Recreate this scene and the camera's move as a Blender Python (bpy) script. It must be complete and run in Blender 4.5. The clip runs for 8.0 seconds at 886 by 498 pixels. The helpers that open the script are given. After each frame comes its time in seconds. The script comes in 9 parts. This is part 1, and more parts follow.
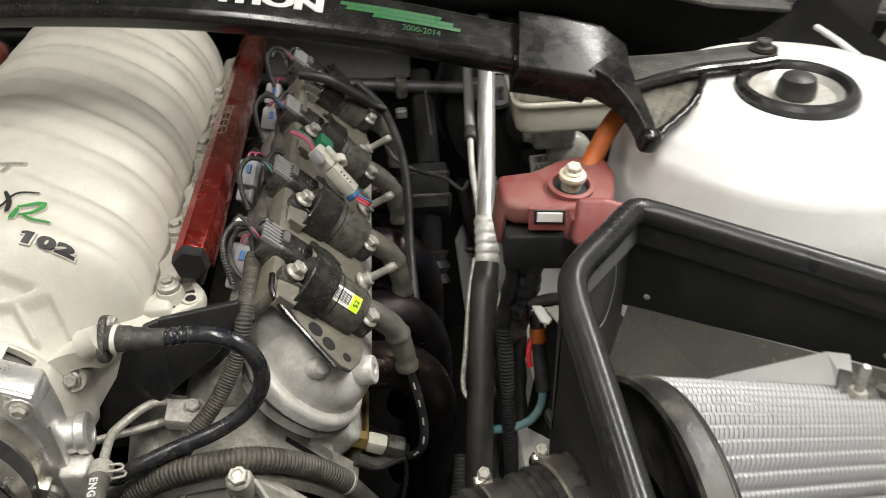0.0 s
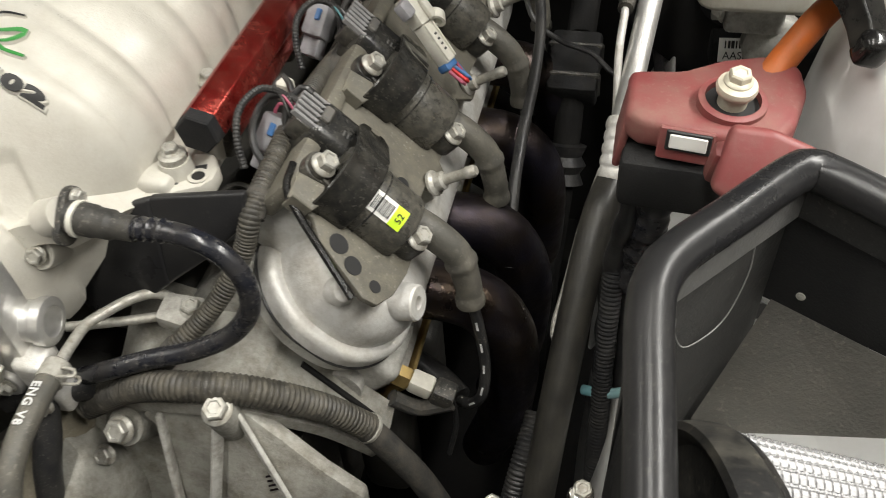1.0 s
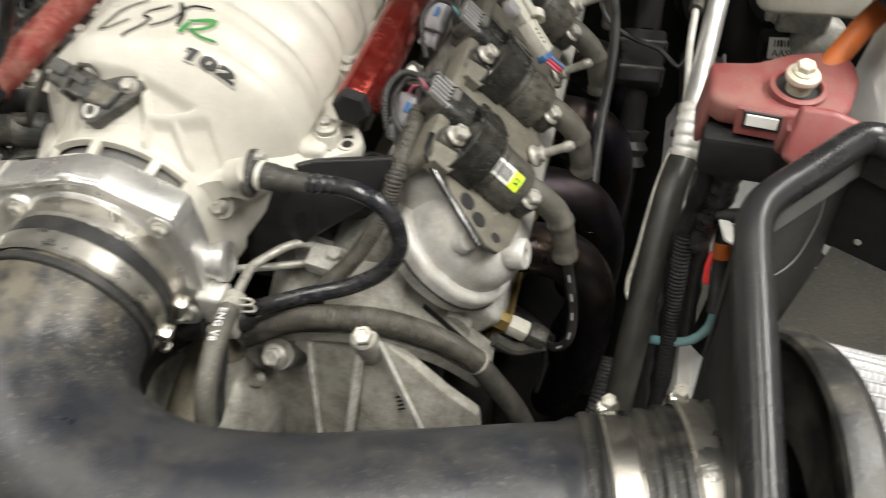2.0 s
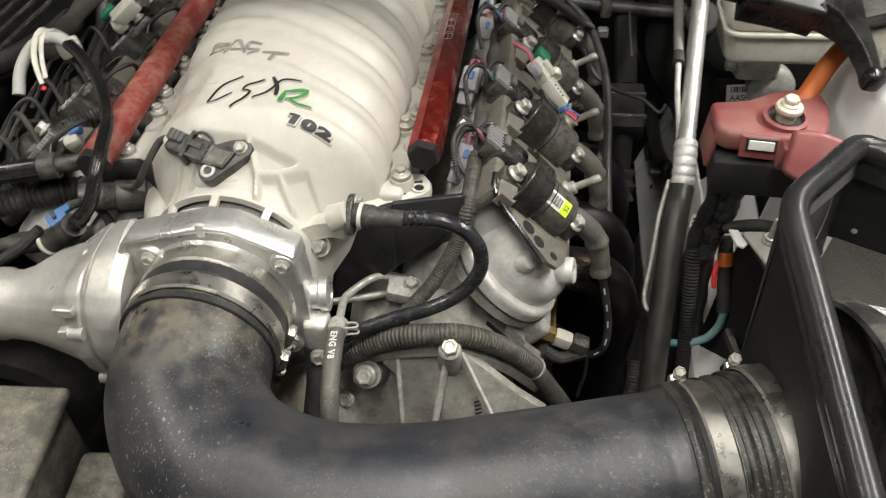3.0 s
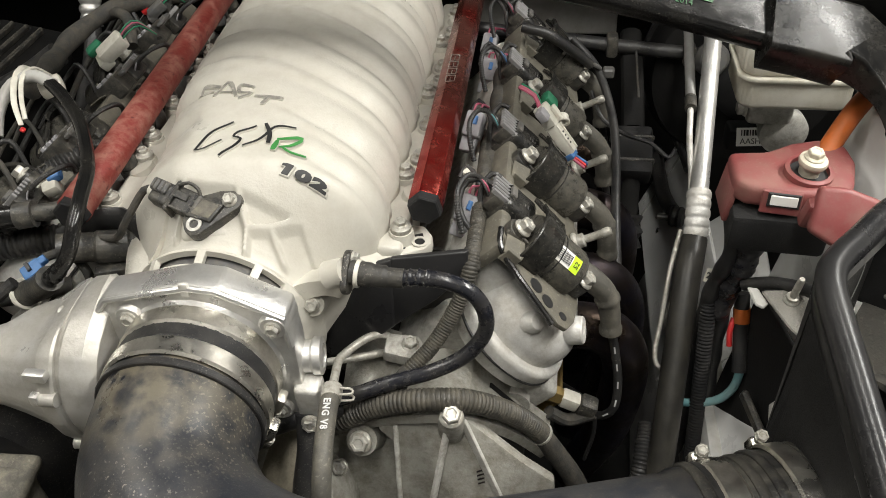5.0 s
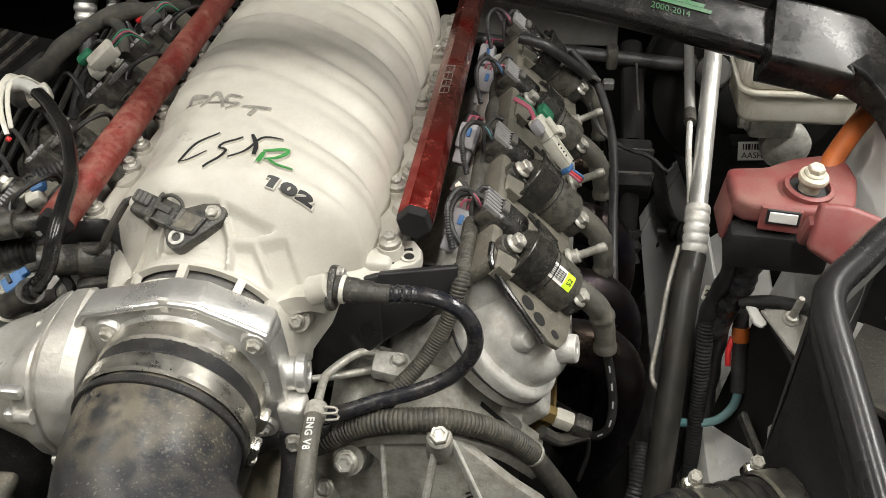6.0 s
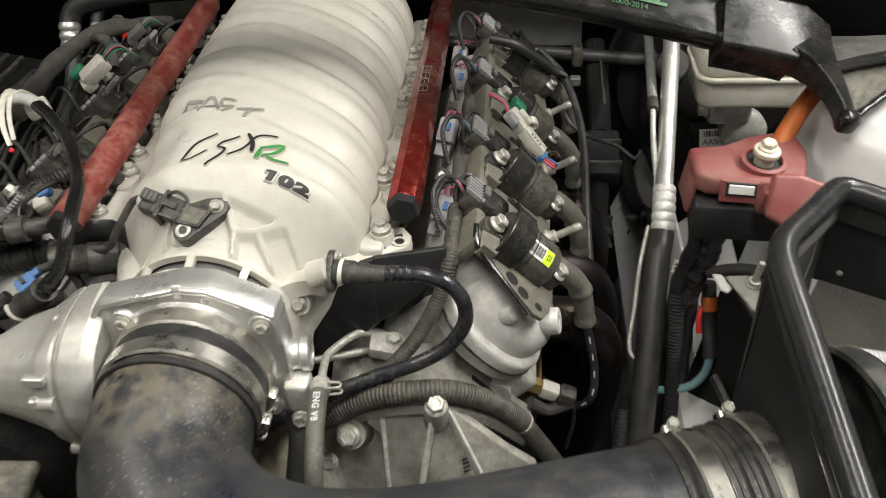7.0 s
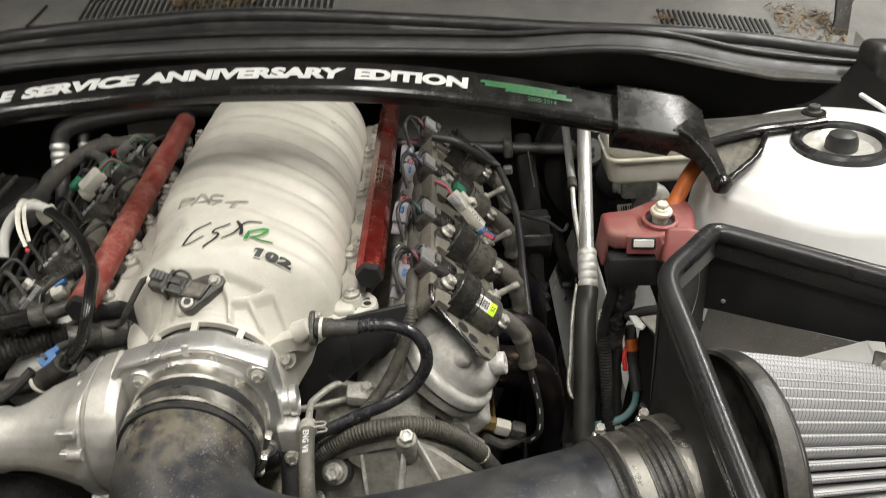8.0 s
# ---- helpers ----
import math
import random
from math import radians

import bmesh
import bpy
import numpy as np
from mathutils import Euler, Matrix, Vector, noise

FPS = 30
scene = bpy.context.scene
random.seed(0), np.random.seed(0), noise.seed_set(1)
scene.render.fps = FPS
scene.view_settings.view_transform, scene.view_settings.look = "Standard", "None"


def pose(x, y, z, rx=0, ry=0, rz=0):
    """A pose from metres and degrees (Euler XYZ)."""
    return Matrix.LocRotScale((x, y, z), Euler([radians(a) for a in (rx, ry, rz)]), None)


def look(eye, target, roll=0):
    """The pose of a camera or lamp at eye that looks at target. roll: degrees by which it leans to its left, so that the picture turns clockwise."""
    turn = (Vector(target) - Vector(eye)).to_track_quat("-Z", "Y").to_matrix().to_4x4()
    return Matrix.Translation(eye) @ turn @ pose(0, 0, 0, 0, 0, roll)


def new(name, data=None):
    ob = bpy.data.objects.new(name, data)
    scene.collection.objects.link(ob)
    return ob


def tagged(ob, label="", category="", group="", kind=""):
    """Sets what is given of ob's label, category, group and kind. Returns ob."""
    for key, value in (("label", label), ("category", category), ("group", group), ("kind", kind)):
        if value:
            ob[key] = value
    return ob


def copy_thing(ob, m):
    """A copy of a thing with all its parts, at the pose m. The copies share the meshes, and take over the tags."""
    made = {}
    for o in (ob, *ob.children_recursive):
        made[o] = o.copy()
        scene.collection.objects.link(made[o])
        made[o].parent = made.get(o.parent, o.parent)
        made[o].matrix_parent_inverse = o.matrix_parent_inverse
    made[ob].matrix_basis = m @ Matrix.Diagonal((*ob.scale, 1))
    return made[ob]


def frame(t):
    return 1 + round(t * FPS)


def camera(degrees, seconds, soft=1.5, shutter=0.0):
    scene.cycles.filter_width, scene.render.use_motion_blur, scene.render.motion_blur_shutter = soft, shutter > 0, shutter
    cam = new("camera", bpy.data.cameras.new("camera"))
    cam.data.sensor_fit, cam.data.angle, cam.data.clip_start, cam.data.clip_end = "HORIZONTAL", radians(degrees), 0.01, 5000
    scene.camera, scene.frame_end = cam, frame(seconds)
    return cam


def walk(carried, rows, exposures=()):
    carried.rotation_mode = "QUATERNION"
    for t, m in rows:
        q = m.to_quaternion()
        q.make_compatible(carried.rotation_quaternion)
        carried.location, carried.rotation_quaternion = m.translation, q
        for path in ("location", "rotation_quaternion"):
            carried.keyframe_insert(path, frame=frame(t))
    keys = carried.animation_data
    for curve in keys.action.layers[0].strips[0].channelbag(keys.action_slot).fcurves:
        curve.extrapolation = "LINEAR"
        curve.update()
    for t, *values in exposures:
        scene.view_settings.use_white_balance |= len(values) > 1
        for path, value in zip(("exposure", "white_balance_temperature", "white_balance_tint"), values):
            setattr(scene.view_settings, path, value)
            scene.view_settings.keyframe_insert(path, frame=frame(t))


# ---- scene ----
cam = camera(55.4, 8.0, soft=0.9, shutter=0.45)
PATH = [
    (0, (0.302, -0.514, 0.374), (0.382, 1.1, -0.805), -2.0),
    (0.2, (0.334, -0.480, 0.363), (0.281, 1.112, -0.845), -2.8),
    (0.5, (0.37, -0.426, 0.335), (0.096, 1.064, -0.972), -3.8),
    (0.7, (0.363, -0.388, 0.318), (0.058, 1.014, -1.076), -2.9),
    (1, (0.377, -0.346, 0.294), (-0.001, 1.001, -1.135), -4.5),
    (1.3, (0.383, -0.333, 0.290), (0.026, 0.979, -1.177), -6.0),
    (1.5, (0.39, -0.343, 0.292), (0.012, 0.963, -1.174), -6.9),
    (1.8, (0.359, -0.411, 0.339), (-0.007, 0.896, -1.130), -4.8),
    (2, (0.335, -0.449, 0.35), (-0.073, 0.888, -1.08), -4.4),
    (2.2, (0.305, -0.491, 0.364), (-0.102, 0.882, -1.031), -3.6),
    (3.3, (0.234, -0.571, 0.406), (0.052, 0.939, -0.892), -3.4),
    (3.5, (0.229, -0.548, 0.401), (0.058, 0.973, -0.887), -3.2),
    (4, (0.217, -0.516, 0.395), (0.044, 1.008, -0.89), -2.8),
    (4.5, (0.222, -0.52, 0.395), (0.022, 1.001, -0.888), -2.5),
    (6, (0.239, -0.503, 0.387), (-0.001, 1.035, -0.869), -2.2),
    (6.5, (0.243, -0.483, 0.376), (0.019, 1.06, -0.878), -2.9),
    (7, (0.233, -0.557, 0.399), (0.056, 1.007, -0.835), -3.3),
    (7.2, (0.212, -0.604, 0.415), (0.103, 0.977, -0.805), -2.4),
    (7.5, (0.202, -0.671, 0.425), (0.144, 0.963, -0.728), -2.5),
    (7.8, (0.222, -0.687, 0.455), (0.175, 0.983, -0.643), -3.1),
    (8, (0.238, -0.696, 0.447), (0.178, 1.015, -0.587), -4.4),
]
walk(cam, [(t, look(eye, target, roll)) for t, eye, target, roll in PATH], exposures=((0, -0.02), (0.5, -0.14), (1, 0.0), (1.5, 0.20), (2, 0.20), (3.5, 0.0), (4.5, 0.0), (6, 0.03), (7, 0.03), (7.5, 0.17), (8, 0.0)))

# ---- light ----
world = bpy.data.worlds.new("world")
scene.world = world
world.use_nodes = True
world.node_tree.nodes["Background"].inputs[0].default_value = (0.9, 0.95, 1.0, 1)
world.node_tree.nodes["Background"].inputs[1].default_value = 0.015
scene.view_settings.exposure = 0.0


# ---- materials ----
def surf(name, col, rough=0.5, metal=0.0, col2=None, grain=60.0, blotch=9.0, mix=0.5, lo=0.45, hi=0.62,
         dirt=None, dirt_amt=0.0, bump=0.15, bump_scale=350.0, rough_var=0.12, coat=0.0, spec=0.5, trans=0.0, rand=0.0, specks=0.0, speck_scale=420.0, speck_col=(0.42, 0.39, 0.33)):
    """A worn surface: a base colour, a second tone in blotches, fine grain, dirt patches and fine relief."""
    m = bpy.data.materials.new(name)
    m.use_nodes = True
    nt = m.node_tree
    b = nt.nodes["Principled BSDF"]
    N, L = nt.nodes.new, nt.links.new
    tc = N("ShaderNodeTexCoord")

    def noise_node(scale, detail=5.0, rough_=0.6):
        n = N("ShaderNodeTexNoise")
        n.inputs["Scale"].default_value, n.inputs["Detail"].default_value, n.inputs["Roughness"].default_value = scale, detail, rough_
        L(tc.outputs["Object"], n.inputs["Vector"])
        return n

    def ramp(src, a, c):
        r = N("ShaderNodeMapRange")
        r.inputs["From Min"].default_value, r.inputs["From Max"].default_value = a, c
        L(src, r.inputs["Value"])
        return r.outputs["Result"]

    def mixed(fac, a, c):
        x = N("ShaderNodeMix")
        x.data_type = "RGBA"
        if isinstance(fac, float):
            x.inputs[0].default_value = fac
        else:
            L(fac, x.inputs[0])
        for sock, v in ((x.inputs[6], a), (x.inputs[7], c)):
            if isinstance(v, tuple):
                sock.default_value = (*v, 1)
            else:
                L(v, sock)
        return x.outputs[2]

    def times(src, k):
        x = N("ShaderNodeMath")
        x.operation = "MULTIPLY"
        L(src, x.inputs[0])
        x.inputs[1].default_value = k
        return x.outputs[0]

    big, fine = noise_node(blotch), noise_node(grain, 6.0, 0.7)
    second = col2 or tuple(min(1.0, c * 0.72) for c in col)
    out = mixed(times(ramp(big.outputs["Fac"], lo - 0.1, hi + 0.1), mix), col, second)
    out = mixed(times(ramp(fine.outputs["Fac"], 0.5, 0.75), mix * 0.5), out, second)
    if rand:
        oi = N("ShaderNodeObjectInfo")
        out = mixed(times(oi.outputs["Random"], rand), out, second)
    rsrc = None
    if dirt:
        d = noise_node(blotch * 2.3, 8.0, 0.72)
        fac = times(ramp(d.outputs["Fac"], 0.42, 0.66), dirt_amt)
        out = mixed(fac, out, dirt)
        rsrc = fac
    if specks:
        sp = noise_node(speck_scale, 2.0, 0.5)
        gate = noise_node(blotch * 1.6, 4.0)
        both = N("ShaderNodeMath")
        both.operation = "MULTIPLY"
        L(ramp(sp.outputs["Fac"], 0.60, 0.70), both.inputs[0])
        L(ramp(gate.outputs["Fac"], 0.40, 0.62), both.inputs[1])
        out = mixed(times(both.outputs[0], specks), out, speck_col)
    L(out, b.inputs["Base Color"])
    rr = N("ShaderNodeMapRange")
    rr.inputs["To Min"].default_value, rr.inputs["To Max"].default_value = max(0.02, rough - rough_var), min(1.0, rough + rough_var)
    rr.inputs["From Min"].default_value, rr.inputs["From Max"].default_value = 0.3, 0.7
    L(big.outputs["Fac"], rr.inputs["Value"])
    rough_out = rr.outputs["Result"]
    if rsrc is not None:
        x = N("ShaderNodeMath")
        x.operation, x.use_clamp = "MULTIPLY_ADD", True
        L(rsrc, x.inputs[0])
        x.inputs[1].default_value = 0.5
        L(rough_out, x.inputs[2])
        rough_out = x.outputs[0]
    L(rough_out, b.inputs["Roughness"])
    b.inputs["Metallic"].default_value = metal
    b.inputs["Coat Weight"].default_value = coat
    b.inputs["Coat Roughness"].default_value = 0.08
    b.inputs["Specular IOR Level"].default_value = spec
    b.inputs["Transmission Weight"].default_value = trans
    if bump:
        bn = noise_node(bump_scale, 4.0)
        bp = N("ShaderNodeBump")
        bp.inputs["Strength"].default_value, bp.inputs["Distance"].default_value = bump, 0.002
        L(bn.outputs["Fac"], bp.inputs["Height"])
        L(bp.outputs["Normal"], b.inputs["Normal"])
    return m


DUST = (0.20, 0.175, 0.13)
M_NYLON = surf("intake_nylon", (0.55, 0.53, 0.472), 0.36, col2=(0.47, 0.447, 0.39), mix=0.45, dirt=(0.36, 0.32, 0.25), dirt_amt=0.25, bump=0.14, bump_scale=500, blotch=20, grain=140)
M_RED = surf("red_anodised", (0.27, 0.018, 0.015), 0.18, 0.75, col2=(0.19, 0.011, 0.010), dirt=(0.34, 0.13, 0.09), dirt_amt=0.35, bump=0.05, blotch=34, grain=300, specks=0.35, speck_scale=600, speck_col=(0.5, 0.3, 0.24))
M_REDDUSTY = surf("dusty_red_rail", (0.25, 0.040, 0.032), 0.5, 0.3, col2=(0.17, 0.022, 0.018), mix=0.7, dirt=(0.42, 0.21, 0.16), dirt_amt=0.75, bump=0.2, blotch=30, grain=300, specks=0.8, speck_scale=190, speck_col=(0.10, 0.02, 0.018))
M_BLACKPLASTIC = surf("black_plastic", (0.028, 0.0275, 0.026), 0.36, dirt=(0.19, 0.172, 0.135), dirt_amt=0.42, bump=0.28, blotch=38, bump_scale=260, specks=0.4, speck_scale=560)
M_COIL = surf("dust_caked_coil", (0.05, 0.048, 0.042), 0.27, dirt=(0.2, 0.183, 0.142), dirt_amt=0.38, bump=0.35, blotch=70, bump_scale=300, specks=0.5, speck_scale=380, speck_col=(0.16, 0.14, 0.10))
M_COILBAND = surf("coil_band_steel", (0.022, 0.022, 0.022), 0.2, dirt=(0.12, 0.11, 0.085), dirt_amt=0.22, bump=0.05, blotch=60, specks=0.2, speck_scale=520)
M_STRAP = surf("dusty_black_strap", (0.02, 0.0198, 0.0185), 0.15, dirt=(0.17, 0.155, 0.12), dirt_amt=0.14, bump=0.06, blotch=45, specks=0.15, speck_scale=520)
M_DUSTYPLASTIC = surf("dusty_plastic", (0.03, 0.029, 0.027), 0.55, dirt=(0.11, 0.10, 0.08), dirt_amt=0.5, bump=0.2, blotch=34, specks=0.25)
M_GLOSSBLACK = surf("gloss_black_steel", (0.009, 0.009, 0.009), 0.15, 0.0, dirt=(0.05, 0.045, 0.036), dirt_amt=0.22, bump=0.015, blotch=20, bump_scale=120, spec=0.45, specks=0.08, speck_scale=700, rough_var=0.03)
M_BARSLEEVE = surf("dusty_black_steel", (0.007, 0.007, 0.007), 0.22, dirt=(0.07, 0.064, 0.052), dirt_amt=0.32, bump=0.05, blotch=12, bump_scale=260, spec=0.24, rough_var=0.05, specks=0.0)
M_GLOSSHOSE = surf("glossy_hose", (0.014, 0.015, 0.020), 0.2, dirt=(0.09, 0.08, 0.065), dirt_amt=0.3, bump=0.06, blotch=26, specks=0.2)
M_RUBBER = surf("black_rubber", (0.017, 0.017, 0.018), 0.4, dirt=(0.085, 0.077, 0.063), dirt_amt=0.25, bump=0.12, blotch=22, specks=0.2, speck_scale=700)
M_DUSTYSTEEL = surf("dusty_steel_plate", (0.115, 0.107, 0.086), 0.55, col2=(0.08, 0.075, 0.06), dirt=(0.21, 0.19, 0.142), dirt_amt=0.5, bump=0.25, blotch=40, specks=0.35)
M_BOOT = surf("dusty_boot_rubber", (0.078, 0.074, 0.063), 0.5, dirt=(0.2, 0.18, 0.138), dirt_amt=0.4, bump=0.2, blotch=30, specks=0.2)
M_RUBBERMAT = surf("matt_black_foam", (0.014, 0.014, 0.015), 0.75, dirt=(0.045, 0.042, 0.036), dirt_amt=0.4, bump=0.3, blotch=20, spec=0.3)
M_HOSE = surf("dusty_hose", (0.019, 0.019, 0.019), 0.48, dirt=(0.10, 0.09, 0.072), dirt_amt=0.35, bump=0.2, blotch=30)
M_LOOM = surf("dusty_conduit_plastic", (0.04, 0.037, 0.031), 0.5, dirt=(0.15, 0.133, 0.098), dirt_amt=0.5, bump=0.15, blotch=26, specks=0.2)
M_ALUOLD = surf("oxidised_cast_aluminium", (0.37, 0.36, 0.322), 0.48, 0.25, col2=(0.25, 0.239, 0.205), dirt=(0.11, 0.094, 0.066), dirt_amt=0.65, bump=0.35, bump_scale=340, blotch=22, specks=0.4)
M_ACHOSE = surf("dusty_thick_hose", (0.021, 0.02, 0.0175), 0.45, col2=(0.028, 0.026, 0.022), dirt=(0.07, 0.063, 0.048), dirt_amt=0.4, bump=0.12, blotch=16, spec=0.45)
M_SILICONE = surf("silicone_hose", (0.016, 0.018, 0.0235), 0.35, col2=(0.025, 0.027, 0.032), mix=0.5, dirt=(0.1, 0.088, 0.068), dirt_amt=0.34, bump=0.1, blotch=12, grain=260, spec=0.5, specks=0.2, speck_scale=600, speck_col=(0.26, 0.23, 0.17))
M_ALU = surf("cast_aluminium", (0.70, 0.69, 0.66), 0.42, 0.3, col2=(0.54, 0.525, 0.485), dirt=(0.28, 0.24, 0.17), dirt_amt=0.45, bump=0.25, bump_scale=420, blotch=22, specks=0.2)
M_ALUTB = surf("dusty_machined_aluminium", (0.56, 0.55, 0.52), 0.32, 0.5, col2=(0.45, 0.435, 0.4), dirt=(0.24, 0.21, 0.155), dirt_amt=0.45, bump=0.12, bump_scale=420, blotch=14, specks=0.15)
M_ALUDULL = surf("dull_cast_aluminium", (0.57, 0.56, 0.52), 0.46, 0.25, col2=(0.33, 0.315, 0.28), dirt=(0.12, 0.103, 0.074), dirt_amt=0.62, bump=0.3, bump_scale=380, blotch=24, specks=0.35)
M_ALUBRIGHT = surf("machined_aluminium", (0.78, 0.775, 0.755), 0.3, 0.8, col2=(0.62, 0.61, 0.59), dirt=(0.34, 0.31, 0.25), dirt_amt=0.3, bump=0.15, blotch=20)
M_STEEL = surf("zinc_steel", (0.50, 0.49, 0.45), 0.42, 0.45, col2=(0.34, 0.315, 0.26), dirt=(0.19, 0.165, 0.115), dirt_amt=0.55, bump=0.12, blotch=80)
M_CREAM = surf("tarnished_zinc", (0.70, 0.66, 0.54), 0.5, 0.2, col2=(0.58, 0.52, 0.40), dirt=(0.4, 0.34, 0.22), dirt_amt=0.3, bump=0.1, blotch=60)
M_STAINLESS = surf("stainless_band", (0.82, 0.80, 0.74), 0.26, 1.0, col2=(0.60, 0.56, 0.48), dirt=(0.16, 0.14, 0.10), dirt_amt=0.35, bump=0.06, blotch=26)
M_DARKMETAL = surf("burnt_header_steel", (0.052, 0.037, 0.027), 0.34, 0.9, col2=(0.028, 0.03, 0.058), dirt=(0.035, 0.03, 0.024), dirt_amt=0.5, bump=0.15, blotch=18, spec=0.35, mix=0.9)
M_WHITEPAINT = surf("white_car_paint", (0.80, 0.80, 0.79), 0.3, coat=0.5, col2=(0.72, 0.715, 0.69), mix=0.35, dirt=(0.42, 0.38, 0.3), dirt_amt=0.18, bump=0.02, blotch=7)
M_GREYPAINT = surf("dusty_white_paint", (0.50, 0.50, 0.48), 0.5, col2=(0.38, 0.37, 0.34), dirt=(0.26, 0.23, 0.18), dirt_amt=0.45, bump=0.05, blotch=12)
M_REDPLASTIC = surf("faded_red_plastic", (0.235, 0.058, 0.056), 0.5, col2=(0.18, 0.045, 0.043), dirt=(0.24, 0.145, 0.115), dirt_amt=0.6, bump=0.06, blotch=14, specks=0.15, speck_col=(0.32, 0.24, 0.2))
M_ORANGE = surf("orange_sleeve", (0.50, 0.115, 0.018), 0.45, dirt=(0.30, 0.13, 0.05), dirt_amt=0.4, bump=0.08, blotch=30)
M_RESERVOIR = surf("translucent_plastic", (0.62, 0.60, 0.53), 0.4, col2=(0.5, 0.47, 0.38), dirt=(0.33, 0.28, 0.18), dirt_amt=0.4, bump=0.05, blotch=18)
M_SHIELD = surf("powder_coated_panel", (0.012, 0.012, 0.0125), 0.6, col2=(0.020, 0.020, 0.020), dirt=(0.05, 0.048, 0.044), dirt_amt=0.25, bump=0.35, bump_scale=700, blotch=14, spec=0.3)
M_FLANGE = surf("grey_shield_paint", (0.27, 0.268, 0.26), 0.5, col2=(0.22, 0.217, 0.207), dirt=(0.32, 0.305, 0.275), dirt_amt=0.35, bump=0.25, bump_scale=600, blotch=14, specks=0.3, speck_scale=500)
M_TANBOX = surf("mud_dusted_plastic", (0.085, 0.08, 0.067), 0.65, col2=(0.055, 0.052, 0.045), dirt=(0.27, 0.245, 0.19), dirt_amt=0.7, bump=0.25, blotch=22, specks=0.4)
M_FLOORPAN = surf("grey_lined_panel", (0.2, 0.192, 0.172), 0.7, col2=(0.155, 0.149, 0.134), dirt=(0.29, 0.268, 0.23), dirt_amt=0.35, bump=0.4, bump_scale=600, blotch=12, spec=0.3, specks=0.5, speck_scale=350)
M_MESH = surf("filter_wire_mesh", (0.26, 0.257, 0.258), 0.35, 0.5, col2=(0.21, 0.207, 0.207), dirt=(0.24, 0.23, 0.22), dirt_amt=0.2, bump=0.0, blotch=25)
M_MEDIA = surf("filter_media", (0.53, 0.527, 0.535), 0.7, 0.1, col2=(0.46, 0.455, 0.46), bump=0.2, blotch=30)
M_CONNGREY = surf("grey_connector", (0.34, 0.335, 0.355), 0.45, dirt=(0.20, 0.185, 0.155), dirt_amt=0.4, bump=0.06, blotch=60)
M_CONNRIB = surf("grey_connector_ribs", (0.26, 0.256, 0.258), 0.45, dirt=(0.13, 0.12, 0.10), dirt_amt=0.4, bump=0.05, blotch=60)
M_COUPLER = surf("scuffed_coupler_rubber", (0.016, 0.016, 0.016), 0.4, col2=(0.028, 0.027, 0.025), dirt=(0.15, 0.137, 0.108), dirt_amt=0.42, bump=0.15, blotch=17, specks=0.3, speck_scale=260, speck_col=(0.20, 0.18, 0.14))
M_SEAL = surf("smooth_rubber_seal", (0.014, 0.014, 0.0152), 0.30, col2=(0.021, 0.0205, 0.0205), dirt=(0.06, 0.056, 0.050), dirt_amt=0.15, bump=0.05, blotch=9, specks=0.05, speck_scale=500, spec=0.36)
M_SHIELDGREY = surf("greyer_shield_panel", (0.055, 0.054, 0.052), 0.6, col2=(0.03, 0.03, 0.0295), dirt=(0.085, 0.08, 0.072), dirt_amt=0.3, bump=0.35, bump_scale=700, blotch=14, spec=0.35, specks=0.15)
M_TANCAST = surf("mud_tan_casting", (0.24, 0.215, 0.16), 0.6, 0.1, col2=(0.16, 0.14, 0.10), dirt=(0.09, 0.075, 0.05), dirt_amt=0.5, bump=0.3, blotch=30, specks=0.3)
M_CONNDARK = surf("dark_grey_connector", (0.10, 0.10, 0.10), 0.5, dirt=DUST, dirt_amt=0.4, bump=0.06, blotch=30)
M_CONNWHITE = surf("white_connector", (0.68, 0.66, 0.58), 0.45, dirt=(0.35, 0.31, 0.24), dirt_amt=0.35, bump=0.05, blotch=40)
M_GREEN = surf("green_clip", (0.015, 0.20, 0.10), 0.45, dirt=(0.08, 0.14, 0.08), dirt_amt=0.3, bump=0.03)
M_BLUE = surf("blue_clip", (0.05, 0.17, 0.42), 0.45, dirt=(0.16, 0.2, 0.24), dirt_amt=0.3, bump=0.03)
M_TEAL = surf("teal_wire", (0.12, 0.30, 0.33), 0.5, dirt=(0.2, 0.2, 0.17), dirt_amt=0.4, bump=0.03)
M_PINK = surf("pink_wire", (0.45, 0.10, 0.16), 0.5, bump=0.0)
M_REDWIRE = surf("red_wire", (0.62, 0.03, 0.03), 0.45, bump=0.0)
M_TAPE = surf("cloth_tape", (0.042, 0.041, 0.038), 0.72, dirt=(0.15, 0.13, 0.10), dirt_amt=0.5, bump=0.35, blotch=30)
M_BRASS = surf("brass_fitting", (0.50, 0.36, 0.14), 0.4, 0.9, dirt=(0.3, 0.22, 0.12), dirt_amt=0.4, bump=0.06, blotch=40)
M_WHITELABEL = surf("paper_label", (0.78, 0.77, 0.73), 0.6, bump=0.0, mix=0.15)
M_YELLOWLABEL = surf("lime_label", (0.55, 0.78, 0.03), 0.55, bump=0.0, mix=0.1)
M_BLACKINK = surf("black_ink", (0.02, 0.02, 0.02), 0.5, bump=0.0)
M_GREYINK = surf("worn_grey_ink", (0.20, 0.19, 0.17), 0.5, bump=0.0, dirt=(0.55, 0.52, 0.45), dirt_amt=0.6, blotch=60)
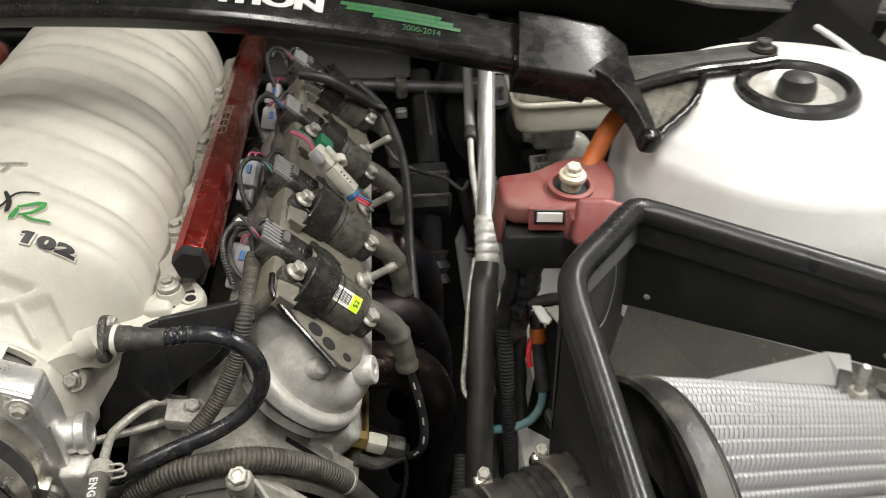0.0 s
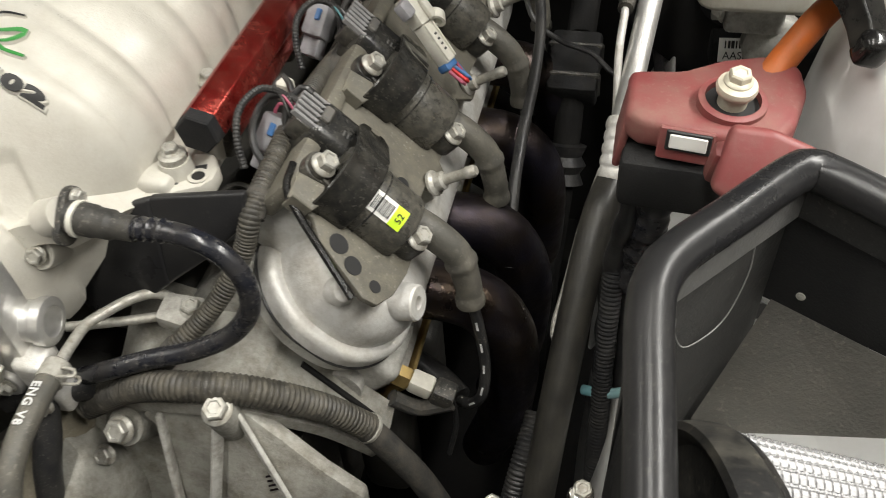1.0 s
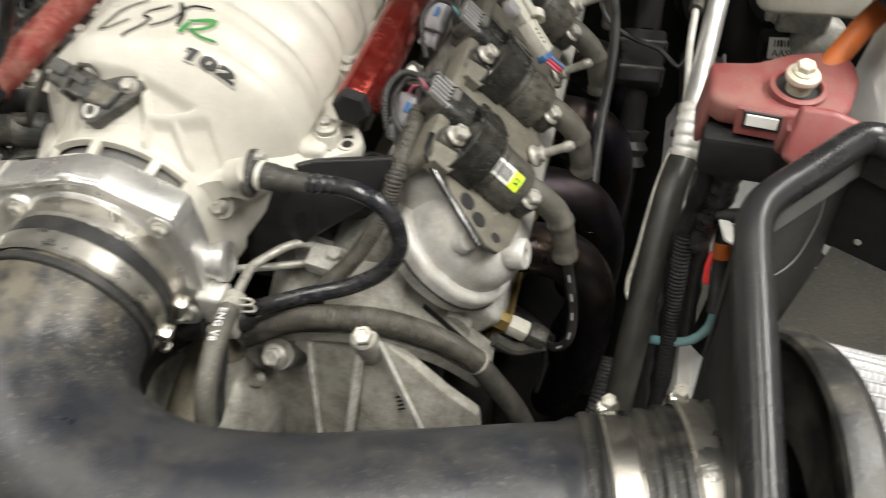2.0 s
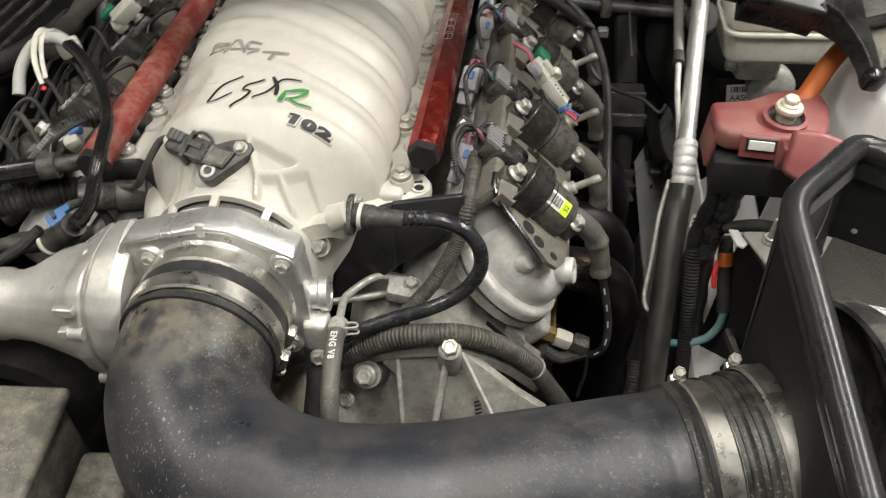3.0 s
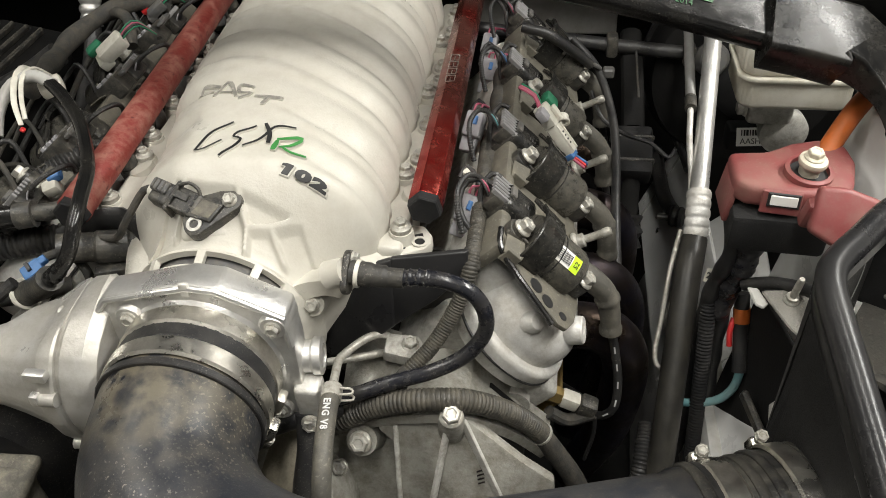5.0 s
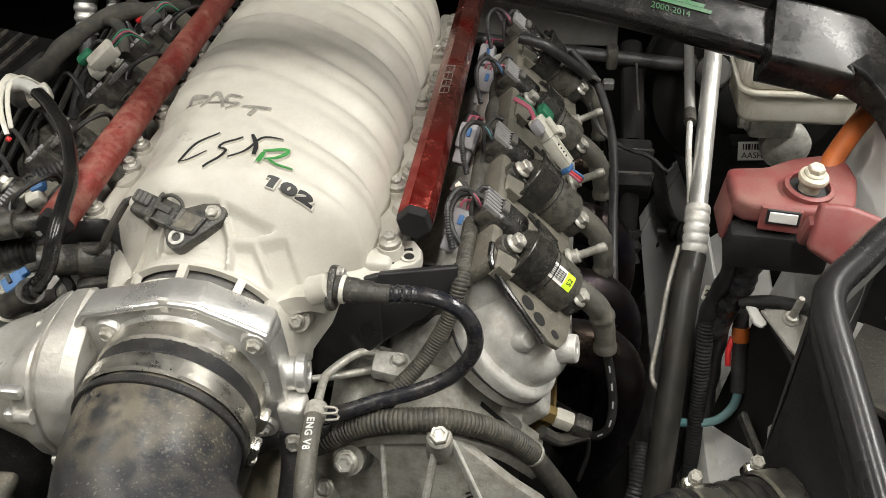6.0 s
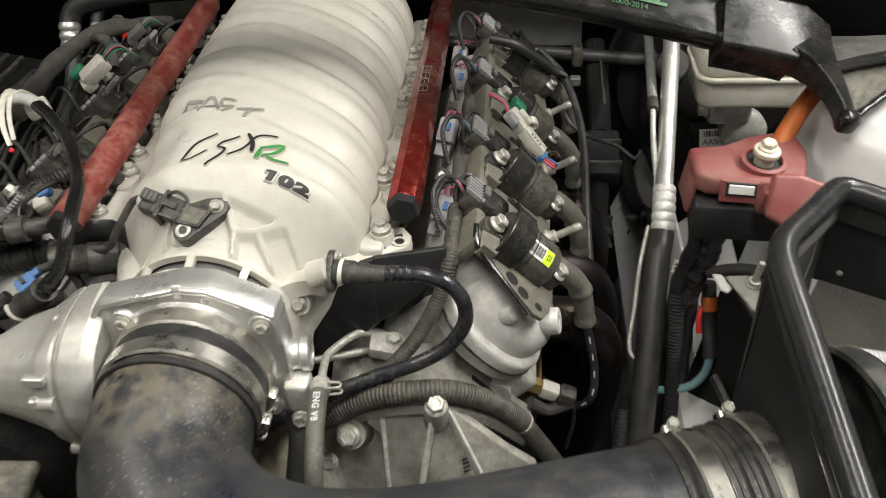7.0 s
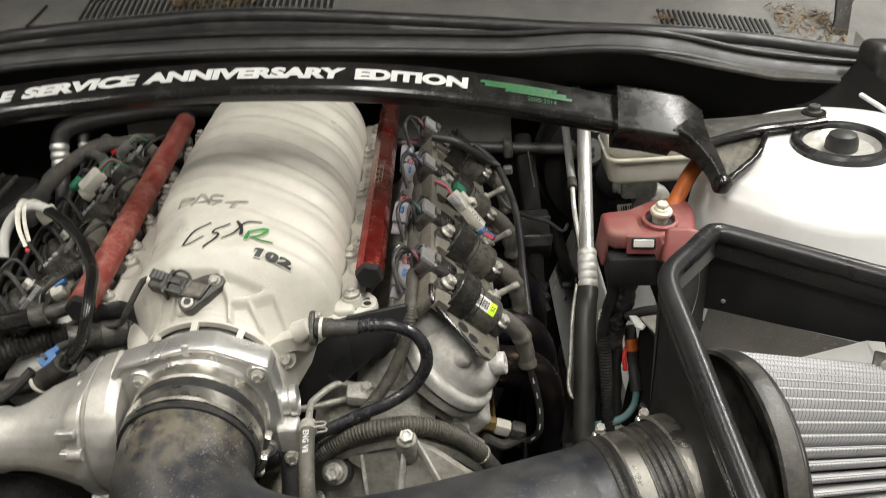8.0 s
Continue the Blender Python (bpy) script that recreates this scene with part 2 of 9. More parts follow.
M_WHITEINK = surf("white_lettering", (0.55, 0.55, 0.54), 0.4, bump=0.0, mix=0.15)
M_GREENINK = surf("green_lettering", (0.05, 0.25, 0.06), 0.4, bump=0.0)
M_EMBLEM = surf("worn_green_print", (0.025, 0.12, 0.04), 0.3, bump=0.0, dirt=(0.02, 0.05, 0.025), dirt_amt=0.5, blotch=90)
M_WEB = surf("rough_dusty_weldment", (0.085, 0.080, 0.066), 0.6, col2=(0.03, 0.029, 0.026), mix=0.8, dirt=(0.22, 0.20, 0.15), dirt_amt=0.5, bump=0.9, bump_scale=110, blotch=36, specks=0.3)
M_COWL = surf("grey_cowl_plastic", (0.12, 0.118, 0.112), 0.6, dirt=(0.22, 0.205, 0.18), dirt_amt=0.35, bump=0.25, bump_scale=600, blotch=14, specks=0.3)
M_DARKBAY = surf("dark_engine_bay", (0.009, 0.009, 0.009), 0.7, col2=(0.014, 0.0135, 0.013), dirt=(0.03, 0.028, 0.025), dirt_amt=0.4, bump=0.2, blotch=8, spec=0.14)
M_BLOCK = surf("engine_block_iron", (0.06, 0.058, 0.053), 0.65, 0.3, dirt=(0.10, 0.09, 0.07), dirt_amt=0.5, bump=0.3, blotch=15)
M_LEAF = surf("dry_leaves", (0.20, 0.14, 0.075), 0.8, col2=(0.10, 0.075, 0.04), bump=0.1, rand=0.6)
M_WALL = surf("garage_wall", (0.36, 0.355, 0.34), 0.8, bump=0.1, blotch=1.5, grain=8, bump_scale=60)
M_CONCRETE = surf("garage_floor", (0.20, 0.195, 0.185), 0.7, bump=0.15, blotch=2, grain=12, bump_scale=80)


def spatter(m, centre, reach, colour, amount, scale, lo, hi, detail=3.0):
    """Dust or dried splashes thrown over one stretch of a surface, thinning out with distance."""
    nt = m.node_tree
    N, L = nt.nodes.new, nt.links.new
    base = nt.nodes["Principled BSDF"].inputs["Base Color"]
    under = base.links[0].from_socket
    tc, far, noise = N("ShaderNodeTexCoord"), N("ShaderNodeVectorMath"), N("ShaderNodeTexNoise")
    far.operation = "DISTANCE"
    far.inputs[1].default_value = centre
    L(tc.outputs["Object"], far.inputs[0])
    L(tc.outputs["Object"], noise.inputs["Vector"])
    noise.inputs["Scale"].default_value, noise.inputs["Detail"].default_value = scale, detail
    near, grain, both, mix = N("ShaderNodeMapRange"), N("ShaderNodeMapRange"), N("ShaderNodeMath"), N("ShaderNodeMix")
    near.inputs["From Min"].default_value, near.inputs["From Max"].default_value = reach, reach * 0.35
    near.inputs["To Max"].default_value = amount
    grain.inputs["From Min"].default_value, grain.inputs["From Max"].default_value = lo, hi
    L(far.outputs["Value"], near.inputs["Value"])
    L(noise.outputs["Fac"], grain.inputs["Value"])
    both.operation = "MULTIPLY"
    L(near.outputs["Result"], both.inputs[0])
    L(grain.outputs["Result"], both.inputs[1])
    mix.data_type = "RGBA"
    L(both.outputs[0], mix.inputs[0])
    L(under, mix.inputs[6])
    mix.inputs[7].default_value = (*colour, 1)
    L(mix.outputs[2], base)


spatter(M_SILICONE, (-0.015, -0.165, -0.01), 0.085, (0.135, 0.118, 0.085), 0.85, 62, 0.40, 0.58, 8.0)
spatter(M_SILICONE, (0.045, -0.185, -0.03), 0.060, (0.26, 0.23, 0.17), 0.5, 420, 0.57, 0.66)
spatter(M_SILICONE, (-0.020, -0.290, -0.040), 0.085, (0.36, 0.33, 0.27), 0.6, 380, 0.63, 0.70)
spatter(M_SILICONE, (0.320, -0.270, -0.050), 0.110, (0.16, 0.145, 0.115), 0.35, 260, 0.60, 0.72, 6.0)
spatter(M_RED, (0.139, 0.290, 0.016), 0.230, (0.30, 0.135, 0.105), 0.75, 26, 0.36, 0.50, 7.0)
spatter(M_COUPLER, (0.360, -0.260, -0.070), 0.080, (0.40, 0.37, 0.31), 0.4, 420, 0.58, 0.66)
M_TUBE = bpy.data.materials.new("lamp_tube")
M_TUBE.use_nodes = True
M_TUBE.node_tree.nodes["Principled BSDF"].inputs["Emission Color"].default_value = (1.0, 0.95, 0.86, 1)
M_TUBE.node_tree.nodes["Principled BSDF"].inputs["Emission Strength"].default_value = 30.0


# ---- building helpers ----
def root(name, at, label, category, group="", kind=""):
    ob = new(name)
    ob.empty_display_size = 0.02
    ob.matrix_basis = Matrix.Translation(at) if not isinstance(at, Matrix) else at
    return tagged(ob, label, category, group, kind)


def hang(ob, parent):
    if parent is not None:
        ob.parent = parent
        ob.matrix_parent_inverse = parent.matrix_basis.inverted()
    return ob


def part(name, bm, material, parent=None, label="", m=None, smooth=35.0):
    """Links a bmesh as one mesh object in world places, under a thing or a part."""
    me = bpy.data.meshes.new(name)
    if smooth:
        lim = radians(smooth)
        for f in bm.faces:
            f.smooth = True
        for e in bm.edges:
            if len(e.link_faces) == 2 and e.calc_face_angle(0) > lim:
                e.smooth = False
    bm.to_mesh(me)
    bm.free()
    me.materials.append(material)
    ob = new(name, me)
    if m is not None:
        ob.matrix_basis = m
    hang(ob, parent)
    if label:
        ob["label"] = label
    return ob


def share(name, mesh, m, parent=None):
    ob = new(name, mesh)
    ob.matrix_basis = m
    return hang(ob, parent)


def join(*bms):
    """One bmesh out of several."""
    out = bms[0]
    for b in bms[1:]:
        me = bpy.data.meshes.new("tmp")
        b.to_mesh(me)
        b.free()
        out.from_mesh(me)
        bpy.data.meshes.remove(me)
    return out


def moved(bm, m):
    bmesh.ops.transform(bm, matrix=m, verts=bm.verts)
    return bm


def box(sx, sy, sz, bevel=0.0, seg=2, at=(0, 0, 0)):
    bm = bmesh.new()
    bmesh.ops.create_cube(bm, size=1.0)
    bmesh.ops.scale(bm, vec=(sx, sy, sz), verts=bm.verts)
    if bevel:
        bmesh.ops.bevel(bm, geom=list(bm.edges), offset=bevel, segments=seg, profile=0.5, affect="EDGES")
    bmesh.ops.translate(bm, vec=at, verts=bm.verts)
    return bm


def prism(outline, depth, bevel=0.0, seg=2):
    """A plate from an outline in x and y, from z 0 down to -depth, its rims rounded."""
    bm = bmesh.new()
    top = [bm.verts.new((x, y, 0)) for x, y in outline]
    bot = [bm.verts.new((x, y, -depth)) for x, y in outline]
    n = len(outline)
    bm.faces.new(top)
    bm.faces.new(bot[::-1])
    for i in range(n):
        bm.faces.new((top[i], bot[i], bot[(i + 1) % n], top[(i + 1) % n]))
    bmesh.ops.recalc_face_normals(bm, faces=bm.faces)
    if bevel:
        bmesh.ops.bevel(bm, geom=list(bm.edges), offset=bevel, segments=seg, profile=0.5, affect="EDGES")
    return bm


def rounded(w, h, r, n=5):
    """The outline of a rounded rectangle round the origin."""
    out = []
    for cx, cy, a in ((w / 2 - r, h / 2 - r, 0), (-w / 2 + r, h / 2 - r, 90), (-w / 2 + r, -h / 2 + r, 180), (w / 2 - r, -h / 2 + r, 270)):
        out += [(cx + r * math.cos(radians(a + 90 * k / n)), cy + r * math.sin(radians(a + 90 * k / n))) for k in range(n + 1)]
    return out


def loaf(w, l, r, h, edge, n=6):
    """A block with a rounded outline, from z 0 up to h, its upper rim rounded by edge."""
    bm = bmesh.new()
    levels = [(0.0, 0.0)] + [(h - edge + edge * math.sin(math.pi / 2 * k / n), edge * (1 - math.cos(math.pi / 2 * k / n))) for k in range(n + 1)]
    rows = [[bm.verts.new((x, y, z)) for x, y in rounded(w - 2 * c, l - 2 * c, max(0.002, r - c), 10)] for z, c in levels]
    k = len(rows[0])
    for p, q in zip(rows, rows[1:]):
        for i in range(k):
            bm.faces.new((p[i], p[(i + 1) % k], q[(i + 1) % k], q[i]))
    bm.faces.new(rows[-1])
    bm.faces.new(rows[0][::-1])
    bmesh.ops.recalc_face_normals(bm, faces=bm.faces)
    return bm


def lathe(profile, seg=32, a0=0.0, a1=360.0):
    """A turned form about z from (radius, z) pairs."""
    bm = bmesh.new()
    full = abs(a1 - a0) >= 359.9
    count = seg if full else seg + 1
    rings = []
    for r, z in profile:
        if r < 1e-6:
            v = bm.verts.new((0, 0, z))
            rings.append([v] * count)
        else:
            rings.append([bm.verts.new((r * math.cos(radians(a0 + (a1 - a0) * k / seg)), r * math.sin(radians(a0 + (a1 - a0) * k / seg)), z)) for k in range(count)])
    for a, b in zip(rings, rings[1:]):
        for k in range(seg):
            q = [a[k], a[(k + 1) % count], b[(k + 1) % count], b[k]]
            q = [v for i, v in enumerate(q) if v not in q[:i]]
            if len(q) > 2:
                bm.faces.new(q)
    bmesh.ops.recalc_face_normals(bm, faces=bm.faces)
    return bm


def spline(points, step=0.006):
    """Points at even steps along a smooth line through the given points."""
    p = [Vector(q) for q in points]
    p = [p[0] * 2 - p[1]] + p + [p[-1] * 2 - p[-2]]
    out = []
    for a, b, c, d in zip(p, p[1:], p[2:], p[3:]):
        n = max(2, int((c - b).length / step))
        for k in range(n):
            t = k / n
            out.append(0.5 * (2 * b + (c - a) * t + (2 * a - 5 * b + 4 * c - d) * t * t + (3 * b - a - 3 * c + d) * t**3))
    out.append(p[-2])
    return out


def tube(points, r, seg=14, step=0.006, ends=True, hollow=0.0, section=None):
    """A tube along a smooth line; r is a radius or a function of the length so far (and the whole). section: (wide, high) factors."""
    line = spline(points, step) if step else [Vector(q) for q in points]
    length = [0.0]
    for a, b in zip(line, line[1:]):
        length.append(length[-1] + (b - a).length)
    bm = bmesh.new()
    tan = (line[1] - line[0]).normalized()
    up = Vector((0, 0, 1)) if abs(tan.z) < 0.9 else Vector((0, 1, 0))
    side = tan.cross(up).normalized()
    rings = []
    wide, high = section or (1.0, 1.0)
    for i, q in enumerate(line):
        t2 = (line[min(i + 1, len(line) - 1)] - line[max(i - 1, 0)]).normalized()
        side = (side - t2 * side.dot(t2)).normalized()
        over = side.cross(t2)
        rad = r(length[i], length[-1]) if callable(r) else r
        rings.append([bm.verts.new(q + side * (rad * wide * math.cos(2 * math.pi * k / seg)) + over * (rad * high * math.sin(2 * math.pi * k / seg))) for k in range(seg)])
    for a, b in zip(rings, rings[1:]):
        for k in range(seg):
            bm.faces.new((a[k], a[(k + 1) % seg], b[(k + 1) % seg], b[k]))
    if ends:
        bm.faces.new(rings[0][::-1])
        bm.faces.new(rings[-1])
    bmesh.ops.recalc_face_normals(bm, faces=bm.faces)
    return bm


def ribbed(r, pitch=0.0032, deep=0.12):
    return lambda s, whole: r * (1.0 - deep * (0.5 + 0.5 * math.cos(2 * math.pi * s / pitch)) ** 2)


def conduit(points, r, pitch=0.0034, deep=0.14, seg=12):
    return tube(points, ribbed(r, pitch, deep), seg=seg, step=pitch / 4)


def ring_at(at, axis, r_in, r_out, width, seg=40):
    """A band round an axis."""
    c = 0.12 * width
    bm = lathe([(r_in, -width / 2), (r_out - c, -width / 2), (r_out, -width / 2 + c), (r_out, width / 2 - c), (r_out - c, width / 2), (r_in, width / 2), (r_in, -width / 2)], seg)
    return moved(bm, Matrix.Translation(at) @ Vector(axis).to_track_quat("Z", "Y").to_matrix().to_4x4())


def aim(at, axis, spin=0.0):
    return Matrix.Translation(at) @ Vector(axis).to_track_quat("Z", "Y").to_matrix().to_4x4() @ Matrix.Rotation(radians(spin), 4, "Z")


def bolt_bm(af=0.010, head=0.006, flange=1.45, shank=0.006):
    """A hexagon flange bolt: flange, hexagon with a chamfered top and a shallow dish, and a bit of shank."""
    r = af / 2 / math.cos(math.pi / 6)
    a = lathe([(0, -shank), (af * 0.32, -shank), (af * 0.32, 0), (af * flange / 2, 0), (af * flange / 2, head * 0.12), (af * flange * 0.46, head * 0.24), (r * 0.98, head * 0.34), (0, head * 0.34)], 20)
    b = lathe([(r, head * 0.2), (r, head * 0.86), (r * 0.86, head), (r * 0.6, head), (r * 0.5, head * 0.9), (0, head * 0.9)], 6)
    return join(a, b)


MESHES = {}


def shared_mesh(key, maker, material):
    if key not in MESHES:
        bm = maker()
        me = bpy.data.meshes.new(key)
        for f in bm.faces:
            f.smooth = True
        for e in bm.edges:
            if len(e.link_faces) == 2 and e.calc_face_angle(0) > 0.5:
                e.smooth = False
        bm.to_mesh(me)
        bm.free()
        me.materials.append(material)
        MESHES[key] = me
    return MESHES[key]


def bolt(parent, at, axis=(0, 0, 1), af=0.010, spin=10.0, material=None):
    me = shared_mesh("bolt_%d" % round(af * 10000), lambda: bolt_bm(af, af * 0.62), material or M_STEEL)
    return share("bolt", me, aim(at, axis, spin), parent)


def lettering(body, size, thick=0.0003, shear=0.0, spacing=1.0, bold=0.0):
    """Letters as a thin mesh in x and y, standing on y 0 and starting at x 0."""
    cu = bpy.data.curves.new("letters", "FONT")
    cu.body, cu.size, cu.extrude, cu.shear, cu.space_character, cu.resolution_u, cu.offset = body, size, thick, shear, spacing, 3, bold
    ob = bpy.data.objects.new("letters", cu)
    scene.collection.objects.link(ob)
    me = ob.to_mesh()
    bm = bmesh.new()
    bm.from_mesh(me)
    ob.to_mesh_clear()
    bpy.data.objects.remove(ob)
    bpy.data.curves.remove(cu)
    return bm


def bank(u, y, n):
    """A place on the cylinder bank that leans to +x: u down its slope, n out of it."""
    k = 0.70711
    return Vector(((u + n) * k, y, (n - u) * k))


BANK = Matrix(((0.70711, 0, 0.70711, 0), (0, 1, 0, 0), (-0.70711, 0, 0.70711, 0), (0, 0, 0, 1)))
HALF_TURN = Matrix.Rotation(math.pi, 4, "Z")


# ---- the garage round the car ----
def room():
    x0, x1, y0, y1, z0, z1 = -3.2, 3.4, -3.0, 4.2, -0.92, 1.95
    t = 0.1
    for name, at, size, mat, label in (
        ("floor", ((x0 + x1) / 2, (y0 + y1) / 2, z0 - t / 2), (x1 - x0, y1 - y0, t), M_CONCRETE, "plain grey concrete garage floor under the car"),
        ("ceiling", ((x0 + x1) / 2, (y0 + y1) / 2, z1 + t / 2), (x1 - x0, y1 - y0, t), M_WALL, "plain white garage ceiling"),
        ("wall_west", (x0 - t / 2, (y0 + y1) / 2, (z0 + z1) / 2), (t, y1 - y0, z1 - z0), M_WALL, "plain pale garage wall"),
        ("wall_east", (x1 + t / 2, (y0 + y1) / 2, (z0 + z1) / 2), (t, y1 - y0, z1 - z0), M_WALL, "plain pale garage wall"),
        ("wall_south", ((x0 + x1) / 2, y0 - t / 2, (z0 + z1) / 2), (x1 - x0, t, z1 - z0), M_WALL, "plain pale garage wall"),
        ("wall_north", ((x0 + x1) / 2, y1 + t / 2, (z0 + z1) / 2), (x1 - x0, t, z1 - z0), M_WALL, "plain pale garage wall"),
    ):
        ob = part(name, box(*size), mat, m=Matrix.Translation(at), smooth=0)
        tagged(ob, label, name.split("_")[0], kind="structure")


room()


def ceiling_light(x, y, turn, power, tubes=2):
    th = root("ceiling_light", pose(x, y, 1.93, 0, 0, turn), "long white fluorescent strip light on the ceiling", "ceiling light", "garage lights")
    m = th.matrix_basis
    part("frame", moved(box(2.46, 0.17, 0.05, 0.008, at=(0, 0, -0.005)), m), M_WALL, th)
    for k in (-0.045, 0.045):
        tb = moved(lathe([(0, -1.2), (0.012, -1.2), (0.013, -1.19), (0.013, 1.19), (0.012, 1.2), (0, 1.2)], 12), m @ pose(0, k, -0.047, 0, 90, 0))
        part("lamp_tube", tb, M_TUBE, th)
    la = bpy.data.lights.new("strip_light", "AREA")
    la.shape, la.size, la.size_y, la.energy, la.color = "RECTANGLE", 2.4, 0.14, power, (1.0, 0.985, 0.935)
    hang(new("strip_light", la), th).matrix_basis = m @ Matrix.Translation((0, 0, -0.07))


ceiling_light(0.25, -0.50, 90, 34)
ceiling_light(1.70, 0.25, 90, 92)
ceiling_light(-1.3, -0.2, 90, 18)


# ---- the car's body round the engine bay ----
def curved_sheet(fn, nu, nv, thick=0.0):
    bm = bmesh.new()
    g = [[bm.verts.new(fn(i / nu, j / nv)) for j in range(nv + 1)] for i in range(nu + 1)]
    for i in range(nu):
        for j in range(nv):
            bm.faces.new((g[i][j], g[i + 1][j], g[i + 1][j + 1], g[i][j + 1]))
    bmesh.ops.recalc_face_normals(bm, faces=bm.faces)
    if thick:
        bmesh.ops.solidify(bm, geom=list(bm.faces), thickness=thick)
    return bm


CAP = Vector((0.633, 0.112, 0.058))


def strut_tower():
    th = root("strut_tower", (0.63, 0.11, -0.2), "white painted strut tower of the car body, lightly dusty", "strut tower", kind="structure")

    def fn(u, v):
        a = 2 * math.pi * u
        prof = [(0.0, -0.010), (0.030, -0.010), (0.044, -0.006), (0.052, 0.0), (0.085, 0.0), (0.118, -0.006), (0.139, -0.020), (0.152, -0.052), (0.166, -0.14), (0.20, -0.34), (0.22, -0.48)]
        k = v * (len(prof) - 1)
        i = min(int(k), len(prof) - 2)
        w = k - i
        w = w * w * (3 - 2 * w) * 0.5 + w * 0.5
        r = prof[i][0] * (1 - w) + prof[i + 1][0] * w
        z = prof[i][1] * (1 - w) + prof[i + 1][1] * w
        # the dent and the ledges of the pressing
        bulge = 1.0 + 0.10 * max(0.0, r - 0.08) / 0.1 * math.cos(a - 0.6)
        lower = 0.008 * max(0.0, math.cos(a + 2.2)) * max(0.0, r - 0.06) / 0.08
        px, py = r * math.cos(a), r * math.sin(a)
        lower += 0.016 * math.exp(-(((a - math.pi) / 0.40) ** 2)) * min(1.0, max(0.0, (r - 0.075) / 0.035))
        lower += 0.0045 * math.exp(-(((px + 0.078) / 0.007) ** 2 + ((py + 0.052) / 0.020) ** 2))
        return (CAP.x + r * bulge * math.cos(a), CAP.y - 0.004 + r * bulge * math.sin(a), CAP.z + z - lower)

    part("tower_panel", curved_sheet(fn, 64, 40), M_WHITEPAINT, th, smooth=60)
    cap = root("strut_mount", CAP, "black rubber strut bearing mount with a domed nut cover", "strut mount")
    part("rubber_ring", moved(lathe([(0.036, -0.006), (0.039, 0.003), (0.042, 0.0065), (0.047, 0.0065), (0.0500, 0.003), (0.0505, -0.003), (0.048, -0.010), (0.040, -0.010), (0.036, -0.006)], 48), Matrix.Translation(CAP)), M_SEAL, cap)
    part("dish", moved(lathe([(0, -0.004), (0.02, -0.005), (0.032, -0.004), (0.038, 0.001), (0.038, -0.012), (0, -0.012)], 40), Matrix.Translation(CAP)), M_ALUTB, cap)
    part("nut_cover", moved(lathe([(0.0165, -0.004), (0.0160, 0.005), (0.0135, 0.0115), (0.008, 0.0135), (0, 0.014)], 24), Matrix.Translation(CAP)), M_RUBBER, cap, "domed black plastic nut cover")


strut_tower()


def bay_panels():
    """The fender rail, the inner fender, firewall and far panels that close the engine bay."""
    th = root("inner_fender", (0.5, 0.2, -0.4), "dusty white painted inner fender panel and frame rail", "car body", kind="structure")
    # sloping inner fender between the rail and the tower
    part("panel", curved_sheet(lambda u, v: (0.378 + 0.01 * v + 0.125 * max(0.0, v - 0.45) ** 1.5 / 0.41 + 0.004 * math.sin(9 * u), -0.10 + 0.55 * u, -0.60 + (0.54 - 0.24 * min(1.0, max(0.0, (u - 0.28) / 0.25))) * v), 30, 24, 0.003), M_WHITEPAINT, th, smooth=60)
    out = root("outer_fender", (0.8, 0.2, 0.0), "white painted fender edge of the car", "fender", kind="structure")
    part("rim", curved_sheet(lambda u, v: (0.862 + 0.40 * v, -0.7 + 1.09 * u, 0.045 + 0.035 * math.sin(math.pi * v * 0.7) + 0.01 * u), 16, 8, 0.002), M_WHITEPAINT, out, smooth=60)
    part("gutter", curved_sheet(lambda u, v: (0.70 + 0.075 * v, -0.7 + 1.1 * u, -0.02 + 0.06 * v * v), 8, 6, 0.003), M_DARKBAY, out, smooth=60)
    part("gap_strip", tube([(0.735, -0.4, 0.036), (0.738, 0.0, 0.040), (0.732, 0.2, 0.044), (0.722, 0.27, 0.046)], 0.003, 10, 0.02), M_WHITEPAINT, out, "thin white painted lip along the fender gap")
    fw = root("firewall", (0, 0.66, -0.3), "dark insulated firewall behind the engine", "firewall", kind="structure")
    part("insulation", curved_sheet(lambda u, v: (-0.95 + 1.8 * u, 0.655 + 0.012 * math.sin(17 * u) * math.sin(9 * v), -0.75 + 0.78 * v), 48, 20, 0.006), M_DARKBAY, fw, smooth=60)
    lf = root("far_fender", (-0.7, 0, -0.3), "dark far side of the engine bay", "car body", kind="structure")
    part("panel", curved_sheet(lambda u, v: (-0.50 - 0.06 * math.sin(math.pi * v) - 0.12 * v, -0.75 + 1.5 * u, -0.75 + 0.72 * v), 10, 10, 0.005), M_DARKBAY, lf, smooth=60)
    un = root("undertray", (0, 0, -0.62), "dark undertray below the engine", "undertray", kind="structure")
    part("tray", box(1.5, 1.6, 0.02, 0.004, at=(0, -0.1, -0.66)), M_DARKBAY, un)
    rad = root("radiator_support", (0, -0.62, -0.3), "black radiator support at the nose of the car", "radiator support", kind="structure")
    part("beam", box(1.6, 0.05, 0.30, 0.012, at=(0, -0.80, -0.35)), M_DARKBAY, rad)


bay_panels()


